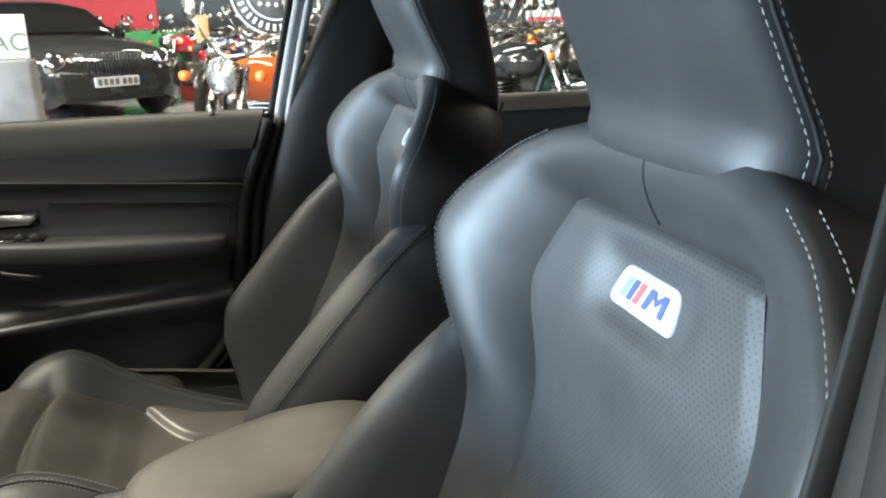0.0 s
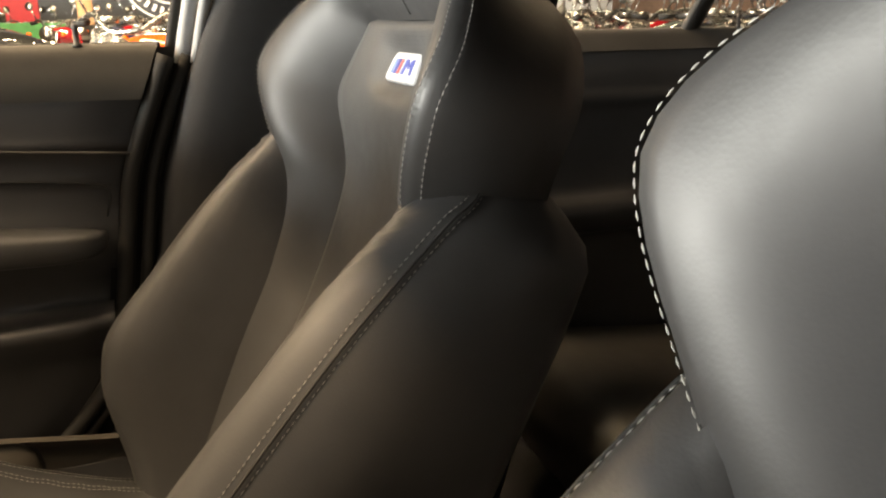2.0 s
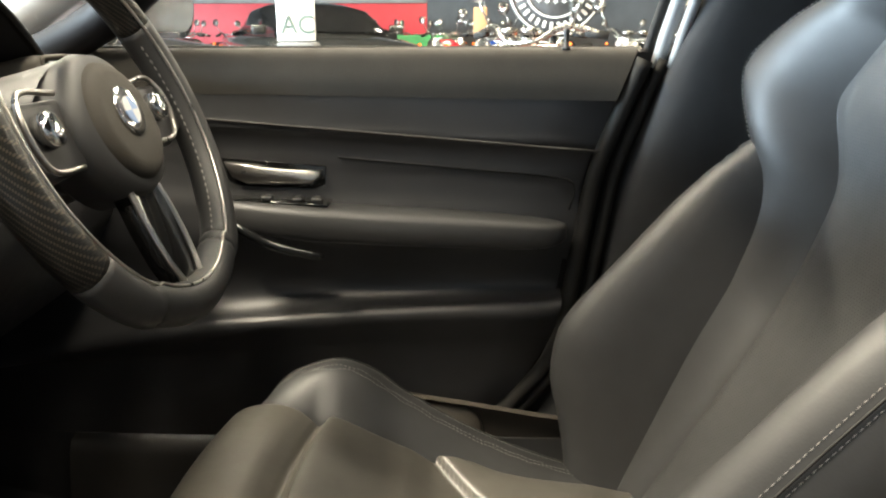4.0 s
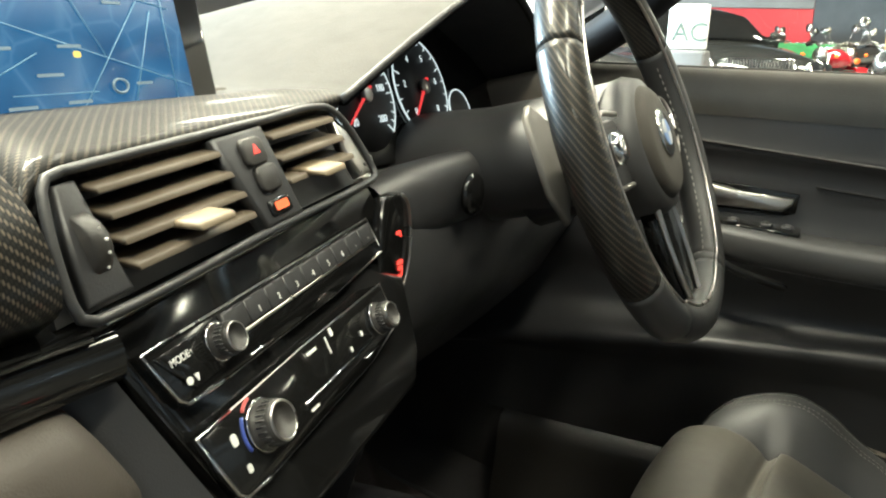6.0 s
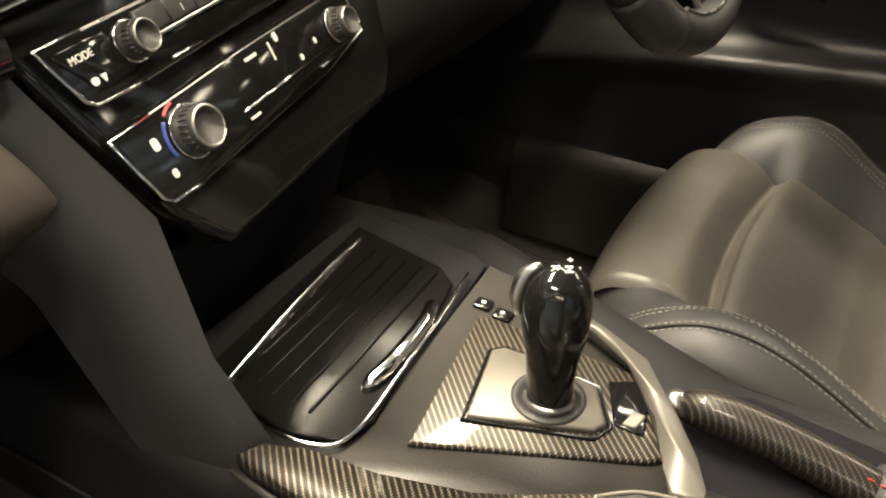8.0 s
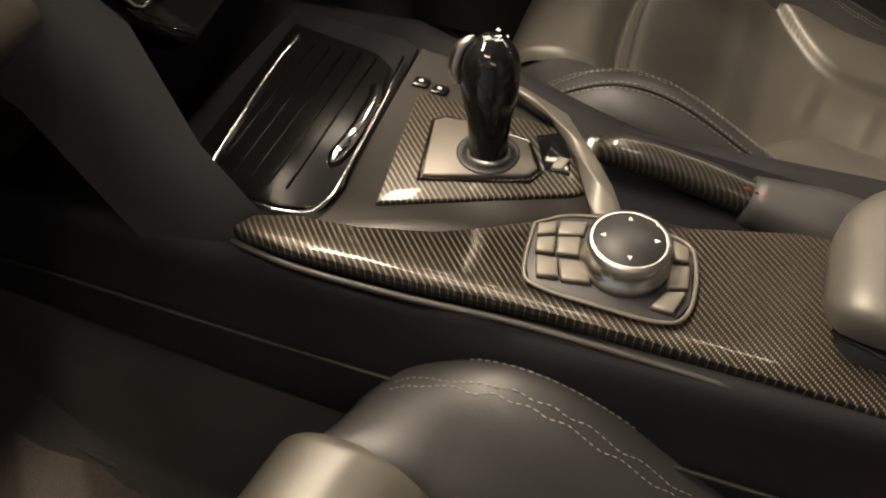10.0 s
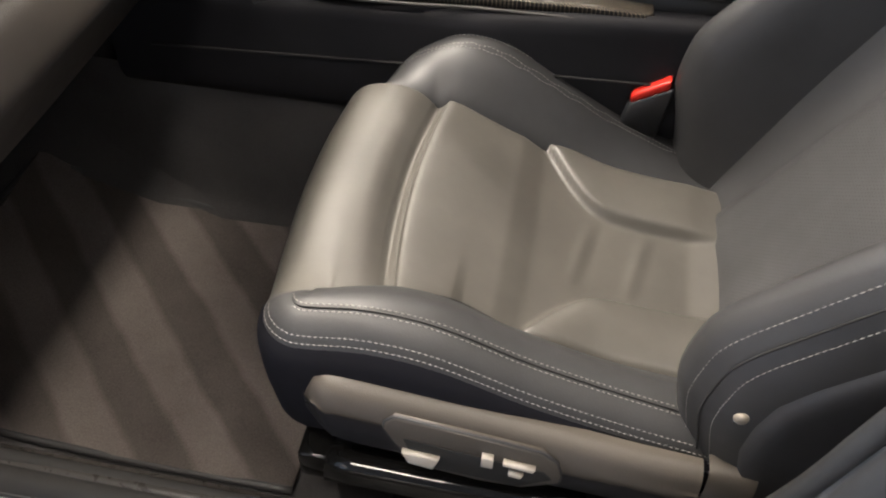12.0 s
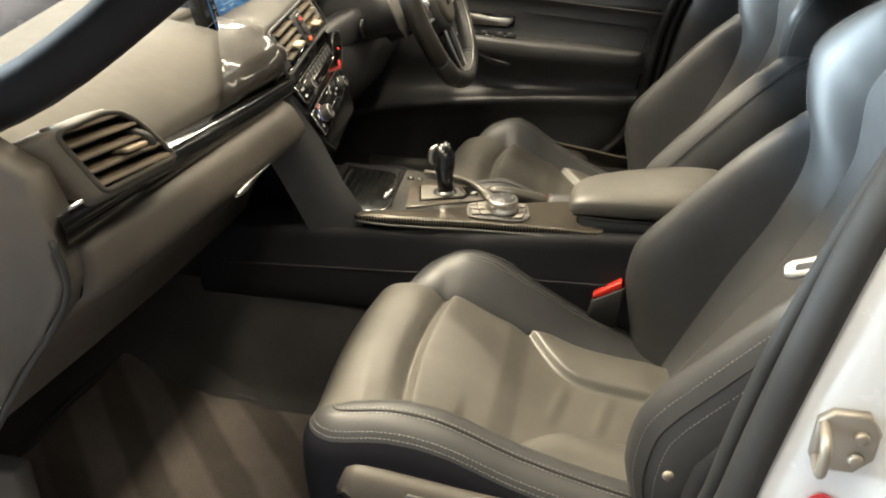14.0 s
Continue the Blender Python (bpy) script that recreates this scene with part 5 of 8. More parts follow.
def knob(a0, b0, r, parent, h=0.022):
    k = part("knob", lathe([(r * 1.12, 0.0), (r * 1.12, 0.003), (r, 0.004), (r * 0.97, h - 0.003), (r * 0.9, h), (r * 0.78, h), (r * 0.74, h - 0.003), (0.0, h - 0.003)], lambda a, b, c: stk(a0 + a, b0 + b, c + 0.002), 36), PLASTIC_SIDE, parent, "ribbed dark knob with a bright rim")
    ring_ = [stk(a0 + r * 0.86 * math.cos(2 * math.pi * i / 36), b0 + r * 0.86 * math.sin(2 * math.pi * i / 36), h + 0.0015) for i in range(36)]
    part("knob_rim", tube(ring_, r * 0.075, 6, closed=True), SATIN, parent, "bright knob rim")
    part("knob_base", tube([stk(a0 + r * 1.16 * math.cos(2 * math.pi * i / 36), b0 + r * 1.16 * math.sin(2 * math.pi * i / 36), 0.003) for i in range(36)], 0.0009, 6, closed=True), CHROME, parent)
    for i in range(24):
        g = 2 * math.pi * i / 24
        part("rib", tube([stk(a0 + r * math.cos(g), b0 + r * math.sin(g), 0.007), stk(a0 + r * 0.985 * math.cos(g), b0 + r * 0.985 * math.sin(g), h - 0.002)], 0.0007, 4), PLASTIC, parent)
    return k


radio = bezel([(-0.144, 0.0025), (0.128, 0.003), (0.131, -0.0265), (0.04, -0.0315), (-0.10, -0.0325), (-0.129, -0.031), (-0.1335, -0.027)], "radio", "gloss black radio panel with a row of buttons")
part("mode_button", prism([(-0.139, -0.002), (-0.104, -0.002), (-0.097, -0.026), (-0.122, -0.026)], 0.003, lambda a, b, c: stk(a, b, c + 0.001), 0.001), GLOSS, radio)
for txt, a0, b0, sz in (("MODE", -0.1244, -0.0085, 0.0055),):
    m = Matrix.Translation(stk(a0, b0, 0.0046)) @ Matrix((SU, SV, SN)).transposed().to_4x4()
    writing("button_text", txt, sz, LETTER, radio, m)
part("symbol", prism(rounded(0.0045, 0.004, 0.0015, 2, -0.1244, -0.021), 0.0005, lambda a, b, c: stk(a, b, c + 0.0042), 0), LETTER, radio, "", False)
part("symbol", prism([(-0.1185, -0.0235), (-0.1178, -0.0235), (-0.1163, -0.0195), (-0.1200, -0.0195)], 0.0005, lambda a, b, c: stk(a, b, c + 0.0042), 0), LETTER, radio, "", False)
for k in range(9):
    a0 = -0.082 + 0.0228 * k
    part("preset_button", prism([(a0, 0.0), (a0 + 0.0222, 0.0), (a0 + 0.0222, -0.0135), (a0, -0.0145)][::-1], 0.004, lambda a, b, c: stk(a, b, c + 0.001), 0.0012), PLASTIC, radio, "flat preset button")
    if 1 <= k <= 8:
        m = Matrix.Translation(stk(a0 + 0.011, -0.0095, 0.0053)) @ Matrix((SU, SV, SN)).transposed().to_4x4()
        writing("button_text", str(k) if k <= 6 else "-", 0.006, LETTER, radio, m)
part("bright_edge", tube([stk(-0.075, -0.016, 0.003), stk(0.122, -0.0145, 0.003)], 0.0013, 6), SATIN, radio, "bright lower edge")
knob(-0.090, -0.0128, 0.0092, radio, 0.014)
climate = bezel([(-0.135, -0.0485), (-0.02, -0.046), (0.105, -0.046), (0.108, -0.080), (0.05, -0.088), (-0.10, -0.0930), (-0.120, -0.0915), (-0.1245, -0.087)], "climate_panel", "gloss black climate panel")
knob(-0.0855, -0.067, 0.0128, climate, 0.015)
knob(0.080, -0.066, 0.0104, climate, 0.014)
for g0, g1, m in ((100, 135, RED), (140, 205, BLUE)):
    arc = [stk(-0.0855 + 0.0188 * math.cos(radians(g)), -0.067 + 0.0188 * math.sin(radians(g)), 0.0025) for g in range(g0, g1, 5)]
    part("scale", tube(arc, 0.0011, 6), m, climate, "coloured temperature arc")
for a0, b0, w, h in ((-0.112, -0.062, 0.005, 0.007), (-0.110, -0.080, 0.004, 0.005), (-0.015, -0.052, 0.012, 0.002), (0.005, -0.056, 0.0015, 0.012), (0.014, -0.05, 0.004, 0.006), (0.03, -0.07, 0.003, 0.004), (0.05, -0.066, 0.003, 0.004), (-0.035, -0.082, 0.01, 0.0015)):
    part("symbol", prism(rounded(w, h, min(w, h) * 0.35, 2, a0, b0), 0.0005, lambda a, b, c: stk(a, b, c + 0.0022), 0), LETTER, climate, "", False)
for pts in (((-0.07, -0.030), (-0.045, -0.030)), ((-0.042, -0.0762), (0.066, -0.0752)), ((0.045, -0.0835), (0.065, -0.0825))):
    part("bright_edge", tube([stk(*pts[0], 0.002), stk(*pts[1], 0.002)], 0.0009, 6), CHROME, climate)

# central screen standing on the dash
sdir = Vector((-0.10, 1.0, 0.0)).normalized()
sup = Vector((-0.22, 0.0, 1.0))
sup = (sup - sdir * sup.dot(sdir)).normalized()
sn = sdir.cross(sup)
scr = lambda a, b, c: Vector((-0.672, -0.037, 1.003)) + sdir * (a * 0.78) + sup * b + sn * c
screen = thing("display_screen", "wide navigation screen showing a blue street map", "screen", at=(-0.67, -0.03, 0.94))
part("housing", prism(rounded(0.325, 0.150, 0.012, 4), 0.02, lambda a, b, c: scr(a, b - 0.011, c - 0.022), 0.004), GLOSS, screen, "gloss black screen housing")
part("stand", block(-0.75, -0.69, -0.09, 0.03, 0.93, 0.97, 0.008), DARK_PLASTIC, screen)
mp = Nodes("map_glow")
vor = mp.node("ShaderNodeTexVoronoi", Scale=22.0)
vor.feature = "DISTANCE_TO_EDGE"
mp.to(mp.co, vor.inputs["Vector"])
glowc = mp.ramp(vor.outputs["Distance"], [(0.0, (0.10, 0.24, 0.42)), (0.035, (0.055, 0.18, 0.36)), (0.3, (0.03, 0.12, 0.27))])
mp.to(glowc, mp.bsdf.inputs["Emission Color"])
mp.set(Emission_Strength=0.42, Roughness=0.12)
mp.bsdf.inputs["Base Color"].default_value = (0.01, 0.01, 0.012, 1)
part("display", prism(rounded(0.252, 0.126, 0.003, 2), 0.002, lambda a, b, c: scr(a - 0.003, b - 0.010, c - 0.0025), 0), mp.mat, screen, "lit blue map", False)
part("menu_bar", prism(rounded(0.026, 0.125, 0.001, 2, -0.117, -0.010), 0.0006, lambda a, b, c: scr(a, b, c), 0), GLOSS, screen, "black icon column", False)
ROAD = glow("map_road", (0.11, 0.21, 0.30), 0.3)
TEXTBAR = glow("map_text", (0.14, 0.19, 0.23), 0.25)
for x0, z0, x1, z1 in ((-0.10, 0.005, 0.119, -0.0426), (0.07, 0.016, -0.023, -0.0576), (0.085, 0.01, 0.041, -0.0546), (0.103, 0.045, 0.098, -0.0516), (-0.08, -0.042, 0.003, -0.0425), (-0.10, -0.034, -0.05, -0.018), (-0.095, 0.04, 0.11, 0.012), (-0.03, 0.05, 0.02, -0.02)):
    part("road", tube([scr(x0, z0, 0.0003), scr(x1, z1, 0.0003)], 0.00045, 4), ROAD, screen)
for x0, z0, w in ((-0.084, -0.009, 0.035), (-0.017, -0.008, 0.034), (-0.042, -0.025, 0.036), (0.058, -0.033, 0.028), (-0.074, -0.043, 0.036), (-0.019, -0.042, 0.034), (-0.06, 0.025, 0.035), (0.04, 0.02, 0.03)):
    part("street_name", prism(rounded(w * 0.72, 0.0020, 0.0007, 2, x0, z0 - 0.006), 0.0004, lambda a, b, c: scr(a, b, c + 0.0003), 0), TEXTBAR, screen, "street name bar", False)
for k in range(11):
    part("icon", tube([scr(-0.117 + 0.0042 * math.cos(g * math.pi / 6), -0.060 + 0.0105 * k + 0.0028 * math.sin(g * math.pi / 6), 0.0009) for g in range(12 if k % 3 else 9)], 0.0004, 4, closed=k % 2 == 0), surface("icon_grey", (0.2, 0.2, 0.2), 0.5) if k == 0 else bpy.data.materials["icon_grey"], screen)
part("position_ring", tube([scr(0.028 + 0.0085 * math.cos(g * math.pi / 10), -0.040 + 0.0045 * math.sin(g * math.pi / 10), 0.0008) for g in range(20)], 0.0011, 4, closed=True), TEXTBAR, screen, "position marker ring")
part("destination_dot", prism(rounded(0.008, 0.004, 0.0015, 2, -0.011, -0.019), 0.0004, lambda a, b, c: scr(a, b, c + 0.0004), 0), glow("dot_yellow", (0.6, 0.42, 0.10), 0.4), screen, "", False)
part("compass_dot", prism(rounded(0.008, 0.008, 0.004, 3, -0.090, -0.059), 0.0004, lambda a, b, c: scr(a, b, c + 0.0004), 0), glow("dot_red", (0.7, 0.12, 0.1), 0.7), screen, "", False)

# left-hand vent in the pad's end
lv_o = Vector((-0.524, -0.632, 0.922))
lv_u = Vector((0.10, 1.0, -0.06)).normalized()
lv_v = Vector((-0.45, 0.10, 1.0))
lv_v = (lv_v - lv_u * lv_v.dot(lv_u)).normalized()
lv_n = lv_u.cross(lv_v)
vent("side_vent", lambda a, b, c: lv_o + lv_u * a + lv_v * b + lv_n * (c + 0.008), [(-0.071, 0.026), (-0.049, -0.039), (0.068, -0.036), (0.063, -0.024), (0.041, 0.011), (0.022, 0.027), (-0.003, 0.032)], 5, (0.008, -0.006), (0.040, -0.006, -1), dash, "passenger's air vent with slanted slats")

# instrument cluster under its hood
cluster = thing("instrument_cluster", "dark instrument cluster with white-marked dials and red needles", "instruments", at=(-0.66, 0.37, 0.9))
rows = []
for x, k in ((-0.565, 1.0), (-0.60, 1.02), (-0.70, 1.0), (-0.82, 0.86), (-0.95, 0.6)):
    rows.append([(x - 0.03 * abs(math.cos(a)) ** 2, 0.385 + 0.245 * math.cos(a) * (0.6 + 0.4 * k), 0.953 + 0.107 * k * (1 - abs(math.cos(a)) ** 1.4)) for a in [math.pi * i / 16 for i in range(17)]] + [(x - 0.05, 0.10, 0.952), (x - 0.07, 0.03, 0.951)])
part("hood_rim", tube(spline([Vector(p) + Vector((0.001, 0, -0.003)) for p in rows[0][1:-2]], 50), 0.0035, 8), PLASTIC, cluster, "black hood edge")
part("hood", skin(rows, 50), DASH_PAD, cluster, "grained black hood")
rows = []
for x, k in ((-0.566, 0.985), (-0.62, 0.93), (-0.69, 0.88)):
    rows.append([(x - 0.03 * abs(math.cos(a)) ** 2, 0.385 + 0.240 * math.cos(a) * k, 0.945 + 0.107 * k * (1 - abs(math.cos(a)) ** 1.4)) for a in [math.pi * i / 16 for i in range(17)]])
part("hood_lining", skin(rows, 40), DARK_PLASTIC, cluster)
cu = Vector((0, 1, 0))
cv = Vector((-0.35, 0, 1)).normalized()
cn = cu.cross(cv)
clu = lambda a, b, c: Vector((-0.652, 0.365, 0.935)) + cu * a + cv * b + cn * c
part("face", prism([(-0.215, -0.062), (0.215, -0.062), (0.215, 0.01), (0.17, 0.045), (0.10, 0.083), (-0.10, 0.083), (-0.17, 0.045), (-0.215, 0.01)], 0.006, lambda a, b, c: clu(a, b, c - 0.006), 0.002), GLOSS, cluster, "gloss black dial face")
part("lower_rim", tube([clu(-0.24, -0.02, 0.02), clu(-0.205, -0.068, 0.035), clu(0.0, -0.068, 0.035), clu(0.2, -0.068, 0.035)], 0.003, 8), SATIN, cluster, "satin lower rim")
NEEDLE = glow("needle_red", (0.8, 0.05, 0.05), 0.5)
DIAL = glow("dial_white", (0.75, 0.75, 0.72), 0.5)
for a0, b0, r, n, nums, ang in ((-0.103, 0.008, 0.055, 25, ("20", "60", "100", "140", "180", "200"), 215), (0.018, 0.010, 0.055, 17, ("0", "2", "4", "5", "6", "8"), 225)):
    dial = part("dial", disc(r, 0.003, lambda a, b, c: clu(a0 + a, b0 + b, c), 40, 0.001), DARK_PLASTIC, cluster, "round dial with white marks")
    part("rim", tube([clu(a0 + r * math.cos(radians(g)), b0 + r * math.sin(radians(g)), 0.003) for g in range(-45, 226, 9)], 0.0011, 6), DIAL, dial, "pale dial rim")
    for k in range(n):
        g = radians(225 - 270 * k / (n - 1))
        part("tick", tube([clu(a0 + r * (0.80 if k % 4 == 0 else 0.88) * math.cos(g), b0 + r * (0.80 if k % 4 == 0 else 0.88) * math.sin(g), 0.0036), clu(a0 + r * 0.97 * math.cos(g), b0 + r * 0.97 * math.sin(g), 0.0036)], 0.0007, 4), DIAL, dial)
    for k, txt in enumerate(nums):
        g = radians(225 - 270 * k / (len(nums) - 1))
        writing("dial_number", txt, 0.0105, DIAL, dial, Matrix.Translation(clu(a0 + r * 0.64 * math.cos(g), b0 + r * 0.64 * math.sin(g), 0.0036)) @ Matrix((cu, cv, cn)).transposed().to_4x4())
    g = radians(ang)
    part("needle", tube([clu(a0 - 0.012 * math.cos(g), b0 - 0.012 * math.sin(g), 0.008), clu(a0 + r * 0.82 * math.cos(g), b0 + r * 0.82 * math.sin(g), 0.006)], [0.0022, 0.001], 6), NEEDLE, dial, "red needle")
    part("hub", disc(0.008, 0.006, lambda a, b, c: clu(a0 + a, b0 + b, c + 0.005), 20, 0.002), SATIN, dial)
small = part("dial", disc(0.026, 0.003, lambda a, b, c: clu(0.098 + a, -0.022 + b, c), 30, 0.001), DARK_PLASTIC, cluster, "small gauge")
part("needle", tube([clu(0.098, -0.022, 0.006), clu(0.108, -0.036, 0.006)], 0.0012, 6), NEEDLE, small)
part("rim", tube([clu(0.098 + 0.026 * math.cos(radians(g)), -0.022 + 0.026 * math.sin(radians(g)), 0.003) for g in range(0, 200, 10)], 0.001, 6), DIAL, small)
for a0, w, h, m in ((-0.12, 0.012, 0.008, BADGE), (-0.035, 0.02, 0.007, LETTER)):
    part("readout", prism(rounded(w, h, 0.002, 2, a0, -0.052), 0.0008, lambda a, b, c: clu(a, b, c + 0.0005), 0), m if a0 < -0.1 else glow("readout_green", (0.22, 0.25, 0.12), 0.3), cluster, "", False)
# column cowl, stalk side, starter button, right-hand switch and vents
part("column_cowl", loft([spline([(x, 0.365 + 0.075 * math.cos(a), z + 0.06 * math.sin(a)) for a in [2 * math.pi * i / 16 for i in range(17)]], 33) for x, z in ((-0.64, 0.86), (-0.56, 0.872), (-0.47, 0.895), (-0.435, 0.905))]), PLASTIC, cluster, "black steering column cowl")
part("driver_panel", skin([[(-0.60, 0.165, 0.872), (-0.60, 0.25, 0.858), (-0.60, 0.5, 0.858), (-0.60, 0.72, 0.872)], [(-0.56, 0.165, 0.84), (-0.545, 0.25, 0.83), (-0.545, 0.5, 0.83), (-0.56, 0.72, 0.84)], [(-0.555, 0.15, 0.76), (-0.55, 0.25, 0.75), (-0.55, 0.5, 0.75), (-0.56, 0.72, 0.76)], [(-0.60, 0.13, 0.66), (-0.62, 0.25, 0.65), (-0.62, 0.5, 0.65), (-0.62, 0.72, 0.66)], [(-0.80, 0.13, 0.56), (-0.9, 0.25, 0.55), (-0.9, 0.5, 0.55), (-0.9, 0.72, 0.56)]], 24), PLASTIC, dash, "black knee panel")
rows = []
for y, dx, dz in ((0.172, -0.034, -0.018), (0.195, -0.020, -0.008), (0.23, -0.006, -0.002), (0.28, 0.0, 0.0), (0.34, 0.003, 0.002), (0.43, 0.004, 0.003)):
    rows.append([(x + dx, y, z + dz) for x, z in ((-0.59, 0.888), (-0.556, 0.895), (-0.540, 0.884), (-0.535, 0.865), (-0.538, 0.845), (-0.552, 0.828), (-0.585, 0.812))])
part("switch_panel", skin(rows, 30), PLASTIC, dash, "smooth black switch panel beside the column")
starter = part("starter_button", lathe([(0.019, 0.0), (0.020, 0.004), (0.017, 0.008), (0.0, 0.009)], lambda a, b, c: Vector((-0.534 + 0.9 * c, 0.260 + a, 0.862 + b)), 28), GLOSS, dash, "round black starter button")
sw = part("drive_switch", prism(rounded(0.022, 0.040, 0.008, 4), 0.010, lambda a, b, c: Vector((-0.527 + c, 0.310 + a, 0.879 + b)), 0.003), PLASTIC, dash, "grey rocker switch")
for b0 in (0.008, -0.008):
    part("key", prism(rounded(0.014, 0.013, 0.003, 3, 0, b0), 0.003, lambda a, b, c: Vector((-0.517 + c, 0.310 + a, 0.879 + b)), 0.001), SATIN, sw, "satin key")
WARNING_RED = glow("warning_red", (0.9, 0.06, 0.04), 0.7)
pod_at = lambda a, b, c: Vector((-0.551 + c, 0.160 + a + 0.12 * b, 0.830 + b))
pod = part("switch_pod", prism([(-0.030, 0.046), (-0.006, 0.047), (0.008, 0.036), (0.016, 0.012), (0.017, -0.014), (0.010, -0.034), (-0.004, -0.042), (-0.030, -0.042)][::-1], 0.010, lambda a, b, c: pod_at(a, b, c - 0.010), 0.002), GLOSS, dash, "gloss black pod with red lit signs")
part("rim", tube(spline([pod_at(a, b, 0.0008) for a, b in ((-0.004, 0.046), (0.008, 0.036), (0.016, 0.012), (0.017, -0.014), (0.010, -0.034), (-0.004, -0.042))], 30), 0.0012, 6), SATIN, pod, "satin edge")
for a0, b0, w, h in ((-0.004, 0.014, 0.007, 0.003), (0.000, 0.011, 0.0025, 0.0025), (0.002, -0.012, 0.009, 0.0035), (0.003, -0.017, 0.007, 0.0035), (0.003, -0.024, 0.008, 0.002), (0.0065, -0.021, 0.002, 0.006)):
    part("warning_light", prism(rounded(w, h, 0.0008, 2, a0, b0), 0.0006, lambda a, b, c: pod_at(a, b, c + 0.0002), 0), WARNING_RED, pod, "red lit sign", False)
vent("side_vent", lambda a, b, c: Vector((-0.575, 0.64, 0.925)) + Vector((-0.1, 1, 0)).normalized() * a + Vector((-0.3, 0, 1)).normalized() * b + Vector((1, 0.1, 0.3)).normalized() * c, [(-0.055, 0.035), (-0.055, -0.035), (0.055, -0.035), (0.055, 0.035)], 3, (0.01, -0.01), (-0.042, 0.0, 0), dash, "driver's side air vent")
# ---- steering wheel ----
wheel = thing("steering_wheel", "black leather and carbon fibre sports steering wheel", "steering wheel", at=(-0.39, 0.369, 0.9))
wn = Vector((math.cos(radians(23)), 0, math.sin(radians(23))))
wu = Vector((0, 1, 0))
wv = wn.cross(wu)
WC = Vector((-0.403, 0.361, 0.910))
whl = lambda a, b, c: WC + wu * a + wv * b + wn * c
R = 0.1785


def rim_arc(g0, g1, n=40, r=R, c=0.0):
    return [whl(r * math.cos(radians(g0 + (g1 - g0) * k / (n - 1))), r * (0.965 if math.sin(radians(g0 + (g1 - g0) * k / (n - 1))) < -0.85 else 1) * math.sin(radians(g0 + (g1 - g0) * k / (n - 1))), c) for k in range(n)]


part("rim", tube(rim_arc(-62, 30), 0.0192, 14), LEATHER, wheel, "stitched leather rim")
part("rim", tube(rim_arc(30, 150, 50), 0.0186, 14), CARBON_XZ, wheel, "carbon fibre rim")
part("rim", tube(rim_arc(150, 215, 40), 0.0188, 14), CARBON_XZ, wheel, "carbon fibre rim")
part("rim", tube(rim_arc(215, 298, 40), 0.0192, 14), LEATHER, wheel, "stitched leather rim")
for g0, g1 in ((-60, 28), (217, 296)):
    part("stitching", dashes([whl((R - 0.0190) * math.cos(radians(g)), (R - 0.0190) * math.sin(radians(g)), 0.003) for g in np.linspace(g0, g1, 40)], 0.005, 0.003, 0.0008), THREAD, wheel)
part("bright_line", tube([p + wn * 0.0152 for p in rim_arc(-62, 298, 120, R - 0.0125)], 0.0017, 6), SATIN, wheel, "bright inlay line")
part("airbag_side", lathe([(0.05, -0.04), (0.066, -0.036), (0.068, 0.0), (0.062, 0.012), (0.05, 0.014)], lambda a, b, c: whl(a, b - 0.004, c), 40), LEATHER, wheel, "black airbag surround")
hub = part("airbag", prism([(0.056 * math.cos(math.pi * k / 16), 0.056 * math.sin(math.pi * k / 16) - 0.004) for k in range(32)], 0.05, lambda a, b, c: whl(a, b, c - 0.028), 0.014, 4), DASH_PAD, wheel, "grained airbag cover")
emblem = part("emblem", lathe([(0.0, 0.0), (0.023, 0.0), (0.023, 0.002), (0.020, 0.003), (0.0, 0.003)], lambda a, b, c: whl(a, b + 0.002, c + 0.0215), 32), CHROME, hub, "round chrome emblem")
for k in range(4):
    g0 = k * 90
    part("field", prism([(0, 0)] + [(0.0125 * math.cos(radians(g0 + 90 * i / 8)), 0.0125 * math.sin(radians(g0 + 90 * i / 8))) for i in range(9)], 0.0006, lambda a, b, c: whl(a, b + 0.002, c + 0.0246), 0), BADGE if k % 2 else PALE_BLUE, wheel, "", False)
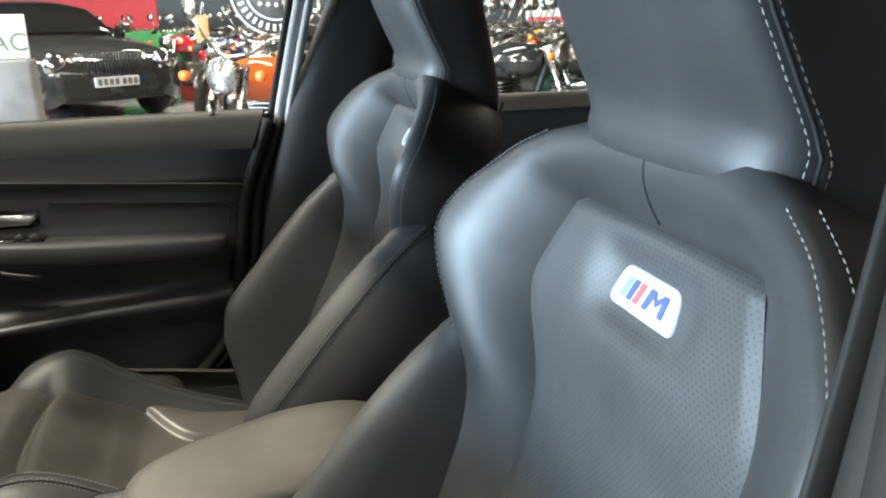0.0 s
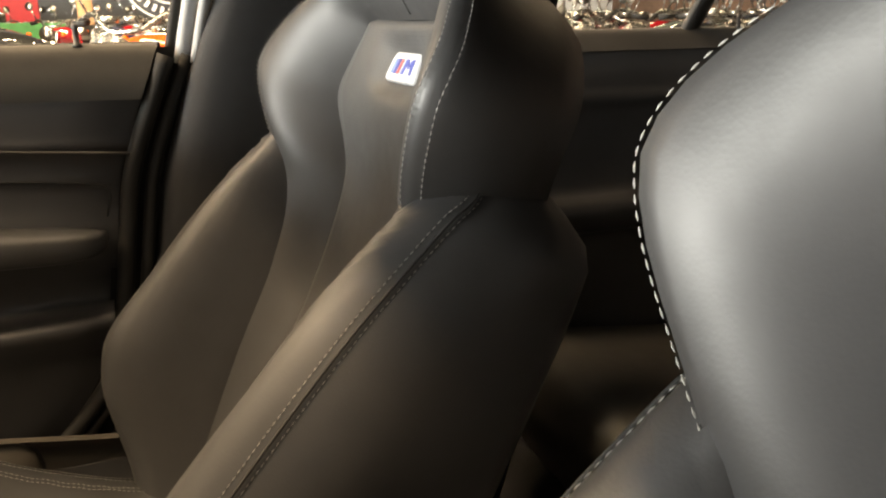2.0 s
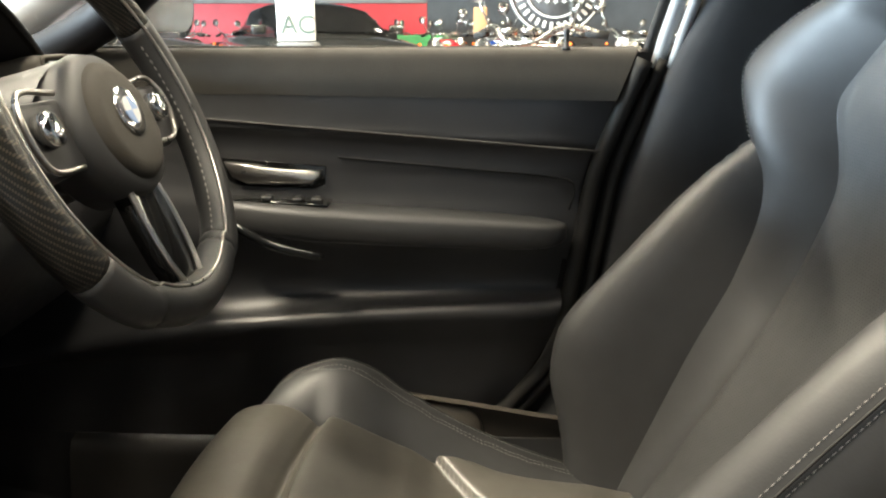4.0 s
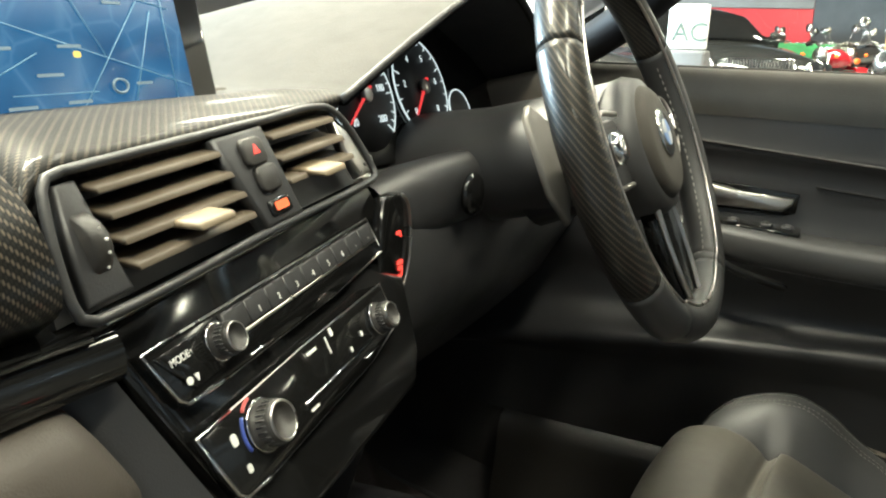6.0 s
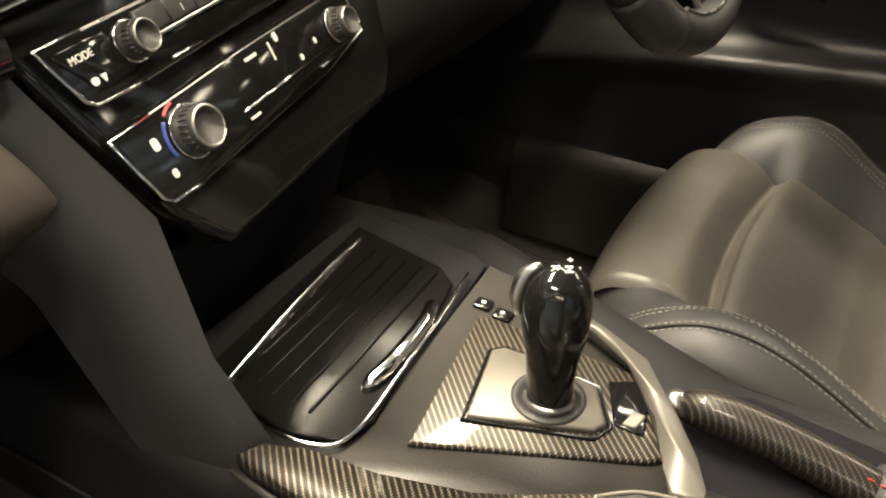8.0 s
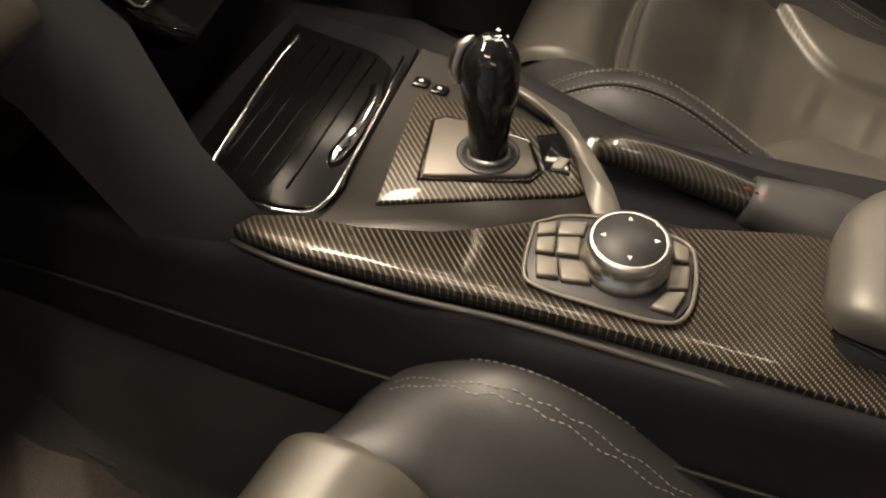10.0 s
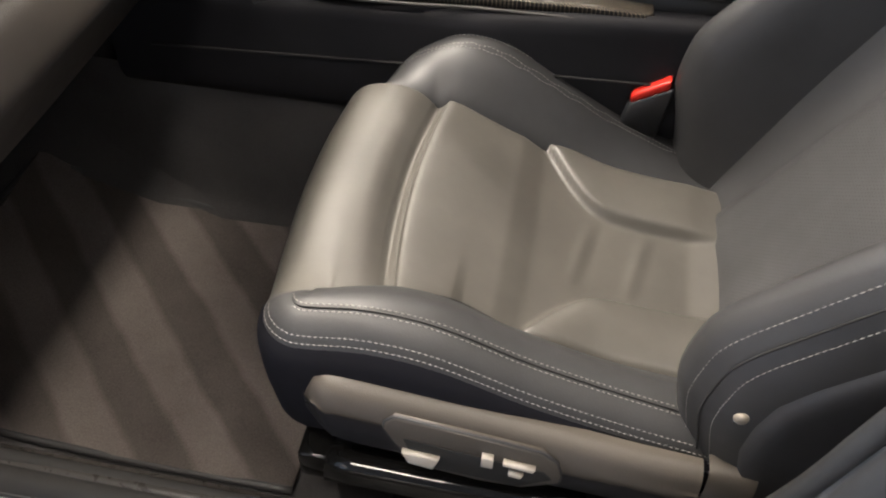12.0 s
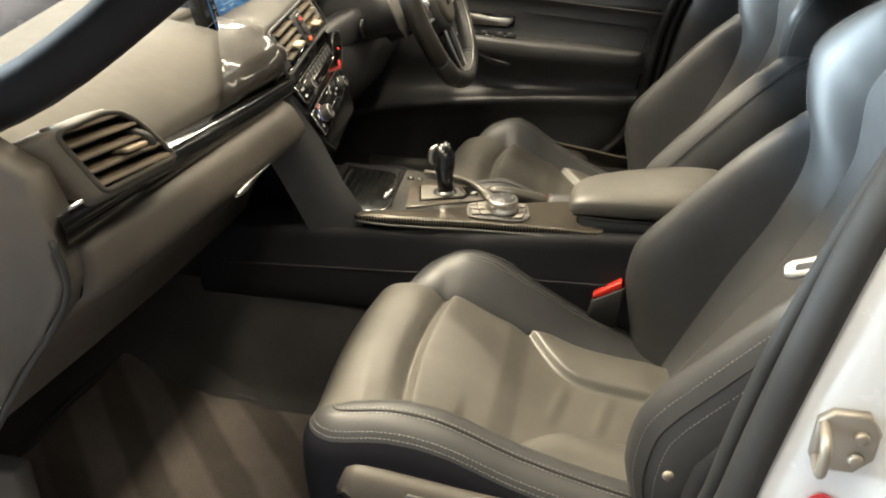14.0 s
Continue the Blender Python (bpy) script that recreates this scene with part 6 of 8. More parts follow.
for sx in (-1, 1):
    part("spoke", prism([(sx * 0.045, 0.03), (sx * 0.165, 0.028), (sx * 0.168, -0.02), (sx * 0.12, -0.035), (sx * 0.045, -0.03)], 0.02, lambda a, b, c: whl(a, b, c - 0.022), 0.006), PLASTIC, wheel, "black spoke")
    part("spoke_trim", tube(spline([whl(sx * 0.07, 0.032, 0.002), whl(sx * 0.12, 0.034, 0.002), whl(sx * 0.135, 0.01, 0.004), whl(sx * 0.125, -0.025, 0.002), whl(sx * 0.08, -0.03, 0.002)], 24), 0.0025, 8), SATIN, wheel, "satin spoke trim")
    part("thumb_control", lathe([(0.0, 0.0), (0.015, 0.0), (0.014, 0.009), (0.010, 0.012), (0.0, 0.012)], lambda a, b, c: whl(sx * 0.105 + a, 0.004 + b, c + 0.0), 20), CHROME, wheel, "chrome thumb roller")
    part("spoke_edge", tube(spline([whl(sx * 0.028, -0.060, 0.001), whl(sx * 0.031, -0.095, 0.002), whl(sx * 0.028, -0.130, 0.003), whl(sx * 0.018, -0.160, 0.004)], 20), 0.0032, 8), SATIN, wheel, "satin edge of the lower spoke")
    pad = part("shift_paddle", prism([(sx * 0.085, 0.042), (sx * 0.122, 0.062), (sx * 0.136, 0.052), (sx * 0.138, -0.015), (sx * 0.118, -0.045), (sx * 0.09, -0.02)], 0.006, lambda a, b, c: whl(a, b, c - 0.055), 0.002), GREY_METAL, wheel, "grey shift paddle")
part("lower_spoke", prism([(-0.028, -0.055), (0.028, -0.055), (0.031, -0.095), (0.028, -0.130), (0.018, -0.163), (-0.018, -0.163), (-0.028, -0.130), (-0.031, -0.095)][::-1], 0.018, lambda a, b, c: whl(a, b, c - 0.016), 0.006, 3), GLOSS, wheel, "gloss black lower spoke")
part("column", tube([whl(0, 0, -0.02), whl(0, 0, -0.12)], 0.05, 24), DARK_PLASTIC, wheel)
# ---- centre console ----
console = thing("centre_console", "black centre console with woven carbon fibre trim", "car console", at=(-0.25, 0, 0.45))
rows = []
for x, z, w in ((-0.72, 0.60, 0.155), (-0.60, 0.605, 0.155), (-0.43, 0.618, 0.155), (-0.21, 0.63, 0.15), (-0.04, 0.640, 0.146), (0.08, 0.645, 0.145), (0.33, 0.63, 0.14)):
    d = 0.0 if x < -0.4 else 0.045
    e = 0.0 if x < -0.4 else 0.03
    rows.append([(x, -w - 0.004, 0.465), (x, -w - 0.012, 0.482), (x, -w - 0.012, z - 0.09), (x, -w - 0.006, z - 0.05), (x, -w, z - 0.004), (x, -w + 0.008, z), (x, -w + 0.02, z - 0.004), (x, -0.02, z - 0.014), (x, 0.02, z - 0.016 - d), (x, w - 0.02 - e, z - 0.004 - d), (x, w - 0.008 - e, z - d), (x, w - e, z - 0.004 - d), (x, w + 0.006 - e, z - 0.05 - d), (x, w + 0.012 - e, z - 0.09 - d), (x, w + 0.012 - e, 0.25)])
part("body", skin(rows, 80), MATTE_BLACK, console, "black plastic console body")
rows = [[(x, -w - 0.003, 0.49), (x, -w - 0.006, 0.44), (x, -w - 0.022, 0.34), (x, -w - 0.036, 0.275), (x, -w - 0.065, 0.253)] for x, w in ((-0.80, 0.15), (-0.60, 0.155), (-0.21, 0.15), (0.08, 0.145), (0.33, 0.14))]
part("side_carpet", skin(rows, 30), CARPET, console, "black carpet on the tunnel below the console")
part("side_ridge", tube(spline([(-0.66, -0.1685, 0.536), (-0.43, -0.1685, 0.548), (-0.21, -0.1635, 0.556), (0.05, -0.158, 0.562)], 30), 0.0016, 6), SEAM_DARK, console, "dark seam along the console's side")
part("rear_face", block(0.32, 0.34, -0.145, 0.145, 0.25, 0.62, 0.008), PLASTIC, console)


part("carbon_trim", prism([(-0.432, -0.149), (-0.424, -0.134), (-0.40, -0.127), (-0.357, -0.121), (-0.306, -0.110), (-0.281, -0.092), (-0.255, -0.073), (-0.217, -0.058), (-0.170, -0.047), (-0.094, -0.022), (-0.035, -0.012), (-0.022, -0.03), (-0.020, -0.132), (-0.03, -0.140), (-0.10, -0.139), (-0.17, -0.139), (-0.227, -0.141), (-0.316, -0.150), (-0.387, -0.154), (-0.42, -0.153)][::-1], 0.011, lambda a, b, c: Vector((a, b, 0.632 + c + 0.0)), 0.004, 3), CARBON_XY, console, "lacquered carbon fibre trim plate")
part("edge_line", tube(spline([(-0.432, -0.1535, 0.632), (-0.387, -0.157, 0.631), (-0.316, -0.154, 0.631), (-0.227, -0.146, 0.631), (-0.03, -0.144, 0.631)], 40), 0.0022, 8), PLASTIC_SIDE, console)
top = part("tray_surround", prism([(-0.40, -0.1295), (-0.37, -0.124), (-0.31, -0.112), (-0.28, -0.095), (-0.25, -0.078), (-0.21, -0.062), (-0.15, -0.05), (-0.21, -0.035), (-0.245, 0.012), (-0.275, 0.048), (-0.31, 0.066), (-0.38, 0.088), (-0.402, 0.093), (-0.395, 0.02), (-0.383, -0.09), (-0.386, -0.112)], 0.008, lambda a, b, c: Vector((a, b, 0.625 + c)), 0.003), PLASTIC_SIDE, console, "grained grey-black tray surround")
part("tray_frame", prism([(-0.53, -0.128), (-0.402, -0.130), (-0.388, -0.112), (-0.385, -0.09), (-0.397, 0.02), (-0.405, 0.093), (-0.42, 0.10), (-0.53, 0.11)], 0.006, lambda a, b, c: Vector((a, b, 0.625 + c)), 0.001), MATTE_BLACK, console, "black tray frame")
# roller-lid tray ahead of the lever
tray = part("tray", prism([(-0.515, 0.082), (-0.43, 0.068), (-0.412, 0.055), (-0.384, -0.085), (-0.392, -0.108), (-0.42, -0.118), (-0.50, -0.112)], 0.004, lambda a, b, c: Vector((a, b, 0.632 + c)), 0.002), TRAY_GLOSS, console, "gloss black roller lid of a tray")
part("rim", tube(spline([(-0.408, 0.07, 0.636), (-0.404, 0.045, 0.637), (-0.399, 0.016, 0.637), (-0.393, -0.04, 0.637), (-0.388, -0.085, 0.637), (-0.388, -0.10, 0.637), (-0.392, -0.112, 0.637), (-0.402, -0.119, 0.637), (-0.422, -0.122, 0.637), (-0.45, -0.121, 0.637)], 90), 0.0016, 6), CHROME, tray, "chrome tray rim")
part("side_strip", tube(spline([(-0.502, 0.068, 0.636), (-0.499, 0.021, 0.637), (-0.489, -0.05, 0.637), (-0.479, -0.114, 0.636)], 30), [0.0012] + [0.0024] * 28 + [0.0012], 8), CHROME, tray, "chrome strip along the tray")
for k in range(5):
    a0 = -0.476 + 0.014 * k
    part("rib", tube([(a0, -0.10, 0.6365), (a0 - 0.008, 0.06, 0.6365)], 0.0012, 5), TRAY_GLOSS, tray)
part("grip", tube(spline([(-0.403, -0.068, 0.638), (-0.40, -0.04, 0.641), (-0.404, 0.005, 0.640), (-0.411, 0.025, 0.638)], 16), [0.003] + [0.0055] * 14 + [0.003], 8), CHROME, tray, "chrome grip")
# gear lever in its carbon surround
gear = part("gear_surround", prism([(-0.358, -0.090), (-0.378, 0.028), (-0.371, 0.034), (-0.262, 0.030), (-0.248, 0.014), (-0.229, -0.026), (-0.236, -0.033)], 0.004, lambda a, b, c: Vector((a, b, 0.6328 + c)), 0.002), CARBON_XY, console, "carbon fibre gear surround")
part("plate_rim", tube([(-0.340, -0.060, 0.6372), (-0.354, 0.002, 0.6372), (-0.346, 0.010, 0.6372), (-0.281, 0.007, 0.6372), (-0.263, -0.022, 0.6372), (-0.268, -0.034, 0.6372)], 0.0016, 6, closed=True), GLOSS, gear, "gloss black edge of the gate plate")
plate = part("gear_plate", prism([(-0.338, -0.057), (-0.352, 0.001), (-0.346, 0.007), (-0.325, 0.008), (-0.282, 0.004), (-0.266, -0.022), (-0.270, -0.030)], 0.004, lambda a, b, c: Vector((a, b, 0.6365 + c)), 0.0015), KEY_GREY, gear, "satin grey gear gate plate")
part("gate", lathe([(0.0225, 0.0), (0.0225, 0.0008), (0.019, 0.0012), (0.016, -0.003), (0.0, -0.003)], lambda a, b, c: Vector((-0.303 + a, -0.020 + b, 0.6408 + c)), 28), DARK_PLASTIC, gear, "dark round gate")
part("drive_button", prism([(-0.258, -0.017), (-0.250, -0.016), (-0.248, -0.004), (-0.256, -0.004)], 0.004, lambda a, b, c: Vector((a, b, 0.6365 + c)), 0.001), GREY_METAL, gear, "satin rocker button")
part("button_strip", prism([(-0.278, 0.014), (-0.262, -0.018), (-0.244, -0.018), (-0.252, 0.012), (-0.262, 0.024)], 0.003, lambda a, b, c: Vector((a, b, 0.6355 + c)), 0.001), GLOSS, gear)
for a0, b0 in ((-0.382, 0.046), (-0.365, 0.042), (-0.268, 0.034)):
    part("small_button", prism(rounded(0.013, 0.011, 0.002, 2, a0, b0), 0.003, lambda a, b, c: Vector((a, b, 0.633 + c)), 0.001), GLOSS, gear, "small black button")
    part("symbol", prism(rounded(0.0035, 0.0025, 0.001, 2, a0, b0), 0.0005, lambda a, b, c: Vector((a, b, 0.6362 + c)), 0), LETTER, gear, "", False)
lever_line = spline([(-0.302, -0.021, 0.636), (-0.304, -0.018, 0.665), (-0.309, -0.006, 0.702), (-0.312, 0.0, 0.724)], 22)
lever = part("gear_lever", tube(lever_line, [0.0140, 0.0138, 0.0138, 0.0140, 0.0142, 0.0144, 0.0148, 0.0152, 0.0158, 0.0166, 0.0176, 0.0186, 0.0194, 0.0200, 0.0204, 0.0205, 0.0203, 0.0197, 0.0185, 0.0160, 0.0115, 0.004], 18), GLOSS, console, "black leather and gloss gear lever")
part("collar", tube([(-0.302, -0.021, 0.637), (-0.3025, -0.020, 0.642)], 0.0155, 20), SATIN, lever, "satin collar")
part("side_inlay", tube(spline([(-0.3285, -0.015, 0.690), (-0.3312, -0.013, 0.702), (-0.3285, -0.010, 0.715), (-0.3210, -0.006, 0.7225)], 14), [0.002, 0.003, 0.004, 0.0045, 0.005, 0.005, 0.005, 0.005, 0.005, 0.0045, 0.004, 0.0035, 0.003, 0.002], 8), SATIN, lever, "bright side inlay")
for txt, a0, b0 in (("R", -0.312, -0.008), ("N", -0.305, -0.005), ("+", -0.308, 0.003), ("-", -0.300, 0.001)):
    writing("gear_text", txt, 0.007, LETTER, lever, pose(a0, b0, 0.7256 - 14 * ((a0 + 0.312) ** 2 + b0 * b0), 0, 14, -60))
# rotary controller
PLATE = [(-0.2505, -0.078), (-0.2465, -0.112), (-0.240, -0.1255), (-0.196, -0.1285), (-0.1535, -0.1245), (-0.1455, -0.106), (-0.152, -0.066), (-0.163, -0.058), (-0.20, -0.056), (-0.232, -0.064)]
ctrl = part("controller_plate", prism(PLATE, 0.004, lambda a, b, c: Vector((a, b, 0.6422 + c)), 0.0015), DARK_PLASTIC, console, "dark controller plate")
part("rim", tube(spline([(a, b, 0.6462) for a, b in PLATE + PLATE[:1]], 80)[:-1], 0.0014, 6, closed=True), KEY_GREY, ctrl, "satin rim of the plate")
for pts in ([(-0.2475, -0.080), (-0.2370, -0.0745), (-0.2352, -0.0845), (-0.2460, -0.0895)], [(-0.2355, -0.0740), (-0.2190, -0.0680), (-0.2185, -0.0800), (-0.2338, -0.0850)],
            [(-0.2455, -0.0925), (-0.2345, -0.0875), (-0.2315, -0.1010), (-0.2425, -0.1030)], [(-0.2330, -0.0870), (-0.2195, -0.0825), (-0.2170, -0.0975), (-0.2300, -0.1005)],
            [(-0.2410, -0.1065), (-0.2290, -0.1045), (-0.2235, -0.1185), (-0.2365, -0.1215)], [(-0.2275, -0.1045), (-0.2125, -0.1015), (-0.2045, -0.1160), (-0.2215, -0.1195)],
            [(-0.1655, -0.0640), (-0.1560, -0.0660), (-0.1535, -0.0780), (-0.1620, -0.0790)], [(-0.1635, -0.0850), (-0.1525, -0.0815), (-0.1500, -0.0990), (-0.1620, -0.1030)], [(-0.1620, -0.1060), (-0.1505, -0.1020), (-0.1550, -0.1205), (-0.1680, -0.1200)]):
    part("key", prism(pts[::-1], 0.0042, lambda a, b, c: Vector((a, b, 0.6464 + c)), 0.0014), KEY_GREY, ctrl, "satin grey controller key")
kc = (-0.190, -0.091)
part("controller_knob", lathe([(0.0265, 0.0), (0.0275, 0.004), (0.0255, 0.008), (0.0235, 0.010), (0.0245, 0.013), (0.0255, 0.0185), (0.0245, 0.0215), (0.0225, 0.0225), (0.0215, 0.0222)], lambda a, b, c: Vector((kc[0] + a, kc[1] + b, 0.6464 + c)), 48), SATIN, ctrl, "satin metal controller knob")
part("touch_pad", lathe([(0.0216, 0.0), (0.0214, 0.0006), (0.0, 0.0010)], lambda a, b, c: Vector((kc[0] + a, kc[1] + b, 0.6684 + c)), 48), DARK_PLASTIC, ctrl, "black touch pad with four arrows")
for g in range(4):
    g0 = radians(90 * g + 12)
    cx, cy_ = kc[0] + 0.0155 * math.cos(g0), kc[1] + 0.0155 * math.sin(g0)
    part("arrow", prism([(cx + 0.0022 * math.cos(g0), cy_ + 0.0022 * math.sin(g0)), (cx + 0.0019 * math.cos(g0 + 2.2), cy_ + 0.0019 * math.sin(g0 + 2.2)), (cx + 0.0019 * math.cos(g0 - 2.2), cy_ + 0.0019 * math.sin(g0 - 2.2))], 0.0004, lambda a, b, c: Vector((a, b, 0.6694 + c)), 0), LETTER, ctrl, "", False)
# divider, handbrake and armrest
part("divider", prism([(-0.36, 0.061), (-0.33, 0.056), (-0.301, 0.045), (-0.27, 0.030), (-0.242, -0.008), (-0.224, -0.041), (-0.219, -0.056), (-0.201, -0.050), (-0.203, -0.044), (-0.213, -0.025), (-0.232, 0.001), (-0.262, 0.039), (-0.297, 0.054), (-0.33, 0.065), (-0.36, 0.070)], 0.007, lambda a, b, c: Vector((a, b, 0.638 + c)), 0.0025, 3), GREY_LACQUER, console, "satin divider strip")
part("well", prism([(-0.245, 0.012), (-0.215, -0.022), (-0.13, -0.012), (-0.06, 0.0), (-0.06, 0.075), (-0.20, 0.085), (-0.25, 0.06)], 0.004, lambda a, b, c: Vector((a, b, 0.6 + c)), 0.001), BLACK_CLOTH, console, "black well under the handbrake")
brake = part("handbrake", tube(spline([(-0.236, 0.034, 0.622), (-0.215, 0.034, 0.626), (-0.17, 0.034, 0.622), (-0.12, 0.031, 0.614), (-0.05, 0.03, 0.60)], 24), [0.008, 0.012, 0.0132] + [0.0135] * 16 + [0.0132, 0.013, 0.0125, 0.012, 0.011], 14), CARBON_GRIP, console, "carbon fibre handbrake grip")
part("tip", lathe([(0.009, 0.0), (0.009, 0.008), (0.006, 0.012), (0.0, 0.012)], lambda a, b, c: Vector((-0.234 - c, 0.034 + a, 0.622 + b)), 18), SATIN, brake, "satin push button")
part("gaiter", tube(spline([(-0.125, 0.031, 0.614), (-0.08, 0.031, 0.604), (-0.02, 0.03, 0.59)], 14), [0.018, 0.02, 0.022, 0.024, 0.026, 0.028, 0.03, 0.031, 0.032, 0.033, 0.034, 0.035, 0.035, 0.035], 14), LEATHER, brake, "black leather gaiter")
part("stitching", dashes([(-0.13 + 0.008 * k, 0.022, 0.632 - 0.0014 * k) for k in range(14)], 0.004, 0.003, 0.0007), surface("red_thread", (0.4, 0.03, 0.03), 0.7), brake, "red stitching")
arm = thing("armrest", "black leather armrest on the centre console", "armrest", at=(0.1, 0, 0.66))


def arm_ring(x, near, far, z0, z1, e=0.5):
    ring_ = []
    for k in range(36):
        a = 2 * math.pi * k / 36
        c, s = math.cos(a), math.sin(a)
        ring_.append((x, (near + far) / 2 + (far - near) / 2 * math.copysign(abs(c) ** e, c), (z0 + z1) / 2 + (z1 - z0) / 2 * math.copysign(abs(s) ** e, s)))
    return ring_


# its far edge slants away from the handbrake
prof = [arm_ring(-0.080, -0.098, -0.050, 0.662, 0.674), arm_ring(-0.074, -0.110, -0.028, 0.657, 0.683), arm_ring(-0.058, -0.115, -0.008, 0.655, 0.690), arm_ring(-0.02, -0.117, 0.016, 0.655, 0.695),
        arm_ring(0.04, -0.118, 0.042, 0.656, 0.698), arm_ring(0.10, -0.118, 0.060, 0.657, 0.701), arm_ring(0.16, -0.117, 0.064, 0.657, 0.699), arm_ring(0.20, -0.115, 0.058, 0.658, 0.688), arm_ring(0.212, -0.10, 0.045, 0.663, 0.676)]
part("pad", loft([list(r) for r in zip(*[spline([p[k] for p in prof], 34) for k in range(36)])], closed=True, caps=True), SUPPLE_LIT, arm, "padded leather lid")
prof = [arm_ring(x, n, f, 0.626, 0.658, 0.35) for x, n, f in ((-0.066, -0.104, -0.03), (-0.058, -0.112, -0.015), (-0.02, -0.115, 0.012), (0.10, -0.116, 0.056), (0.18, -0.115, 0.058))]
part("box", loft(prof, closed=True, caps=True), LEATHER, arm, "leather-wrapped box")
part("base", block(-0.05, 0.18, -0.108, 0.01, 0.612, 0.628, 0.004), DARK_PLASTIC, arm, "black base in the gap below")
part("seam", tube(spline([(-0.072, -0.106, 0.6575), (-0.04, -0.1155, 0.6575), (0.05, -0.1165, 0.6575), (0.18, -0.116, 0.658)], 20), 0.0016, 6), SEAM_DARK, arm)
# seat-belt buckles
for cy_, yy, lab in ((-0.37, -0.155, "black seat-belt buckle with a red button beside the passenger seat"), (0.37, 0.155, "black seat-belt buckle with a red button beside the driver's seat")):
    bk = thing("seat_belt_buckle", lab, "buckle", "belt buckles", at=(0.0, yy, 0.40))
    part("housing", prism(rounded(0.052, 0.03, 0.006, 3), 0.062, lambda a, b, c: Vector((-0.004 + a - 0.12 * (0.06 - c), yy + b, 0.489 + c + 0.6 * a * c / 0.062)), 0.003), DARK_PLASTIC, bk, "black housing")
    part("button", prism(rounded(0.044, 0.02, 0.003, 2), 0.012, lambda a, b, c: Vector((-0.006 + a, yy + b - 0.003, 0.5505 + c + 0.62 * a)), 0.003), RED_BUTTON, bk, "red release button")
    part("stalk", block(0.0 - 0.018, 0.018 - 0.0, yy - 0.006, yy + 0.006, 0.30, 0.48, 0.003), DARK_PLASTIC, bk)
# belt with its tongue at the passenger's pillar
belt = thing("seat_belt", "black seat belt with a metal tongue at the middle pillar", "seat belt", at=(0.17, -0.64, 0.9))


def ribbon(points, wide, width=0.046, thick=0.0014):
    rings = []
    pts = spline(points, 40)
    w = Vector(wide).normalized() * width / 2
    for i, p in enumerate(pts):
        t = (pts[min(i + 1, 39)] - pts[max(i - 1, 0)]).normalized()
        n_ = t.cross(w).normalized() * thick
        rings.append([p - w - n_, p + w - n_, p + w + n_, p - w + n_])
    return loft(rings, closed=True, caps=True)


part("webbing", ribbon([(0.30, -0.60, 1.20), (0.235, -0.635, 1.02), (0.195, -0.645, 0.88), (0.165, -0.655, 0.70), (0.13, -0.665, 0.45), (0.10, -0.66, 0.32)], (1, 0.3, 0.2)), RUBBER, belt, "black woven webbing")
part("tongue", prism([(-0.016, -0.009), (0.022, -0.010), (0.03, -0.004), (0.03, 0.008), (-0.016, 0.008), (-0.022, 0.004), (-0.022, -0.005)], 0.004, lambda a, b, c: Vector((0.150 + a, -0.642 + 0.75 * b - 0.7 * c, 0.866 + 0.7 * b + 0.7 * c + 0.35 * a)), 0.0015), SATIN, belt, "bright metal tongue")
part("tongue_grip", prism(rounded(0.034, 0.034, 0.006, 3), 0.012, lambda a, b, c: Vector((0.187 + a * 0.7, -0.630 - c + 0.004, 0.872 + b + 0.3 * a)), 0.004), PLASTIC, belt, "black tongue grip")
part("slot", prism(rounded(0.016, 0.006, 0.002, 2), 0.0008, lambda a, b, c: Vector((0.144 + a, -0.642 + 0.75 * b - 0.7 * (c + 0.004), 0.866 + 0.7 * b + 0.7 * (c + 0.004) + 0.35 * (a - 0.006))), 0), DARK_PLASTIC, belt, "dark slot", False)
# ---- driver's door, closed ----
door = thing("car_door", "closed driver's door with black leather trim and armrest", "car door", at=(-0.2, 0.72, 0.45))


def door_end(z):
    """Where the door's rear edge lies at height z."""
    return smooth_curve((0.40, 0.454, 0.546, 0.66, 0.816, 0.946, 0.97), (-0.12, -0.066, 0.012, 0.042, 0.068, 0.118, 0.128))(z)


# rows from the belt down: height at the front and at the rear, and depth
DOOR_ROWS = [(0.967, 0.969, 0.722), (0.9665, 0.968, 0.712), (0.961, 0.962, 0.702), (0.935, 0.935, 0.693), (0.905, 0.885, 0.688), (0.889, 0.853, 0.684), (0.885, 0.848, 0.681), (0.881, 0.844, 0.688),
             (0.868, 0.832, 0.692), (0.850, 0.812, 0.692), (0.846, 0.808, 0.690), (0.842, 0.804, 0.6925), (0.80, 0.775, 0.690), (0.776, 0.755, 0.684), (0.72, 0.715, 0.685), (0.67, 0.68, 0.70), (0.63, 0.655, 0.70), (0.60, 0.648, 0.682),
             (0.585, 0.644, 0.66), (0.575, 0.632, 0.656), (0.565, 0.615, 0.664), (0.54, 0.58, 0.682), (0.48, 0.50, 0.688), (0.43, 0.43, 0.690)]
rows = []
for zf, zr, y in DOOR_ROWS:
    row = []
    for k in range(25):
        u = k / 24
        z = zf + (zr - zf) * max(0.0, (u - 0.21) / 0.79)
        x = -0.92 + (door_end(z) + 0.92) * u
        if zr in (0.644, 0.632, 0.615):
            z = z + 0.045 * (u - 0.48) * (1 - u) * 2.6
        row.append((x, y + 0.012 * max(0, (u - 0.96) / 0.04) + 0.02 * max(0, 0.35 - u), z))
    rows.append(row)
bm = loft([spline(list(c), 80) for c in zip(*rows)])
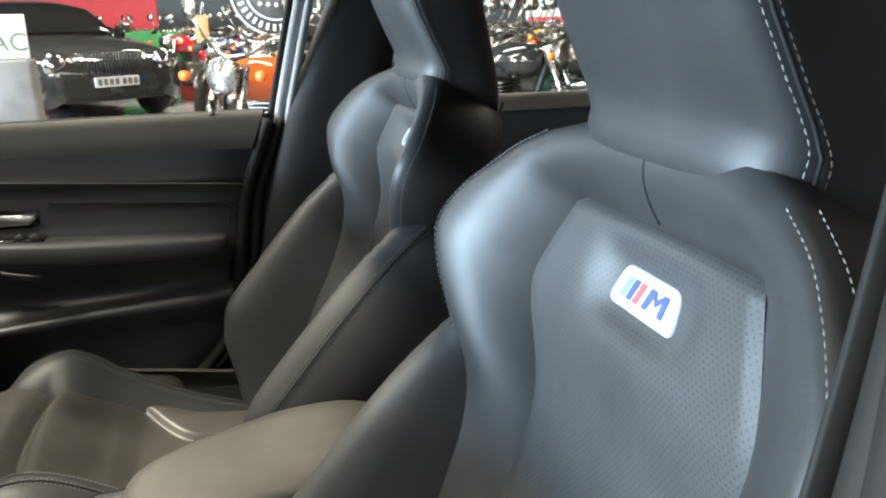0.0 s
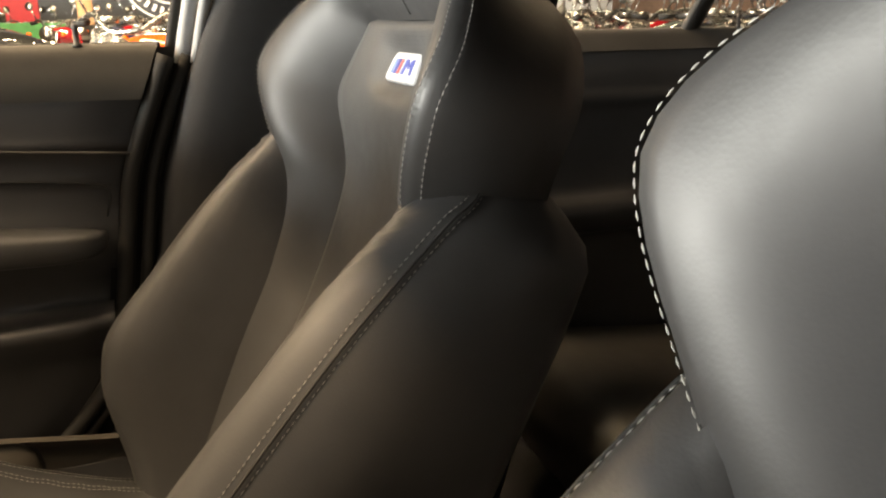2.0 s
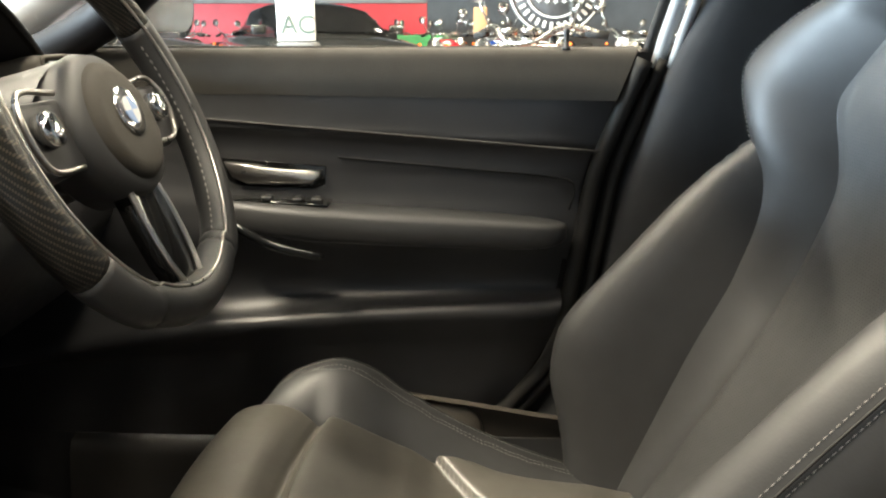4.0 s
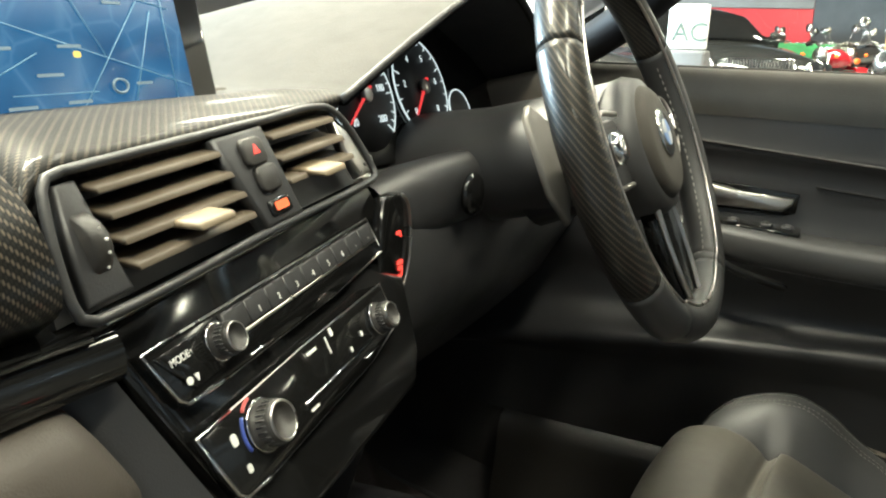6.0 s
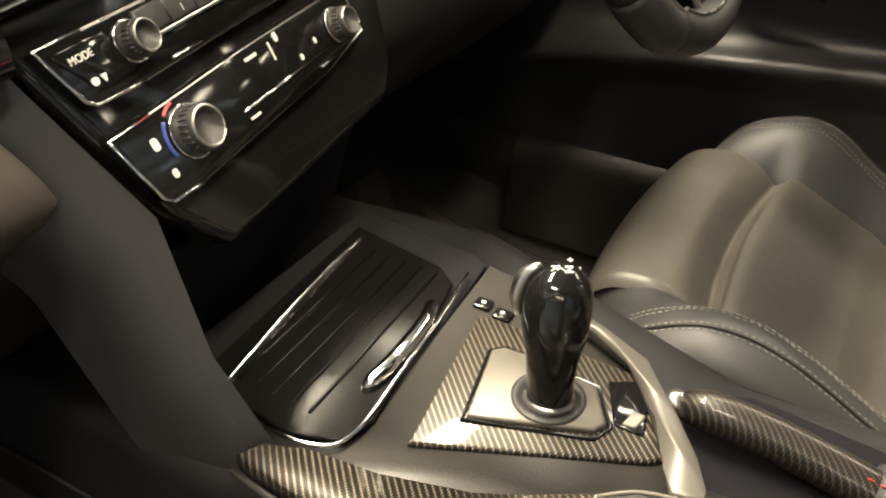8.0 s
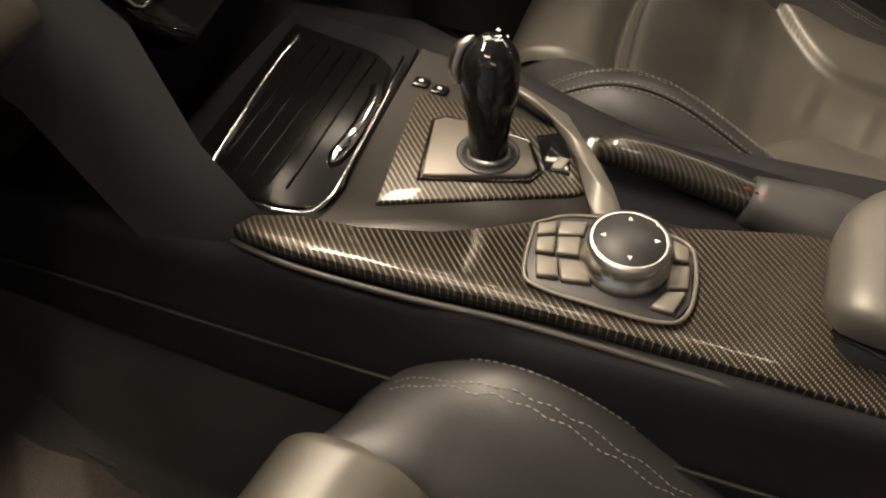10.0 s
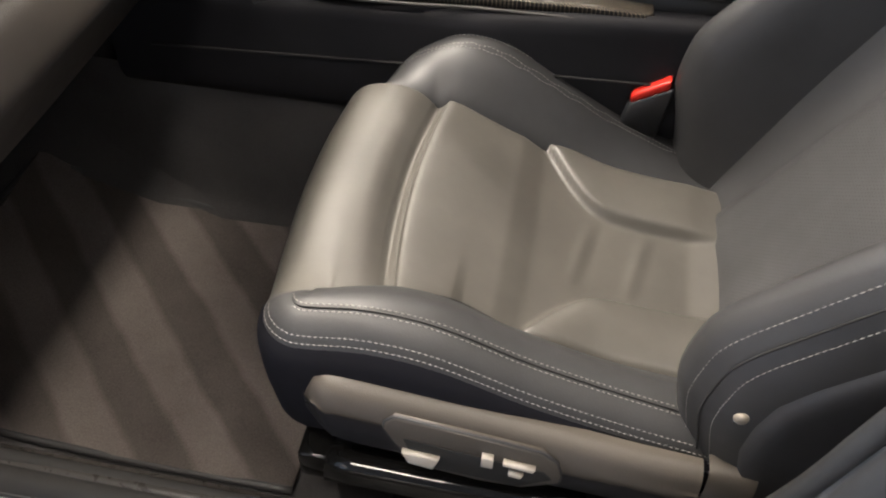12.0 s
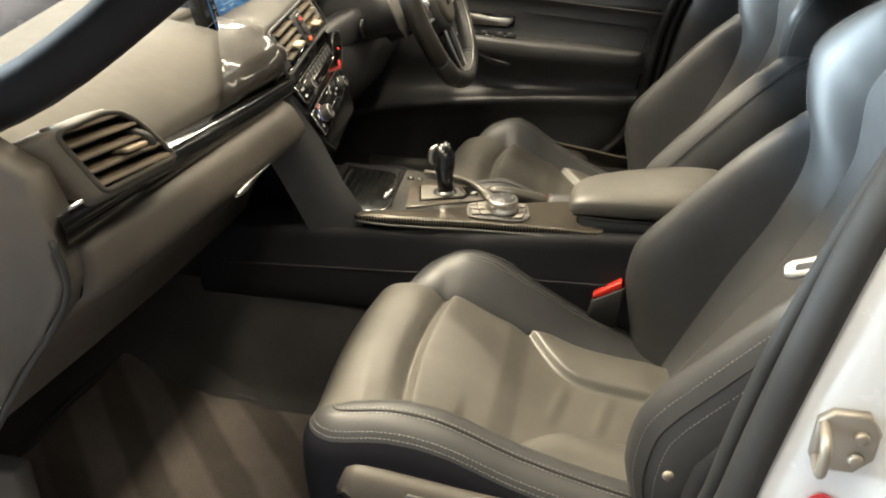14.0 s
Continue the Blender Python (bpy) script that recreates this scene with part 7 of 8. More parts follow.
part("door_panel", bm, PLASTIC, door, "black grained door panel")
rows = []
for zf, zr, y in ((0.9685, 0.9705, 0.7235), (0.968, 0.970, 0.711), (0.962, 0.964, 0.7005), (0.945, 0.944, 0.6935), (0.930, 0.925, 0.689), (0.915, 0.905, 0.6875)):
    rows.append([(-0.62 + (door_end(zf + (zr - zf) * k / 12) - 0.002 + 0.62) * k / 12, y + 0.001 + 0.02 * max(0, 0.1 - k / 12), zf + (zr - zf) * k / 12) for k in range(13)])
part("belt_pad", loft([spline(list(c), 16) for c in zip(*rows)]), DASH_PAD, door, "soft grained pad under the window")
part("accent_line", tube([(-0.62 + 0.70 * k / 20, 0.6815, 0.8965 - 0.058 * (k / 20) * 0.95) for k in range(21)], 0.0022, 6), PLASTIC_SIDE, door)
# leather insert with a stitched upper seam
for off in (0.0, 0.004):
    part("stitching", dashes([(-0.25 + 0.31 * k / 12, 0.6895, 0.829 - off - 0.026 * k / 12) for k in range(13)]), SEAM_DARK, door)
part("seam", tube(spline([(-0.255, 0.6895, 0.8315), (-0.1, 0.6893, 0.8185), (0.04, 0.6890, 0.8055), (0.052, 0.6885, 0.796), (0.045, 0.6865, 0.765)], 30), 0.0016, 6), SEAM_DARK, door)
# armrest with switches
prof = []
for x, y, z0, z1, d in ((-0.425, 0.672, 0.755, 0.775, 0.02), (-0.40, 0.655, 0.742, 0.778, 0.04), (-0.34, 0.640, 0.733, 0.777, 0.055), (-0.26, 0.633, 0.727, 0.773, 0.06), (-0.1, 0.632, 0.722, 0.765, 0.062), (0.0, 0.638, 0.720, 0.757, 0.055), (0.03, 0.65, 0.724, 0.752, 0.04), (0.042, 0.67, 0.73, 0.748, 0.02)):
    ring_ = []
    for k in range(20):
        a = 2 * math.pi * k / 20
        c, s = math.cos(a), math.sin(a)
        ring_.append((x, y + d * (1 + math.copysign(abs(c) ** 0.5, c)) / 2 * 1.1, (z0 + z1) / 2 + (z1 - z0) / 2 * math.copysign(abs(s) ** 0.55, s)))
    prof.append(ring_)
part("armrest", loft([list(r) for r in zip(*[spline([p[k] for p in prof], 40) for k in range(20)])], closed=True, caps=True), LEATHER, door, "padded leather armrest")
part("stitching", dashes([(-0.33 + 0.34 * k / 12, 0.6325 + 0.0001 * k, 0.7335 - 0.008 * k / 12) for k in range(13)]), SEAM_DARK, door)
panel = part("switch_panel", prism([(-0.40, 0.665), (-0.265, 0.648), (-0.265, 0.690), (-0.40, 0.695)], 0.004, lambda a, b, c: Vector((a, b, 0.7755 + c - 0.03 * (a + 0.33))), 0.002), GLOSS, door, "gloss black window switch panel")
for x in (-0.345, -0.305, -0.28):
    part("switch", prism(rounded(0.014, 0.016, 0.003, 2, x, 0.665), 0.006, lambda a, b, c: Vector((a, b, 0.779 + c - 0.03 * (a + 0.33))), 0.002), PLASTIC, door, "window switch")
    for dy in (-0.005, 0.004):
        part("tip", prism(rounded(0.006, 0.0025, 0.001, 2, x, 0.664 + dy), 0.0008, lambda a, b, c: Vector((a, b, 0.7852 + c - 0.03 * (a + 0.33))), 0), SATIN, door, "", False)
part("pull", tube(spline([(-0.405, 0.635, 0.775), (-0.37, 0.628, 0.748), (-0.33, 0.63, 0.727), (-0.27, 0.64, 0.71)], 20), [0.003] + [0.0055] * 18 + [0.003], 8), GLOSS, door, "gloss black door pull")
handle = part("door_handle", prism([(-0.405, 0.826), (-0.36, 0.822), (-0.335, 0.815), (-0.277, 0.815), (-0.279, 0.806), (-0.29, 0.797), (-0.375, 0.797), (-0.395, 0.806)], 0.012, lambda a, b, c: Vector((a, 0.692 - c, b)), 0.003), SATIN, door, "satin inner door handle")
part("recess", prism([(-0.41, 0.83), (-0.272, 0.82), (-0.274, 0.795), (-0.3, 0.785), (-0.38, 0.785), (-0.402, 0.80)], 0.003, lambda a, b, c: Vector((a, 0.6935 - c, b)), 0.001), GLOSS, handle)
pin = part("lock_pin", lathe([(0.0055, 0.0), (0.0055, 0.003), (0.0035, 0.004), (0.0035, 0.018), (0.0045, 0.024), (0.003, 0.027), (0.0, 0.027)], lambda a, b, c: Vector((0.036 + a, 0.708 + b, 0.967 + c)), 16), DARK_PLASTIC, door, "small black lock pin")
part("outer_skin", skin([[(-1.0, 0.77, 0.92), (-0.6, 0.80, 0.93), (0.13, 0.79, 0.945)], [(-1.0, 0.85, 0.7), (-0.6, 0.87, 0.7), (0.1, 0.87, 0.7)], [(-1.0, 0.83, 0.35), (-0.6, 0.85, 0.35), (-0.1, 0.85, 0.35)]], 16), PAINT, door, "white painted outer skin")
part("window_strip", block(-0.70, 0.13, 0.7235, 0.736, 0.950, 0.9715, 0.002), RUBBER, door, "black window wiper strip")
pane = part("window_pane", skin([[(-0.68, 0.729, 0.96), (0.13, 0.729, 0.965)], [(-0.40, 0.665, 1.14), (0.185, 0.665, 1.14)], [(-0.16, 0.59, 1.28), (0.23, 0.59, 1.29)]], 12), GLASS, door, "clear side window")
pane.visible_shadow = False
FRAME_GREY = surface("frame_grey", (0.30, 0.31, 0.32), 0.5)
# window frame at its rear edge: bright seal lines, body and pillar edge
for y, x0, r, m, nm in ((0.728, 0.137, 0.0065, RUBBER, "frame_seal"), (0.715, 0.152, 0.0095, FRAME_GREY, "frame_edge"), (0.700, 0.168, 0.007, FRAME_GREY, "frame_edge")):
    part(nm, tube(spline([(x0, y, 0.945), (x0 + 0.012, y - 0.012, 1.0), (x0 + 0.045, y - 0.075, 1.15), (x0 + 0.075, y - 0.125, 1.28)], 20), r, 8), m, door, "pale window frame edge" if m is FRAME_GREY else "")
line = [(door_end(z) + 0.012, 0.700 - 0.0 * z, z) for z in (0.42, 0.454, 0.50, 0.546, 0.60, 0.66, 0.74, 0.816, 0.90, 0.955)]
part("door_seal", tube(spline(line, 50), 0.011, 10), RUBBER, door, "black rubber door seal")
part("seal_lip", tube(spline([(x + 0.026, y + 0.006, z) for x, y, z in line], 50), 0.008, 10), RUBBER, door)
# closed gap between the door and the middle pillar
rows = [[(door_end(z) - 0.006, 0.704, z), (door_end(z) + 0.02, 0.716, z), (door_end(z) + 0.05, 0.722, z), (door_end(z) + 0.13, 0.722, z)] for z in (0.40, 0.454, 0.50, 0.546, 0.60, 0.66, 0.74, 0.816, 0.90, 0.965)]
part("door_edge", skin(rows, 12), RUBBER, door, "black door edge")
# mirror outside the window
mto = lambda a, b, c: Vector((-0.585 - c + 0.15 * a, 0.99 + a, 1.055 + b))
mirror = part("door_mirror", prism(rounded(0.215, 0.15, 0.05, 6), 0.09, lambda a, b, c: mto(a, b, c), 0.0), GLOSS, door, "black door mirror housing")
part("mirror_glass", prism(rounded(0.195, 0.13, 0.045, 6), 0.003, lambda a, b, c: mto(a, b, -c - 0.001), 0), CHROME, mirror, "mirror glass", False)
part("arm", tube(spline([(-0.62, 0.90, 1.0), (-0.60, 0.84, 0.975), (-0.58, 0.77, 0.955)], 10), 0.014, 8), GLOSS, mirror)

# ---- rear of the cabin ----
rear_door = thing("car_door", "closed rear door with dark trim behind the driver", "car door", at=(0.8, 0.72, 0.45))
rows = []
for z, y in ((0.975, 0.722), (0.972, 0.708), (0.955, 0.698), (0.92, 0.692), (0.88, 0.69), (0.875, 0.686), (0.86, 0.692), (0.74, 0.69), (0.72, 0.66), (0.68, 0.66), (0.66, 0.69), (0.45, 0.695)):
    rows.append([(x, y, z) for x in (0.36, 0.6, 0.8, 1.0, 1.2, 1.35)])
part("door_panel", loft([spline(list(c), 50) for c in zip(*rows)]), PLASTIC, rear_door, "dark grained door panel")
part("belt_pad", loft([spline([(x, 0.7235, 0.9765), (x, 0.708, 0.974), (x, 0.697, 0.956), (x, 0.6915, 0.945)], 12) for x in (0.38, 0.7, 1.0, 1.25)]), PLASTIC_SIDE, rear_door, "soft pad under the window")
part("window_divider", skin([[(0.915, 0.735, 0.96), (0.905, 0.715, 0.96), (0.93, 0.713, 0.96), (0.955, 0.735, 0.96)], [(0.955, 0.685, 1.09), (0.945, 0.665, 1.09), (0.97, 0.663, 1.09), (0.995, 0.685, 1.09)], [(0.99, 0.60, 1.28), (0.985, 0.58, 1.28), (1.01, 0.578, 1.28), (1.035, 0.60, 1.28)]], 12), RUBBER, rear_door, "black window divider")
part("lock_pin", lathe([(0.005, 0.0), (0.0035, 0.004), (0.0035, 0.016), (0.004, 0.022), (0.0, 0.024)], lambda a, b, c: Vector((1.02 + a, 0.71 + b, 0.973 + c)), 12), DARK_PLASTIC, rear_door, "small black lock pin")
part("frame_edge", tube(spline([(1.17, 0.725, 0.965), (1.20, 0.712, 1.02), (1.25, 0.68, 1.09), (1.30, 0.62, 1.2)], 16), 0.022, 10), RUBBER, rear_door, "black window frame")
part("outer_skin", skin([[(0.14, 0.79, 0.945), (0.8, 0.80, 0.955), (1.4, 0.77, 0.96)], [(0.14, 0.87, 0.7), (0.8, 0.87, 0.7), (1.4, 0.86, 0.75)], [(0.14, 0.85, 0.35), (0.8, 0.85, 0.4), (1.4, 0.84, 0.7)]], 16), PAINT, rear_door)
pane = part("window_pane", skin([[(0.36, 0.729, 0.965), (1.2, 0.729, 0.965)], [(0.38, 0.665, 1.14), (1.28, 0.665, 1.12)], [(0.42, 0.59, 1.29), (1.25, 0.59, 1.27)]], 12), GLASS, rear_door, "clear rear side window")
pane.visible_shadow = False

bench = thing("rear_bench", "black leather rear bench seat", "car seat", at=(0.95, 0, 0.38))
rows = []
for x, z in ((0.60, 0.36), (0.575, 0.44), (0.585, 0.485), (0.62, 0.505), (0.70, 0.505), (0.85, 0.485), (1.05, 0.465), (1.12, 0.46)):
    rows.append([(x, y, z + 0.022 * (abs(math.sin((y / 0.68) * math.pi)) ** 0.5 - 0.5) * (-1 if abs(y) > 0.2 else -1)) for y in (-0.68, -0.62, -0.5, -0.36, -0.22, -0.1, 0, 0.1, 0.22, 0.36, 0.5, 0.62, 0.68)])
part("bench_cushion", skin(rows, 60), SUPPLE_LIT, bench, "soft black leather cushion")
rows = []
for x, z in ((1.04, 0.45), (1.08, 0.52), (1.13, 0.68), (1.19, 0.85), (1.23, 0.93), (1.27, 0.94)):
    rows.append([(x - 0.02 * (abs(math.sin((y / 0.68) * math.pi)) ** 0.5 - 0.5) * -1, y, z) for y in (-0.68, -0.62, -0.5, -0.36, -0.22, -0.1, 0, 0.1, 0.22, 0.36, 0.5, 0.62, 0.68)])
part("bench_back", skin(rows, 60), LEATHER, bench, "black leather backrest")
for y in (-0.36, 0.36):
    part("head_restraint", block(1.20, 1.30, y - 0.12, y + 0.12, 0.93, 1.07, 0.035, 4), LEATHER, bench, "leather head restraint")
# floor mats
for y0, y1, lab in ((-0.62, -0.20, "black carpet floor mat in the passenger footwell"), (0.20, 0.62, "black carpet floor mat in the driver footwell")):
    mat_ob = thing("floor_mat", lab, "floor mat", "floor mats", at=(-0.6, (y0 + y1) / 2, 0.25))
    rows = [[(x, y0 + (y1 - y0) * k / 8, z + 0.009 + (0.004 * math.sin(k * 2.1 + x * 9))) for k in range(9)] for x, z in ((-0.88, 0.325), (-0.82, 0.29), (-0.7, 0.262), (-0.6, 0.25), (-0.45, 0.2485), (-0.36, 0.2485))]
    part("carpet_sheet", skin(rows, 30), MAT_CARPET, mat_ob)
    part("binding", tube(spline([(-0.36, y0, 0.256), (-0.6, y0, 0.258), (-0.82, y0, 0.298), (-0.88, y0 + 0.03, 0.33), (-0.88, y1 - 0.03, 0.33), (-0.82, y1, 0.298), (-0.6, y1, 0.258), (-0.36, y1, 0.256)], 60), 0.005, 8), LEATHER, mat_ob, "sewn binding")
# pedals
pedals = thing("pedal", "black rubber pedals under the dashboard", "pedal", at=(-0.85, 0.36, 0.4))
for y, w in ((0.30, 0.07), (0.45, 0.045)):
    part("pad", prism(rounded(w, 0.075, 0.01, 3), 0.012, lambda a, b, c: Vector((-0.86 + c + 0.3 * b, y + a, 0.42 + b)), 0.003), RUBBER, pedals, "ribbed rubber pad")
    part("lever", tube([(-0.865, y, 0.43), (-0.92, y, 0.60)], 0.009, 8), DARK_PLASTIC, pedals)
# ---- the showroom round the car ----
FLOOR = Nodes("showroom_floor")
sepf = FLOOR.t.nodes.new("ShaderNodeSeparateXYZ")
FLOOR.to(FLOOR.co, sepf.inputs[0])
FLOOR.to(FLOOR.ramp(FLOOR.noise(0.6, 6.0, 0.6), [(0.35, (0.16, 0.155, 0.17)), (0.65, (0.27, 0.26, 0.30))]), FLOOR.bsdf.inputs["Base Color"])
FLOOR.to(FLOOR.math("MULTIPLY_ADD", FLOOR.noise(9.0, 4.0), 0.2, 0.12), FLOOR.bsdf.inputs["Roughness"])
WALL = surface("wall_paint", (0.22, 0.21, 0.20), 0.8, vary=0.15, scale=1.5)
RED_WALL = surface("red_panel", (0.45, 0.02, 0.03), 0.5, vary=0.1)
BRICK = surface("brick_paint", (0.30, 0.17, 0.11), 0.85, vary=0.3, scale=3.0)
DARK_CEIL = surface("ceiling_dark", (0.16, 0.16, 0.165), 0.9)
struct("floor", block(-14, 14, -9, 22, -0.1, 0.0, 0), FLOOR.mat, "polished grey showroom floor", "floor")
struct("ceiling", block(-14, 14, -9, 22, 4.2, 4.3, 0), DARK_CEIL, "dark showroom ceiling", "ceiling")
struct("wall_north", block(-14, 14, 21.8, 22, 0, 4.2, 0), WALL, "grey showroom wall", "wall")
struct("wall_south", block(-14, 14, -9, -8.8, 0, 4.2, 0), WALL, "grey showroom wall", "wall")
struct("wall_west", merge(block(-14, -13.8, -8.8, 21.8, 0, 2.45, 0), block(-14, -13.8, -8.8, -3.2, 2.45, 4.2, 0), block(-14, -13.8, 4.0, 21.8, 2.45, 4.2, 0), block(-14, -13.8, -3.2, 4.0, 4.05, 4.2, 0)), WALL, "grey showroom wall with a high window", "wall")
window = struct("window_1", block(-13.96, -13.94, -3.2, 4.0, 2.45, 4.05, 0), glow("window_sky", (0.8, 0.9, 1.0), 1.0), "long high window with pale daylight", "window")
for wy in (-3.2, -0.8, 1.6, 3.94):
    part("window_frame", block(-13.93, -13.86, wy, wy + 0.06, 2.45, 4.05, 0.005), PAINT, window)
struct("wall_east", block(13.8, 14, -8.8, 21.8, 0, 4.2, 0), BRICK, "brown brick showroom wall", "wall")
for lx, ly, w, tone, span_, turn_ in STRIPS:
    lamp = thing("ceiling_light", "long white strip light hung from the ceiling", "ceiling light", "strip lights", at=(lx, ly, 3.6))
    hx, hy = (span_ / 2 + 0.02, 0.19) if turn_ == 0 else (0.19, span_ / 2 + 0.02)
    part("housing", block(lx - hx, lx + hx, ly - hy, ly + hy, 3.60, 3.66, 0.01), PAINT, lamp)
    for d in (-0.4, 0.4):
        part("hanger", tube([(lx + d * span_ * (turn_ == 0), ly + d * span_ * (turn_ != 0), 3.66), (lx + d * span_ * (turn_ == 0), ly + d * span_ * (turn_ != 0), 4.2)], 0.006, 6), DARK_PLASTIC, lamp)

# low red board behind the far machines, and a round sign
boards = thing("display_board", "long red display board behind the motorcycles", "board", at=(0, 15.9, 0))
part("board", block(-9, -1.0, 15.9, 16.0, 0.0, 1.75, 0.01), RED_WALL, boards)
part("rail", block(-9, -1.0, 15.86, 15.9, 1.6, 1.75, 0.01), WALL, boards)
screen_b = thing("display_board", "white and red display board on the showroom floor", "board", at=(8, 12.5, 0))
part("board", block(5.2, 8.6, 12.5, 12.6, 0.0, 1.6, 0.01), STICKER, screen_b)
part("stripe", block(5.2, 8.6, 12.47, 12.495, 0.75, 1.05, 0), RED_WALL, screen_b)
crate = thing("crate", "green display crate on the showroom floor", "crate", at=(-1.0, 13.2, 0))
part("box", block(-1.5, -0.5, 12.9, 13.5, 0.0, 1.0, 0.02), surface("green_paint", (0.03, 0.2, 0.06), 0.5), crate)
red_box = thing("crate", "red wooden box on the showroom floor", "crate", at=(-0.35, 12.0, 0))
part("box", block(-0.55, -0.1, 11.9, 12.3, 0.0, 0.55, 0.02), surface("red_wood", (0.35, 0.05, 0.03), 0.5), red_box)

sign = thing("round_sign", "round dark sign with a ring of pale stars and bars", "sign", at=(0.55, 6.2, 0))
sg = lambda a, b, c: Vector((0.55 + 0.72 * a, 6.2 - c, 1.36 + 0.72 * b))
part("disc", disc(0.52, 0.03, sg, 48, 0.004), surface("sign_grey", (0.10, 0.10, 0.105), 0.5), sign, "round grey disc")
for r in (0.50, 0.33):
    part("ring", tube([sg(r * math.cos(k * math.pi / 30), r * math.sin(k * math.pi / 30), 0.033) for k in range(60)], 0.009, 6, closed=True), LETTER, sign, "pale ring")
for k in range(14):
    g = radians(200 + 140 * k / 13)
    part("bar", prism(rounded(0.035, 0.075, 0.005, 2), 0.006, lambda a, b, c: sg(0.415 * math.cos(g) + a * -math.sin(g) + b * math.cos(g), 0.415 * math.sin(g) + a * math.cos(g) + b * math.sin(g), c + 0.031), 0), LETTER, sign, "", False)
for k in range(5):
    x = -0.18 + 0.09 * k
    star = [((0.035 if i % 2 else 0.015) * math.cos(i * math.pi / 5 + 0.3), (0.035 if i % 2 else 0.015) * math.sin(i * math.pi / 5 + 0.3)) for i in range(10)]
    part("star", prism(star, 0.006, lambda a, b, c: sg(a + x, b - 0.16 - 0.4 * x * x * -1, c + 0.031), 0), LETTER, sign, "", False)
part("band", prism(rounded(1.1, 0.2, 0.02, 2, 0.0, 0.12), 0.012, lambda a, b, c: sg(a, b, c + 0.03), 0.002), surface("sign_black", (0.03, 0.03, 0.03), 0.5), sign, "dark band")
for k in range(9):
    part("bar", prism(rounded(0.07, 0.11, 0.008, 2, -0.42 + 0.105 * k, 0.12), 0.006, lambda a, b, c: sg(a, b, c + 0.043), 0), LETTER, sign, "", False)
part("pole", tube([(0.55, 6.24, 0.0), (0.55, 6.24, 1.4)], 0.03, 10), DARK_PLASTIC, sign)

# board with two letters on a stand
ac = thing("letter_sign", "white board with two grey letters on a grey stand", "sign", at=(-1.05, 4.2, 0))
part("board", block(-1.17, -0.955, 4.2, 4.22, 0.955, 1.19, 0.008), STICKER, ac, "white board")
writing("letters", "AC", 0.14, surface("sign_letter", (0.12, 0.16, 0.14), 0.6), ac, pose(-1.05, 4.197, 1.04, 90, 0, 0), 0.003)
part("stand", block(-1.17, -0.95, 4.16, 4.34, 0.0, 0.95, 0.02, 3), DARK_CEIL, ac, "grey stand")


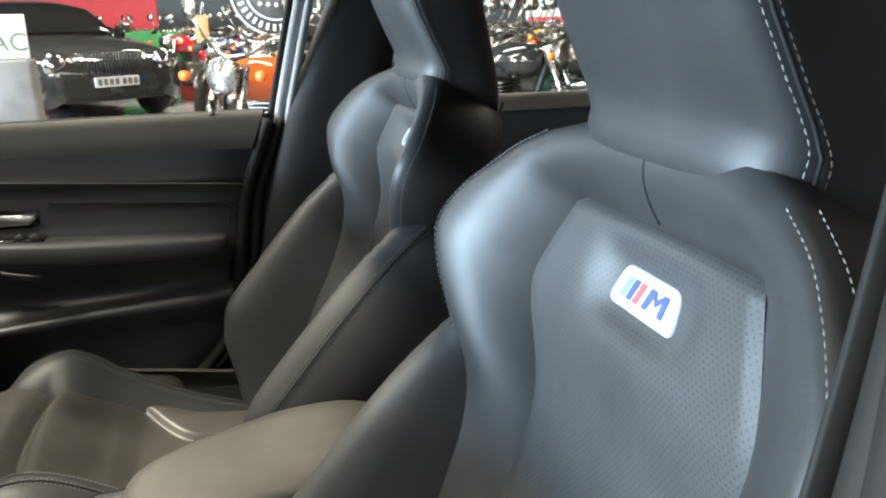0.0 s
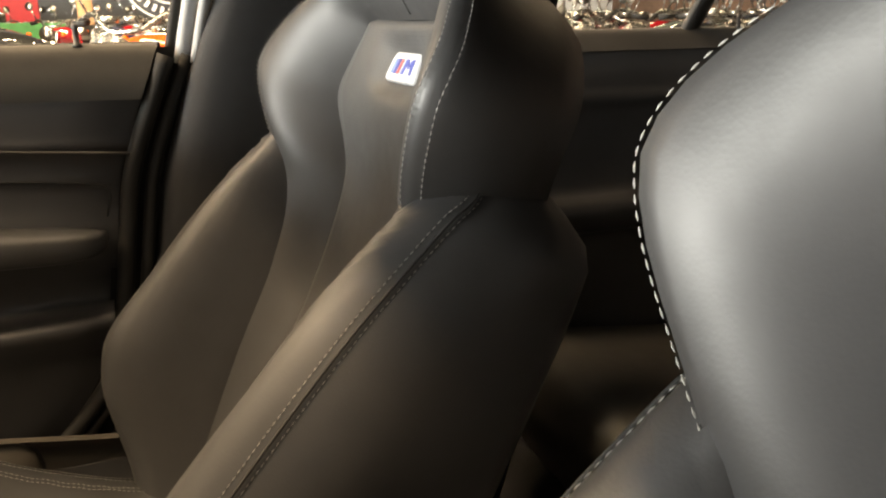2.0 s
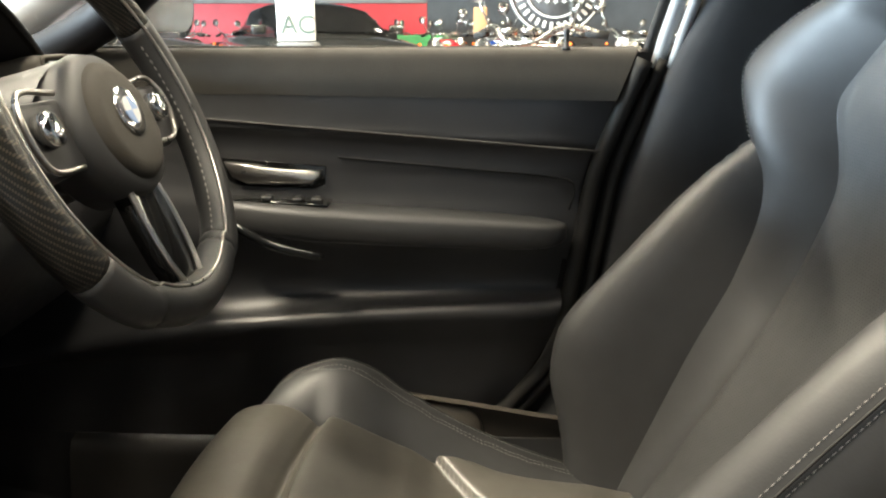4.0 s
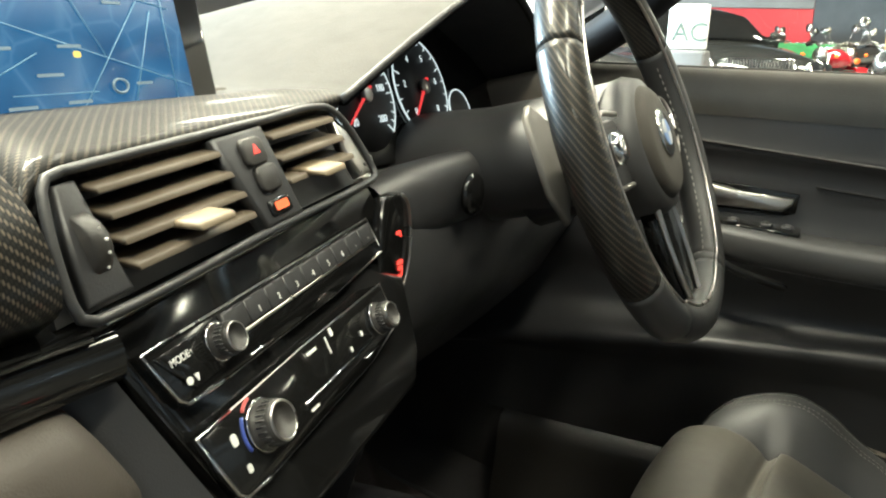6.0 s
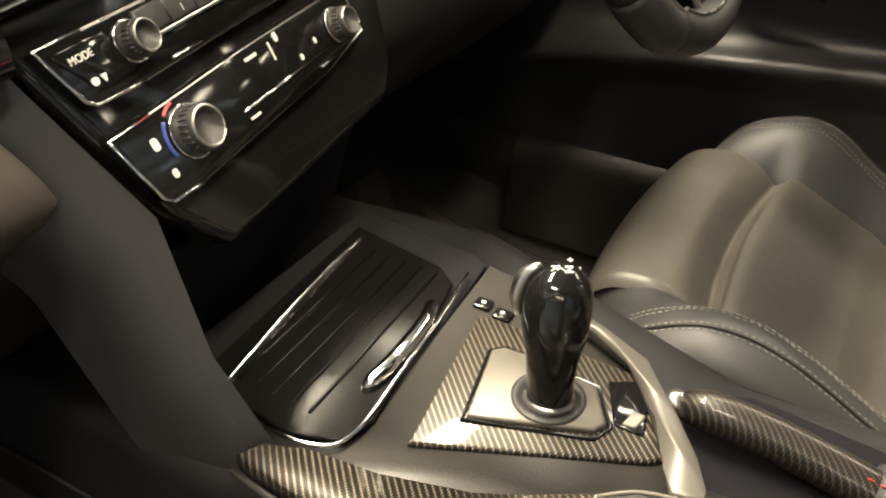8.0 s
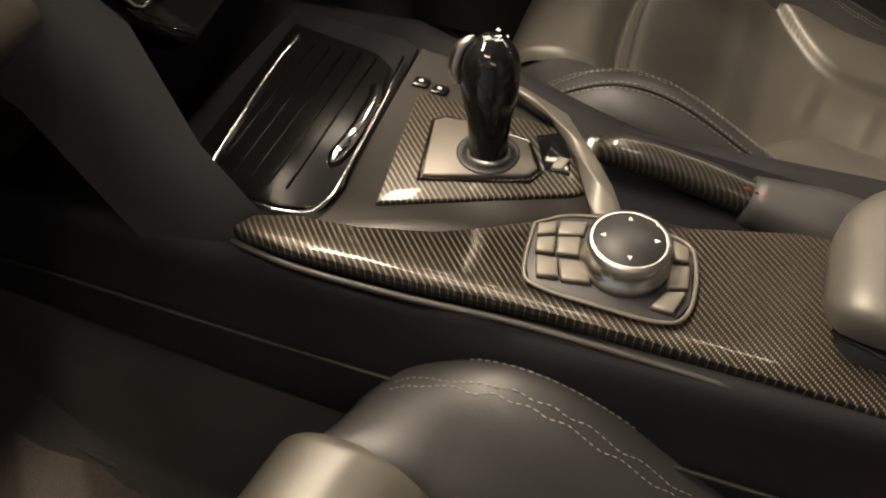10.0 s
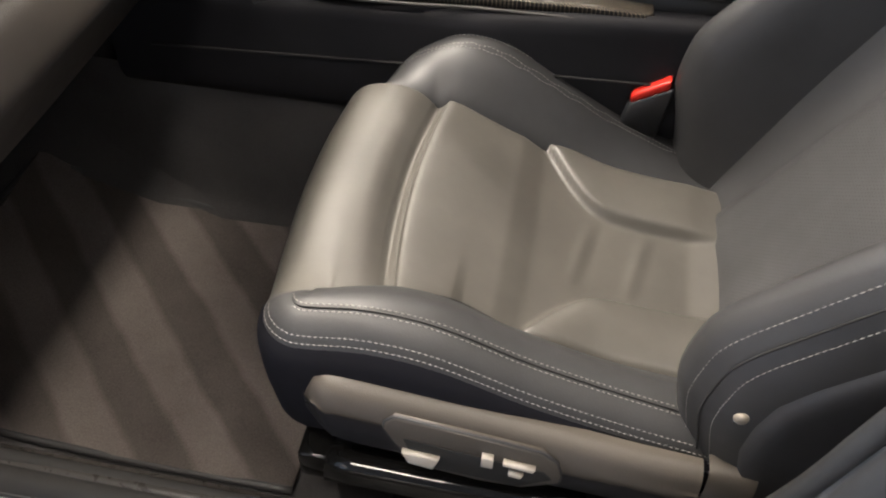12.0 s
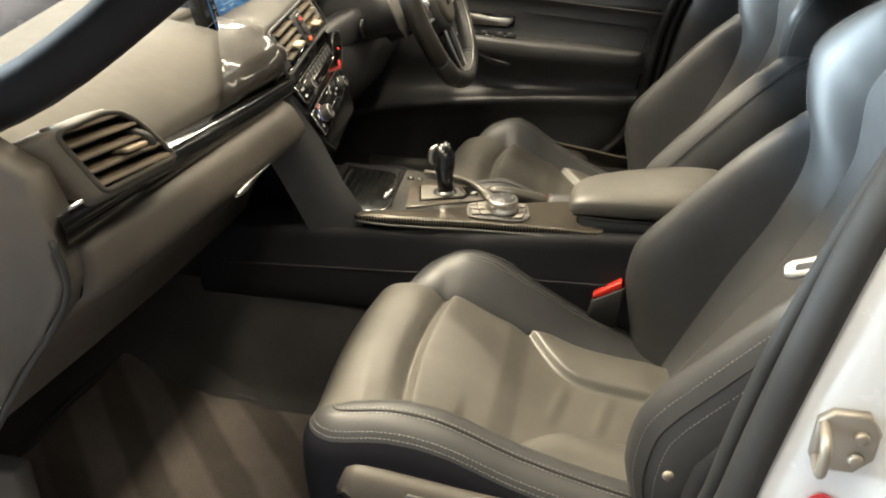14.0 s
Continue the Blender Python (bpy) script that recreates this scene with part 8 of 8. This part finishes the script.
def saloon(x, y, rz, paint, label, s=1.0, plate=True):
    """A parked car seen from its front corner: body, cabin, lamps, grille, wheels."""
    ob = thing("parked_car", label, "car", at=(x, y, 0))
    ob.rotation_euler = (0, 0, radians(rz))
    bpy.context.view_layer.update()
    base = []

    def sub(name, bm, m, parent=None, lab="", smooth=True):
        o = link(name, bm, m, smooth)
        o.parent = parent or ob
        if lab:
            o["label"] = lab
        return o

    def sect(yy, w, z0, z1, bulge):
        pts = [(-w * 0.96, yy, z0), (-w, yy, z0 + 0.12), (-w, yy, (z0 + z1) * 0.5), (-w * 0.97, yy, z1 - 0.08), (-w * 0.86, yy, z1 - 0.01), (-w * 0.45, yy, z1 + bulge), (0, yy, z1 + bulge * 1.25), (w * 0.45, yy, z1 + bulge), (w * 0.86, yy, z1 - 0.01), (w * 0.97, yy, z1 - 0.08), (w, yy, (z0 + z1) * 0.5), (w, yy, z0 + 0.12), (w * 0.96, yy, z0)]
        return spline(pts, 48)
    body = [sect(-2.38, 0.55, 0.32, 0.58, 0.01), sect(-2.34, 0.72, 0.25, 0.68, 0.01), sect(-2.2, 0.86, 0.2, 0.76, 0.02), sect(-1.9, 0.93, 0.2, 0.84, 0.04), sect(-1.3, 0.96, 0.2, 0.92, 0.05), sect(-0.8, 0.97, 0.2, 0.97, 0.05), sect(0.6, 0.97, 0.2, 1.0, 0.03), sect(1.6, 0.95, 0.22, 1.0, 0.03), sect(2.2, 0.9, 0.28, 0.95, 0.03), sect(2.4, 0.7, 0.35, 0.8, 0.02)]
    sub("body", loft(body, caps=True), paint, None, "glossy car body")
    cab = [sect(-1.0, 0.80, 0.92, 0.99, 0.01), sect(-0.3, 0.72, 0.95, 1.33, 0.03), sect(0.3, 0.70, 0.95, 1.41, 0.03), sect(1.0, 0.70, 0.95, 1.37, 0.03), sect(1.9, 0.72, 0.93, 1.0, 0.02)]
    sub("cabin", loft(cab, caps=True), GLOSS, None, "dark glass cabin")
    sub("grille", prism([(-0.40, 0.56), (0.40, 0.56), (0.47, 0.76), (0.36, 0.83), (-0.36, 0.83), (-0.47, 0.76)], 0.03, lambda a, b, c: Vector((a, -2.30 - c + 0.25 * max(0, b - 0.5) - 0.06 * (1 - (a / 0.5) ** 2), b)), 0.008), CHROME, None, "chrome mesh grille")
    for k in range(-12, 13):
        g0 = 0.033 * k
        sub("grille_bar", tube([(g0, -2.40 + 0.06 * (g0 / 0.5) ** 2, 0.57), (g0 + 0.03, -2.325 + 0.06 * (g0 / 0.5) ** 2, 0.815)], 0.006, 5), DARK_PLASTIC)
    for sx in (-1, 1):
        for cx, r in ((0.63, 0.125), (0.83, 0.095)):
            sub("headlight", lathe([(r, 0.0), (r, 0.03), (r * 0.8, 0.05), (0.0, 0.06)], lambda a, b, c: Vector((sx * cx + a, -2.29 - c + (0.17 if cx > 0.7 else 0.0), 0.70 + b)), 24), CHROME, None, "round headlight")
        for yy in (-1.45, 1.45):
            tyre = sub("wheel", lathe([(0.22, 0.0), (0.32, 0.0), (0.335, 0.03), (0.335, 0.2), (0.32, 0.22), (0.0, 0.22)], lambda a, b, c: Vector((sx * (0.76 + c), yy + a, 0.335 + b)), 28), RUBBER, None, "black tyre")
            sub("rim", lathe([(0.24, 0.0), (0.2, 0.015), (0.05, 0.0), (0.0, 0.01)], lambda a, b, c: Vector((sx * (0.985 - c * 0.5), yy + a, 0.335 + b)), 20), SATIN, tyre)
        sub("mirror", block(sx * 0.98 - 0.1, sx * 0.98 + 0.1, -0.62, -0.52, 1.0, 1.13, 0.03), paint)
    sub("intake", prism(rounded(1.2, 0.12, 0.04, 3, 0, 0.33), 0.02, lambda a, b, c: Vector((a, -2.37 - c + 0.12 * a * a, b)), 0.004), DARK_PLASTIC)
    if plate:
        pl = sub("number_plate", prism(rounded(0.52, 0.112, 0.01, 2, 0, 0.49), 0.012, lambda a, b, c: Vector((a, -2.42 - c, b)), 0.002), STICKER, None, "white number plate with dark bars")
        for k in range(7):
            sub("bar", prism(rounded(0.045, 0.07, 0.004, 1, -0.2 + 0.066 * k + (0.02 if k > 3 else 0), 0.49), 0.002, lambda a, b, c: Vector((a, -2.4325 - c, b)), 0), INK, pl, "", False)
    return ob


BLACK_CAR = surface("black_car_paint", (0.03, 0.03, 0.028), 0.16, vary=0.1, coat=1.0, rough_vary=0.03)
GREY_CAR = surface("grey_car_paint", (0.06, 0.06, 0.062), 0.15, vary=0.1, coat=1.0, rough_vary=0.02)
saloon(-2.31, 11.3, 30, BLACK_CAR, "glossy black luxury coupe with a chrome mesh grille")
saloon(-3.6, 5.5, 72, GREY_CAR, "dark grey saloon parked beside the sign", plate=False)


BIKE_CHROME = surface("motorcycle_chrome", (0.32, 0.31, 0.29), 0.28, metal=1.0, vary=0.3, scale=9.0, rough_vary=0.1)
BIKE_ALLOY = surface("motorcycle_alloy", (0.16, 0.155, 0.145), 0.45, metal=0.8, vary=0.35, scale=9.0)


def motorcycle(paint, label):
    """A naked motorcycle, its length along x, front wheel towards -x."""
    ob = thing("motorcycle", label, "motorcycle", "parked motorcycles")

    def sub(name, bm, m, lab=""):
        o = link(name, bm, m)
        o.parent = ob
        if lab:
            o["label"] = lab
        return o
    for x in (-0.72, 0.70):
        ring_ = [(x + 0.28 * math.cos(k * math.pi / 16), 0, 0.31 + 0.28 * math.sin(k * math.pi / 16)) for k in range(32)]
        sub("tyre", tube(ring_, 0.055, 8, closed=True), RUBBER, "black tyre")
        ring_ = [(x + 0.225 * math.cos(k * math.pi / 14), 0, 0.31 + 0.225 * math.sin(k * math.pi / 14)) for k in range(28)]
        sub("rim", tube(ring_, 0.018, 6, closed=True), BIKE_CHROME)
        for k in range(8):
            g = k * math.pi / 4
            sub("spoke", tube([(x, 0.02, 0.31), (x + 0.22 * math.cos(g), 0, 0.31 + 0.22 * math.sin(g))], 0.006, 4), BIKE_CHROME)
        sub("mudguard", tube([(x + 0.34 * math.cos(radians(g)), 0, 0.31 + 0.34 * math.sin(radians(g))) for g in range(35, 150, 8)], 0.05, 8, flat=0.4), BIKE_CHROME)
    for y in (-0.09, 0.09):
        sub("fork", tube([(-0.72, y, 0.31), (-0.60, y, 0.62), (-0.49, y, 0.90)], [0.026, 0.026, 0.02], 8), BIKE_CHROME)
        sub("exhaust", tube(spline([(-0.20, y * 1.6, 0.50), (-0.30, y * 1.8, 0.36), (-0.1, y * 2.0, 0.26), (0.3, y * 2.0, 0.28), (0.85, y * 2.0, 0.36)], 24), [0.022] * 14 + [0.04] * 10, 10), BIKE_CHROME, "chrome exhaust")
        sub("shock", tube([(0.66, y * 1.3, 0.34), (0.52, y * 1.3, 0.68)], 0.022, 8), BIKE_CHROME)
        sub("indicator", lathe([(0.0, -0.02), (0.026, -0.015), (0.026, 0.015), (0.0, 0.02)], lambda a, b, c: Vector((-0.58 + c, y * 2.6 + a, 0.86 + b)), 12), ORANGE, "orange indicator")
    sub("tank", loft([[(x, w * math.cos(a), z + h * math.sin(a)) for a in [2 * math.pi * k / 16 for k in range(17)]] for x, w, z, h in ((-0.44, 0.05, 0.82, 0.05), (-0.38, 0.12, 0.82, 0.11), (-0.2, 0.16, 0.82, 0.13), (0.0, 0.12, 0.79, 0.1), (0.1, 0.07, 0.77, 0.05))]), paint, "painted fuel tank")
    sub("seat", loft([[(x, w * math.cos(a), z + h * math.sin(a)) for a in [2 * math.pi * k / 12 for k in range(13)]] for x, w, z, h in ((0.05, 0.06, 0.76, 0.04), (0.15, 0.12, 0.77, 0.05), (0.5, 0.13, 0.79, 0.05), (0.75, 0.1, 0.82, 0.05), (0.82, 0.05, 0.82, 0.03))]), RUBBER, "black seat")
    sub("engine", block(-0.28, 0.18, -0.16, 0.16, 0.30, 0.58, 0.05, 3), BIKE_ALLOY, "bare metal engine")
    for k in range(5):
        sub("cooling_fin", block(-0.2, 0.02, -0.15, 0.15, 0.575 + 0.025 * k, 0.585 + 0.025 * k, 0.003), BIKE_ALLOY)
    sub("side_cover", block(0.1, 0.4, -0.13, 0.13, 0.5, 0.72, 0.04, 3), paint)
    sub("headlamp", lathe([(0.0, -0.12), (0.06, -0.10), (0.095, 0.0), (0.1, 0.02), (0.085, 0.03), (0.0, 0.05)], lambda a, b, c: Vector((-0.56 - c, a, 0.86 + b)), 24), BIKE_CHROME, "chrome headlamp")
    sub("handlebar", tube(spline([(-0.30, -0.36, 0.99), (-0.38, -0.2, 1.03), (-0.45, -0.08, 0.96), (-0.45, 0.08, 0.96), (-0.38, 0.2, 1.03), (-0.30, 0.36, 0.99)], 30), 0.014, 8), BIKE_CHROME)
    for y in (-0.33, 0.33):
        sub("grip", tube([(-0.33, y * 0.85, 1.0), (-0.29, y * 1.15, 0.985)], 0.02, 8), RUBBER)
        sub("mirror_stem", tube([(-0.37, y * 0.7, 1.02), (-0.40, y * 0.9, 1.17)], 0.006, 6), BIKE_CHROME)
        sub("mirror", lathe([(0.0, 0.0), (0.05, 0.005), (0.055, 0.015), (0.0, 0.02)], lambda a, b, c: Vector((-0.40 + c, y * 0.95 + a, 1.20 + b)), 16), BIKE_CHROME)
        sub("gauge", lathe([(0.0, 0.0), (0.04, 0.0), (0.045, 0.03), (0.0, 0.032)], lambda a, b, c: Vector((-0.46 + a, y * 0.18 + b, 0.99 + c)), 14), BIKE_CHROME)
    sub("frame_tube", tube(spline([(-0.47, 0, 0.85), (-0.35, 0, 0.5), (-0.25, 0, 0.28), (0.1, 0, 0.26), (0.3, 0, 0.5), (0.6, 0, 0.74)], 24), 0.02, 8), DARK_PLASTIC)
    sub("tail_lamp", block(0.84, 0.90, -0.05, 0.05, 0.74, 0.82, 0.012), RED, "red tail lamp")
    sub("stand", tube([(0.05, -0.12, 0.28), (0.12, -0.24, 0.0)], 0.012, 6), DARK_PLASTIC)
    return ob


ORANGE = surface("orange_lens", (0.9, 0.18, 0.03), 0.25, vary=0.05)
PAINTS = [("orange", (0.75, 0.14, 0.02)), ("red", (0.45, 0.012, 0.02)), ("black", (0.02, 0.02, 0.02)), ("silver", (0.12, 0.135, 0.12)), ("blue", (0.03, 0.10, 0.4)), ("yellow", (0.7, 0.45, 0.03)), ("green", (0.02, 0.12, 0.06))]
models = {n: motorcycle(surface(n + "_tank", c, 0.15, coat=1.0, vary=0.05), n + " motorcycle with chrome forks and exhaust") for n, c in PAINTS}
rng = random.Random(5)
spots = []
for row, (yy, x0, x1, step) in enumerate(((4.5, 1.8, 5.8, 0.46), (5.2, 1.7, 6.6, 0.44), (6.0, 1.9, 7.2, 0.44), (6.9, 2.1, 8.2, 0.46), (7.9, 2.3, 9.2, 0.5), (9.0, 2.6, 10.5, 0.6), (13.8, -6.0, 4.5, 0.95), (14.8, -7.0, 2.0, 0.95))):
    x = x0
    while x < x1:
        spots.append((x + rng.uniform(-0.1, 0.1), yy + rng.uniform(-0.15, 0.15), 100 + rng.uniform(-60, 60) if row < 6 else rng.uniform(40, 130)))
        x += step
order = ["black", "silver", "green", "red", "black", "silver", "blue", "black", "red", "yellow", "silver", "black"]
placed = set()
first = [("orange", 0.41, 3.95, 53), ("red", -0.35, 11.6, 60), ("blue", 0.25, 8.4, 65), ("red", 0.3, 13.2, 110), ("silver", 0.62, 6.6, 60), ("black", 1.3, 6.0, 60)]
for n, x, y, rz in first:
    m = pose(x, y, 0, 0, 0, rz)
    if n in placed:
        copy_thing(models[n], m)
    else:
        models[n].matrix_basis = m
        placed.add(n)
for k, (x, y, rz) in enumerate(spots):
    n = order[(k + k // 12) % len(order)]
    m = pose(x, y, 0, 0, 0, rz)
    if n in placed:
        copy_thing(models[n], m)
    else:
        models[n].matrix_basis = m
        placed.add(n)
tag = thing("price_tag", "brown card tag hanging from a motorcycle", "tag", at=(-0.04, 5.2, 0.0))
part("card", block(-0.085, 0.005, 5.2, 5.204, 0.98, 1.17, 0.004), surface("card", (0.45, 0.26, 0.13), 0.8), tag)
part("string", tube([(-0.04, 5.202, 1.17), (-0.02, 5.202, 1.26)], 0.003, 5), LETTER, tag)
part("hook", tube([(-0.02, 5.202, 1.26), (0.0, 5.3, 1.0), (0.05, 5.35, 0.0)], 0.004, 5), CHROME, tag)
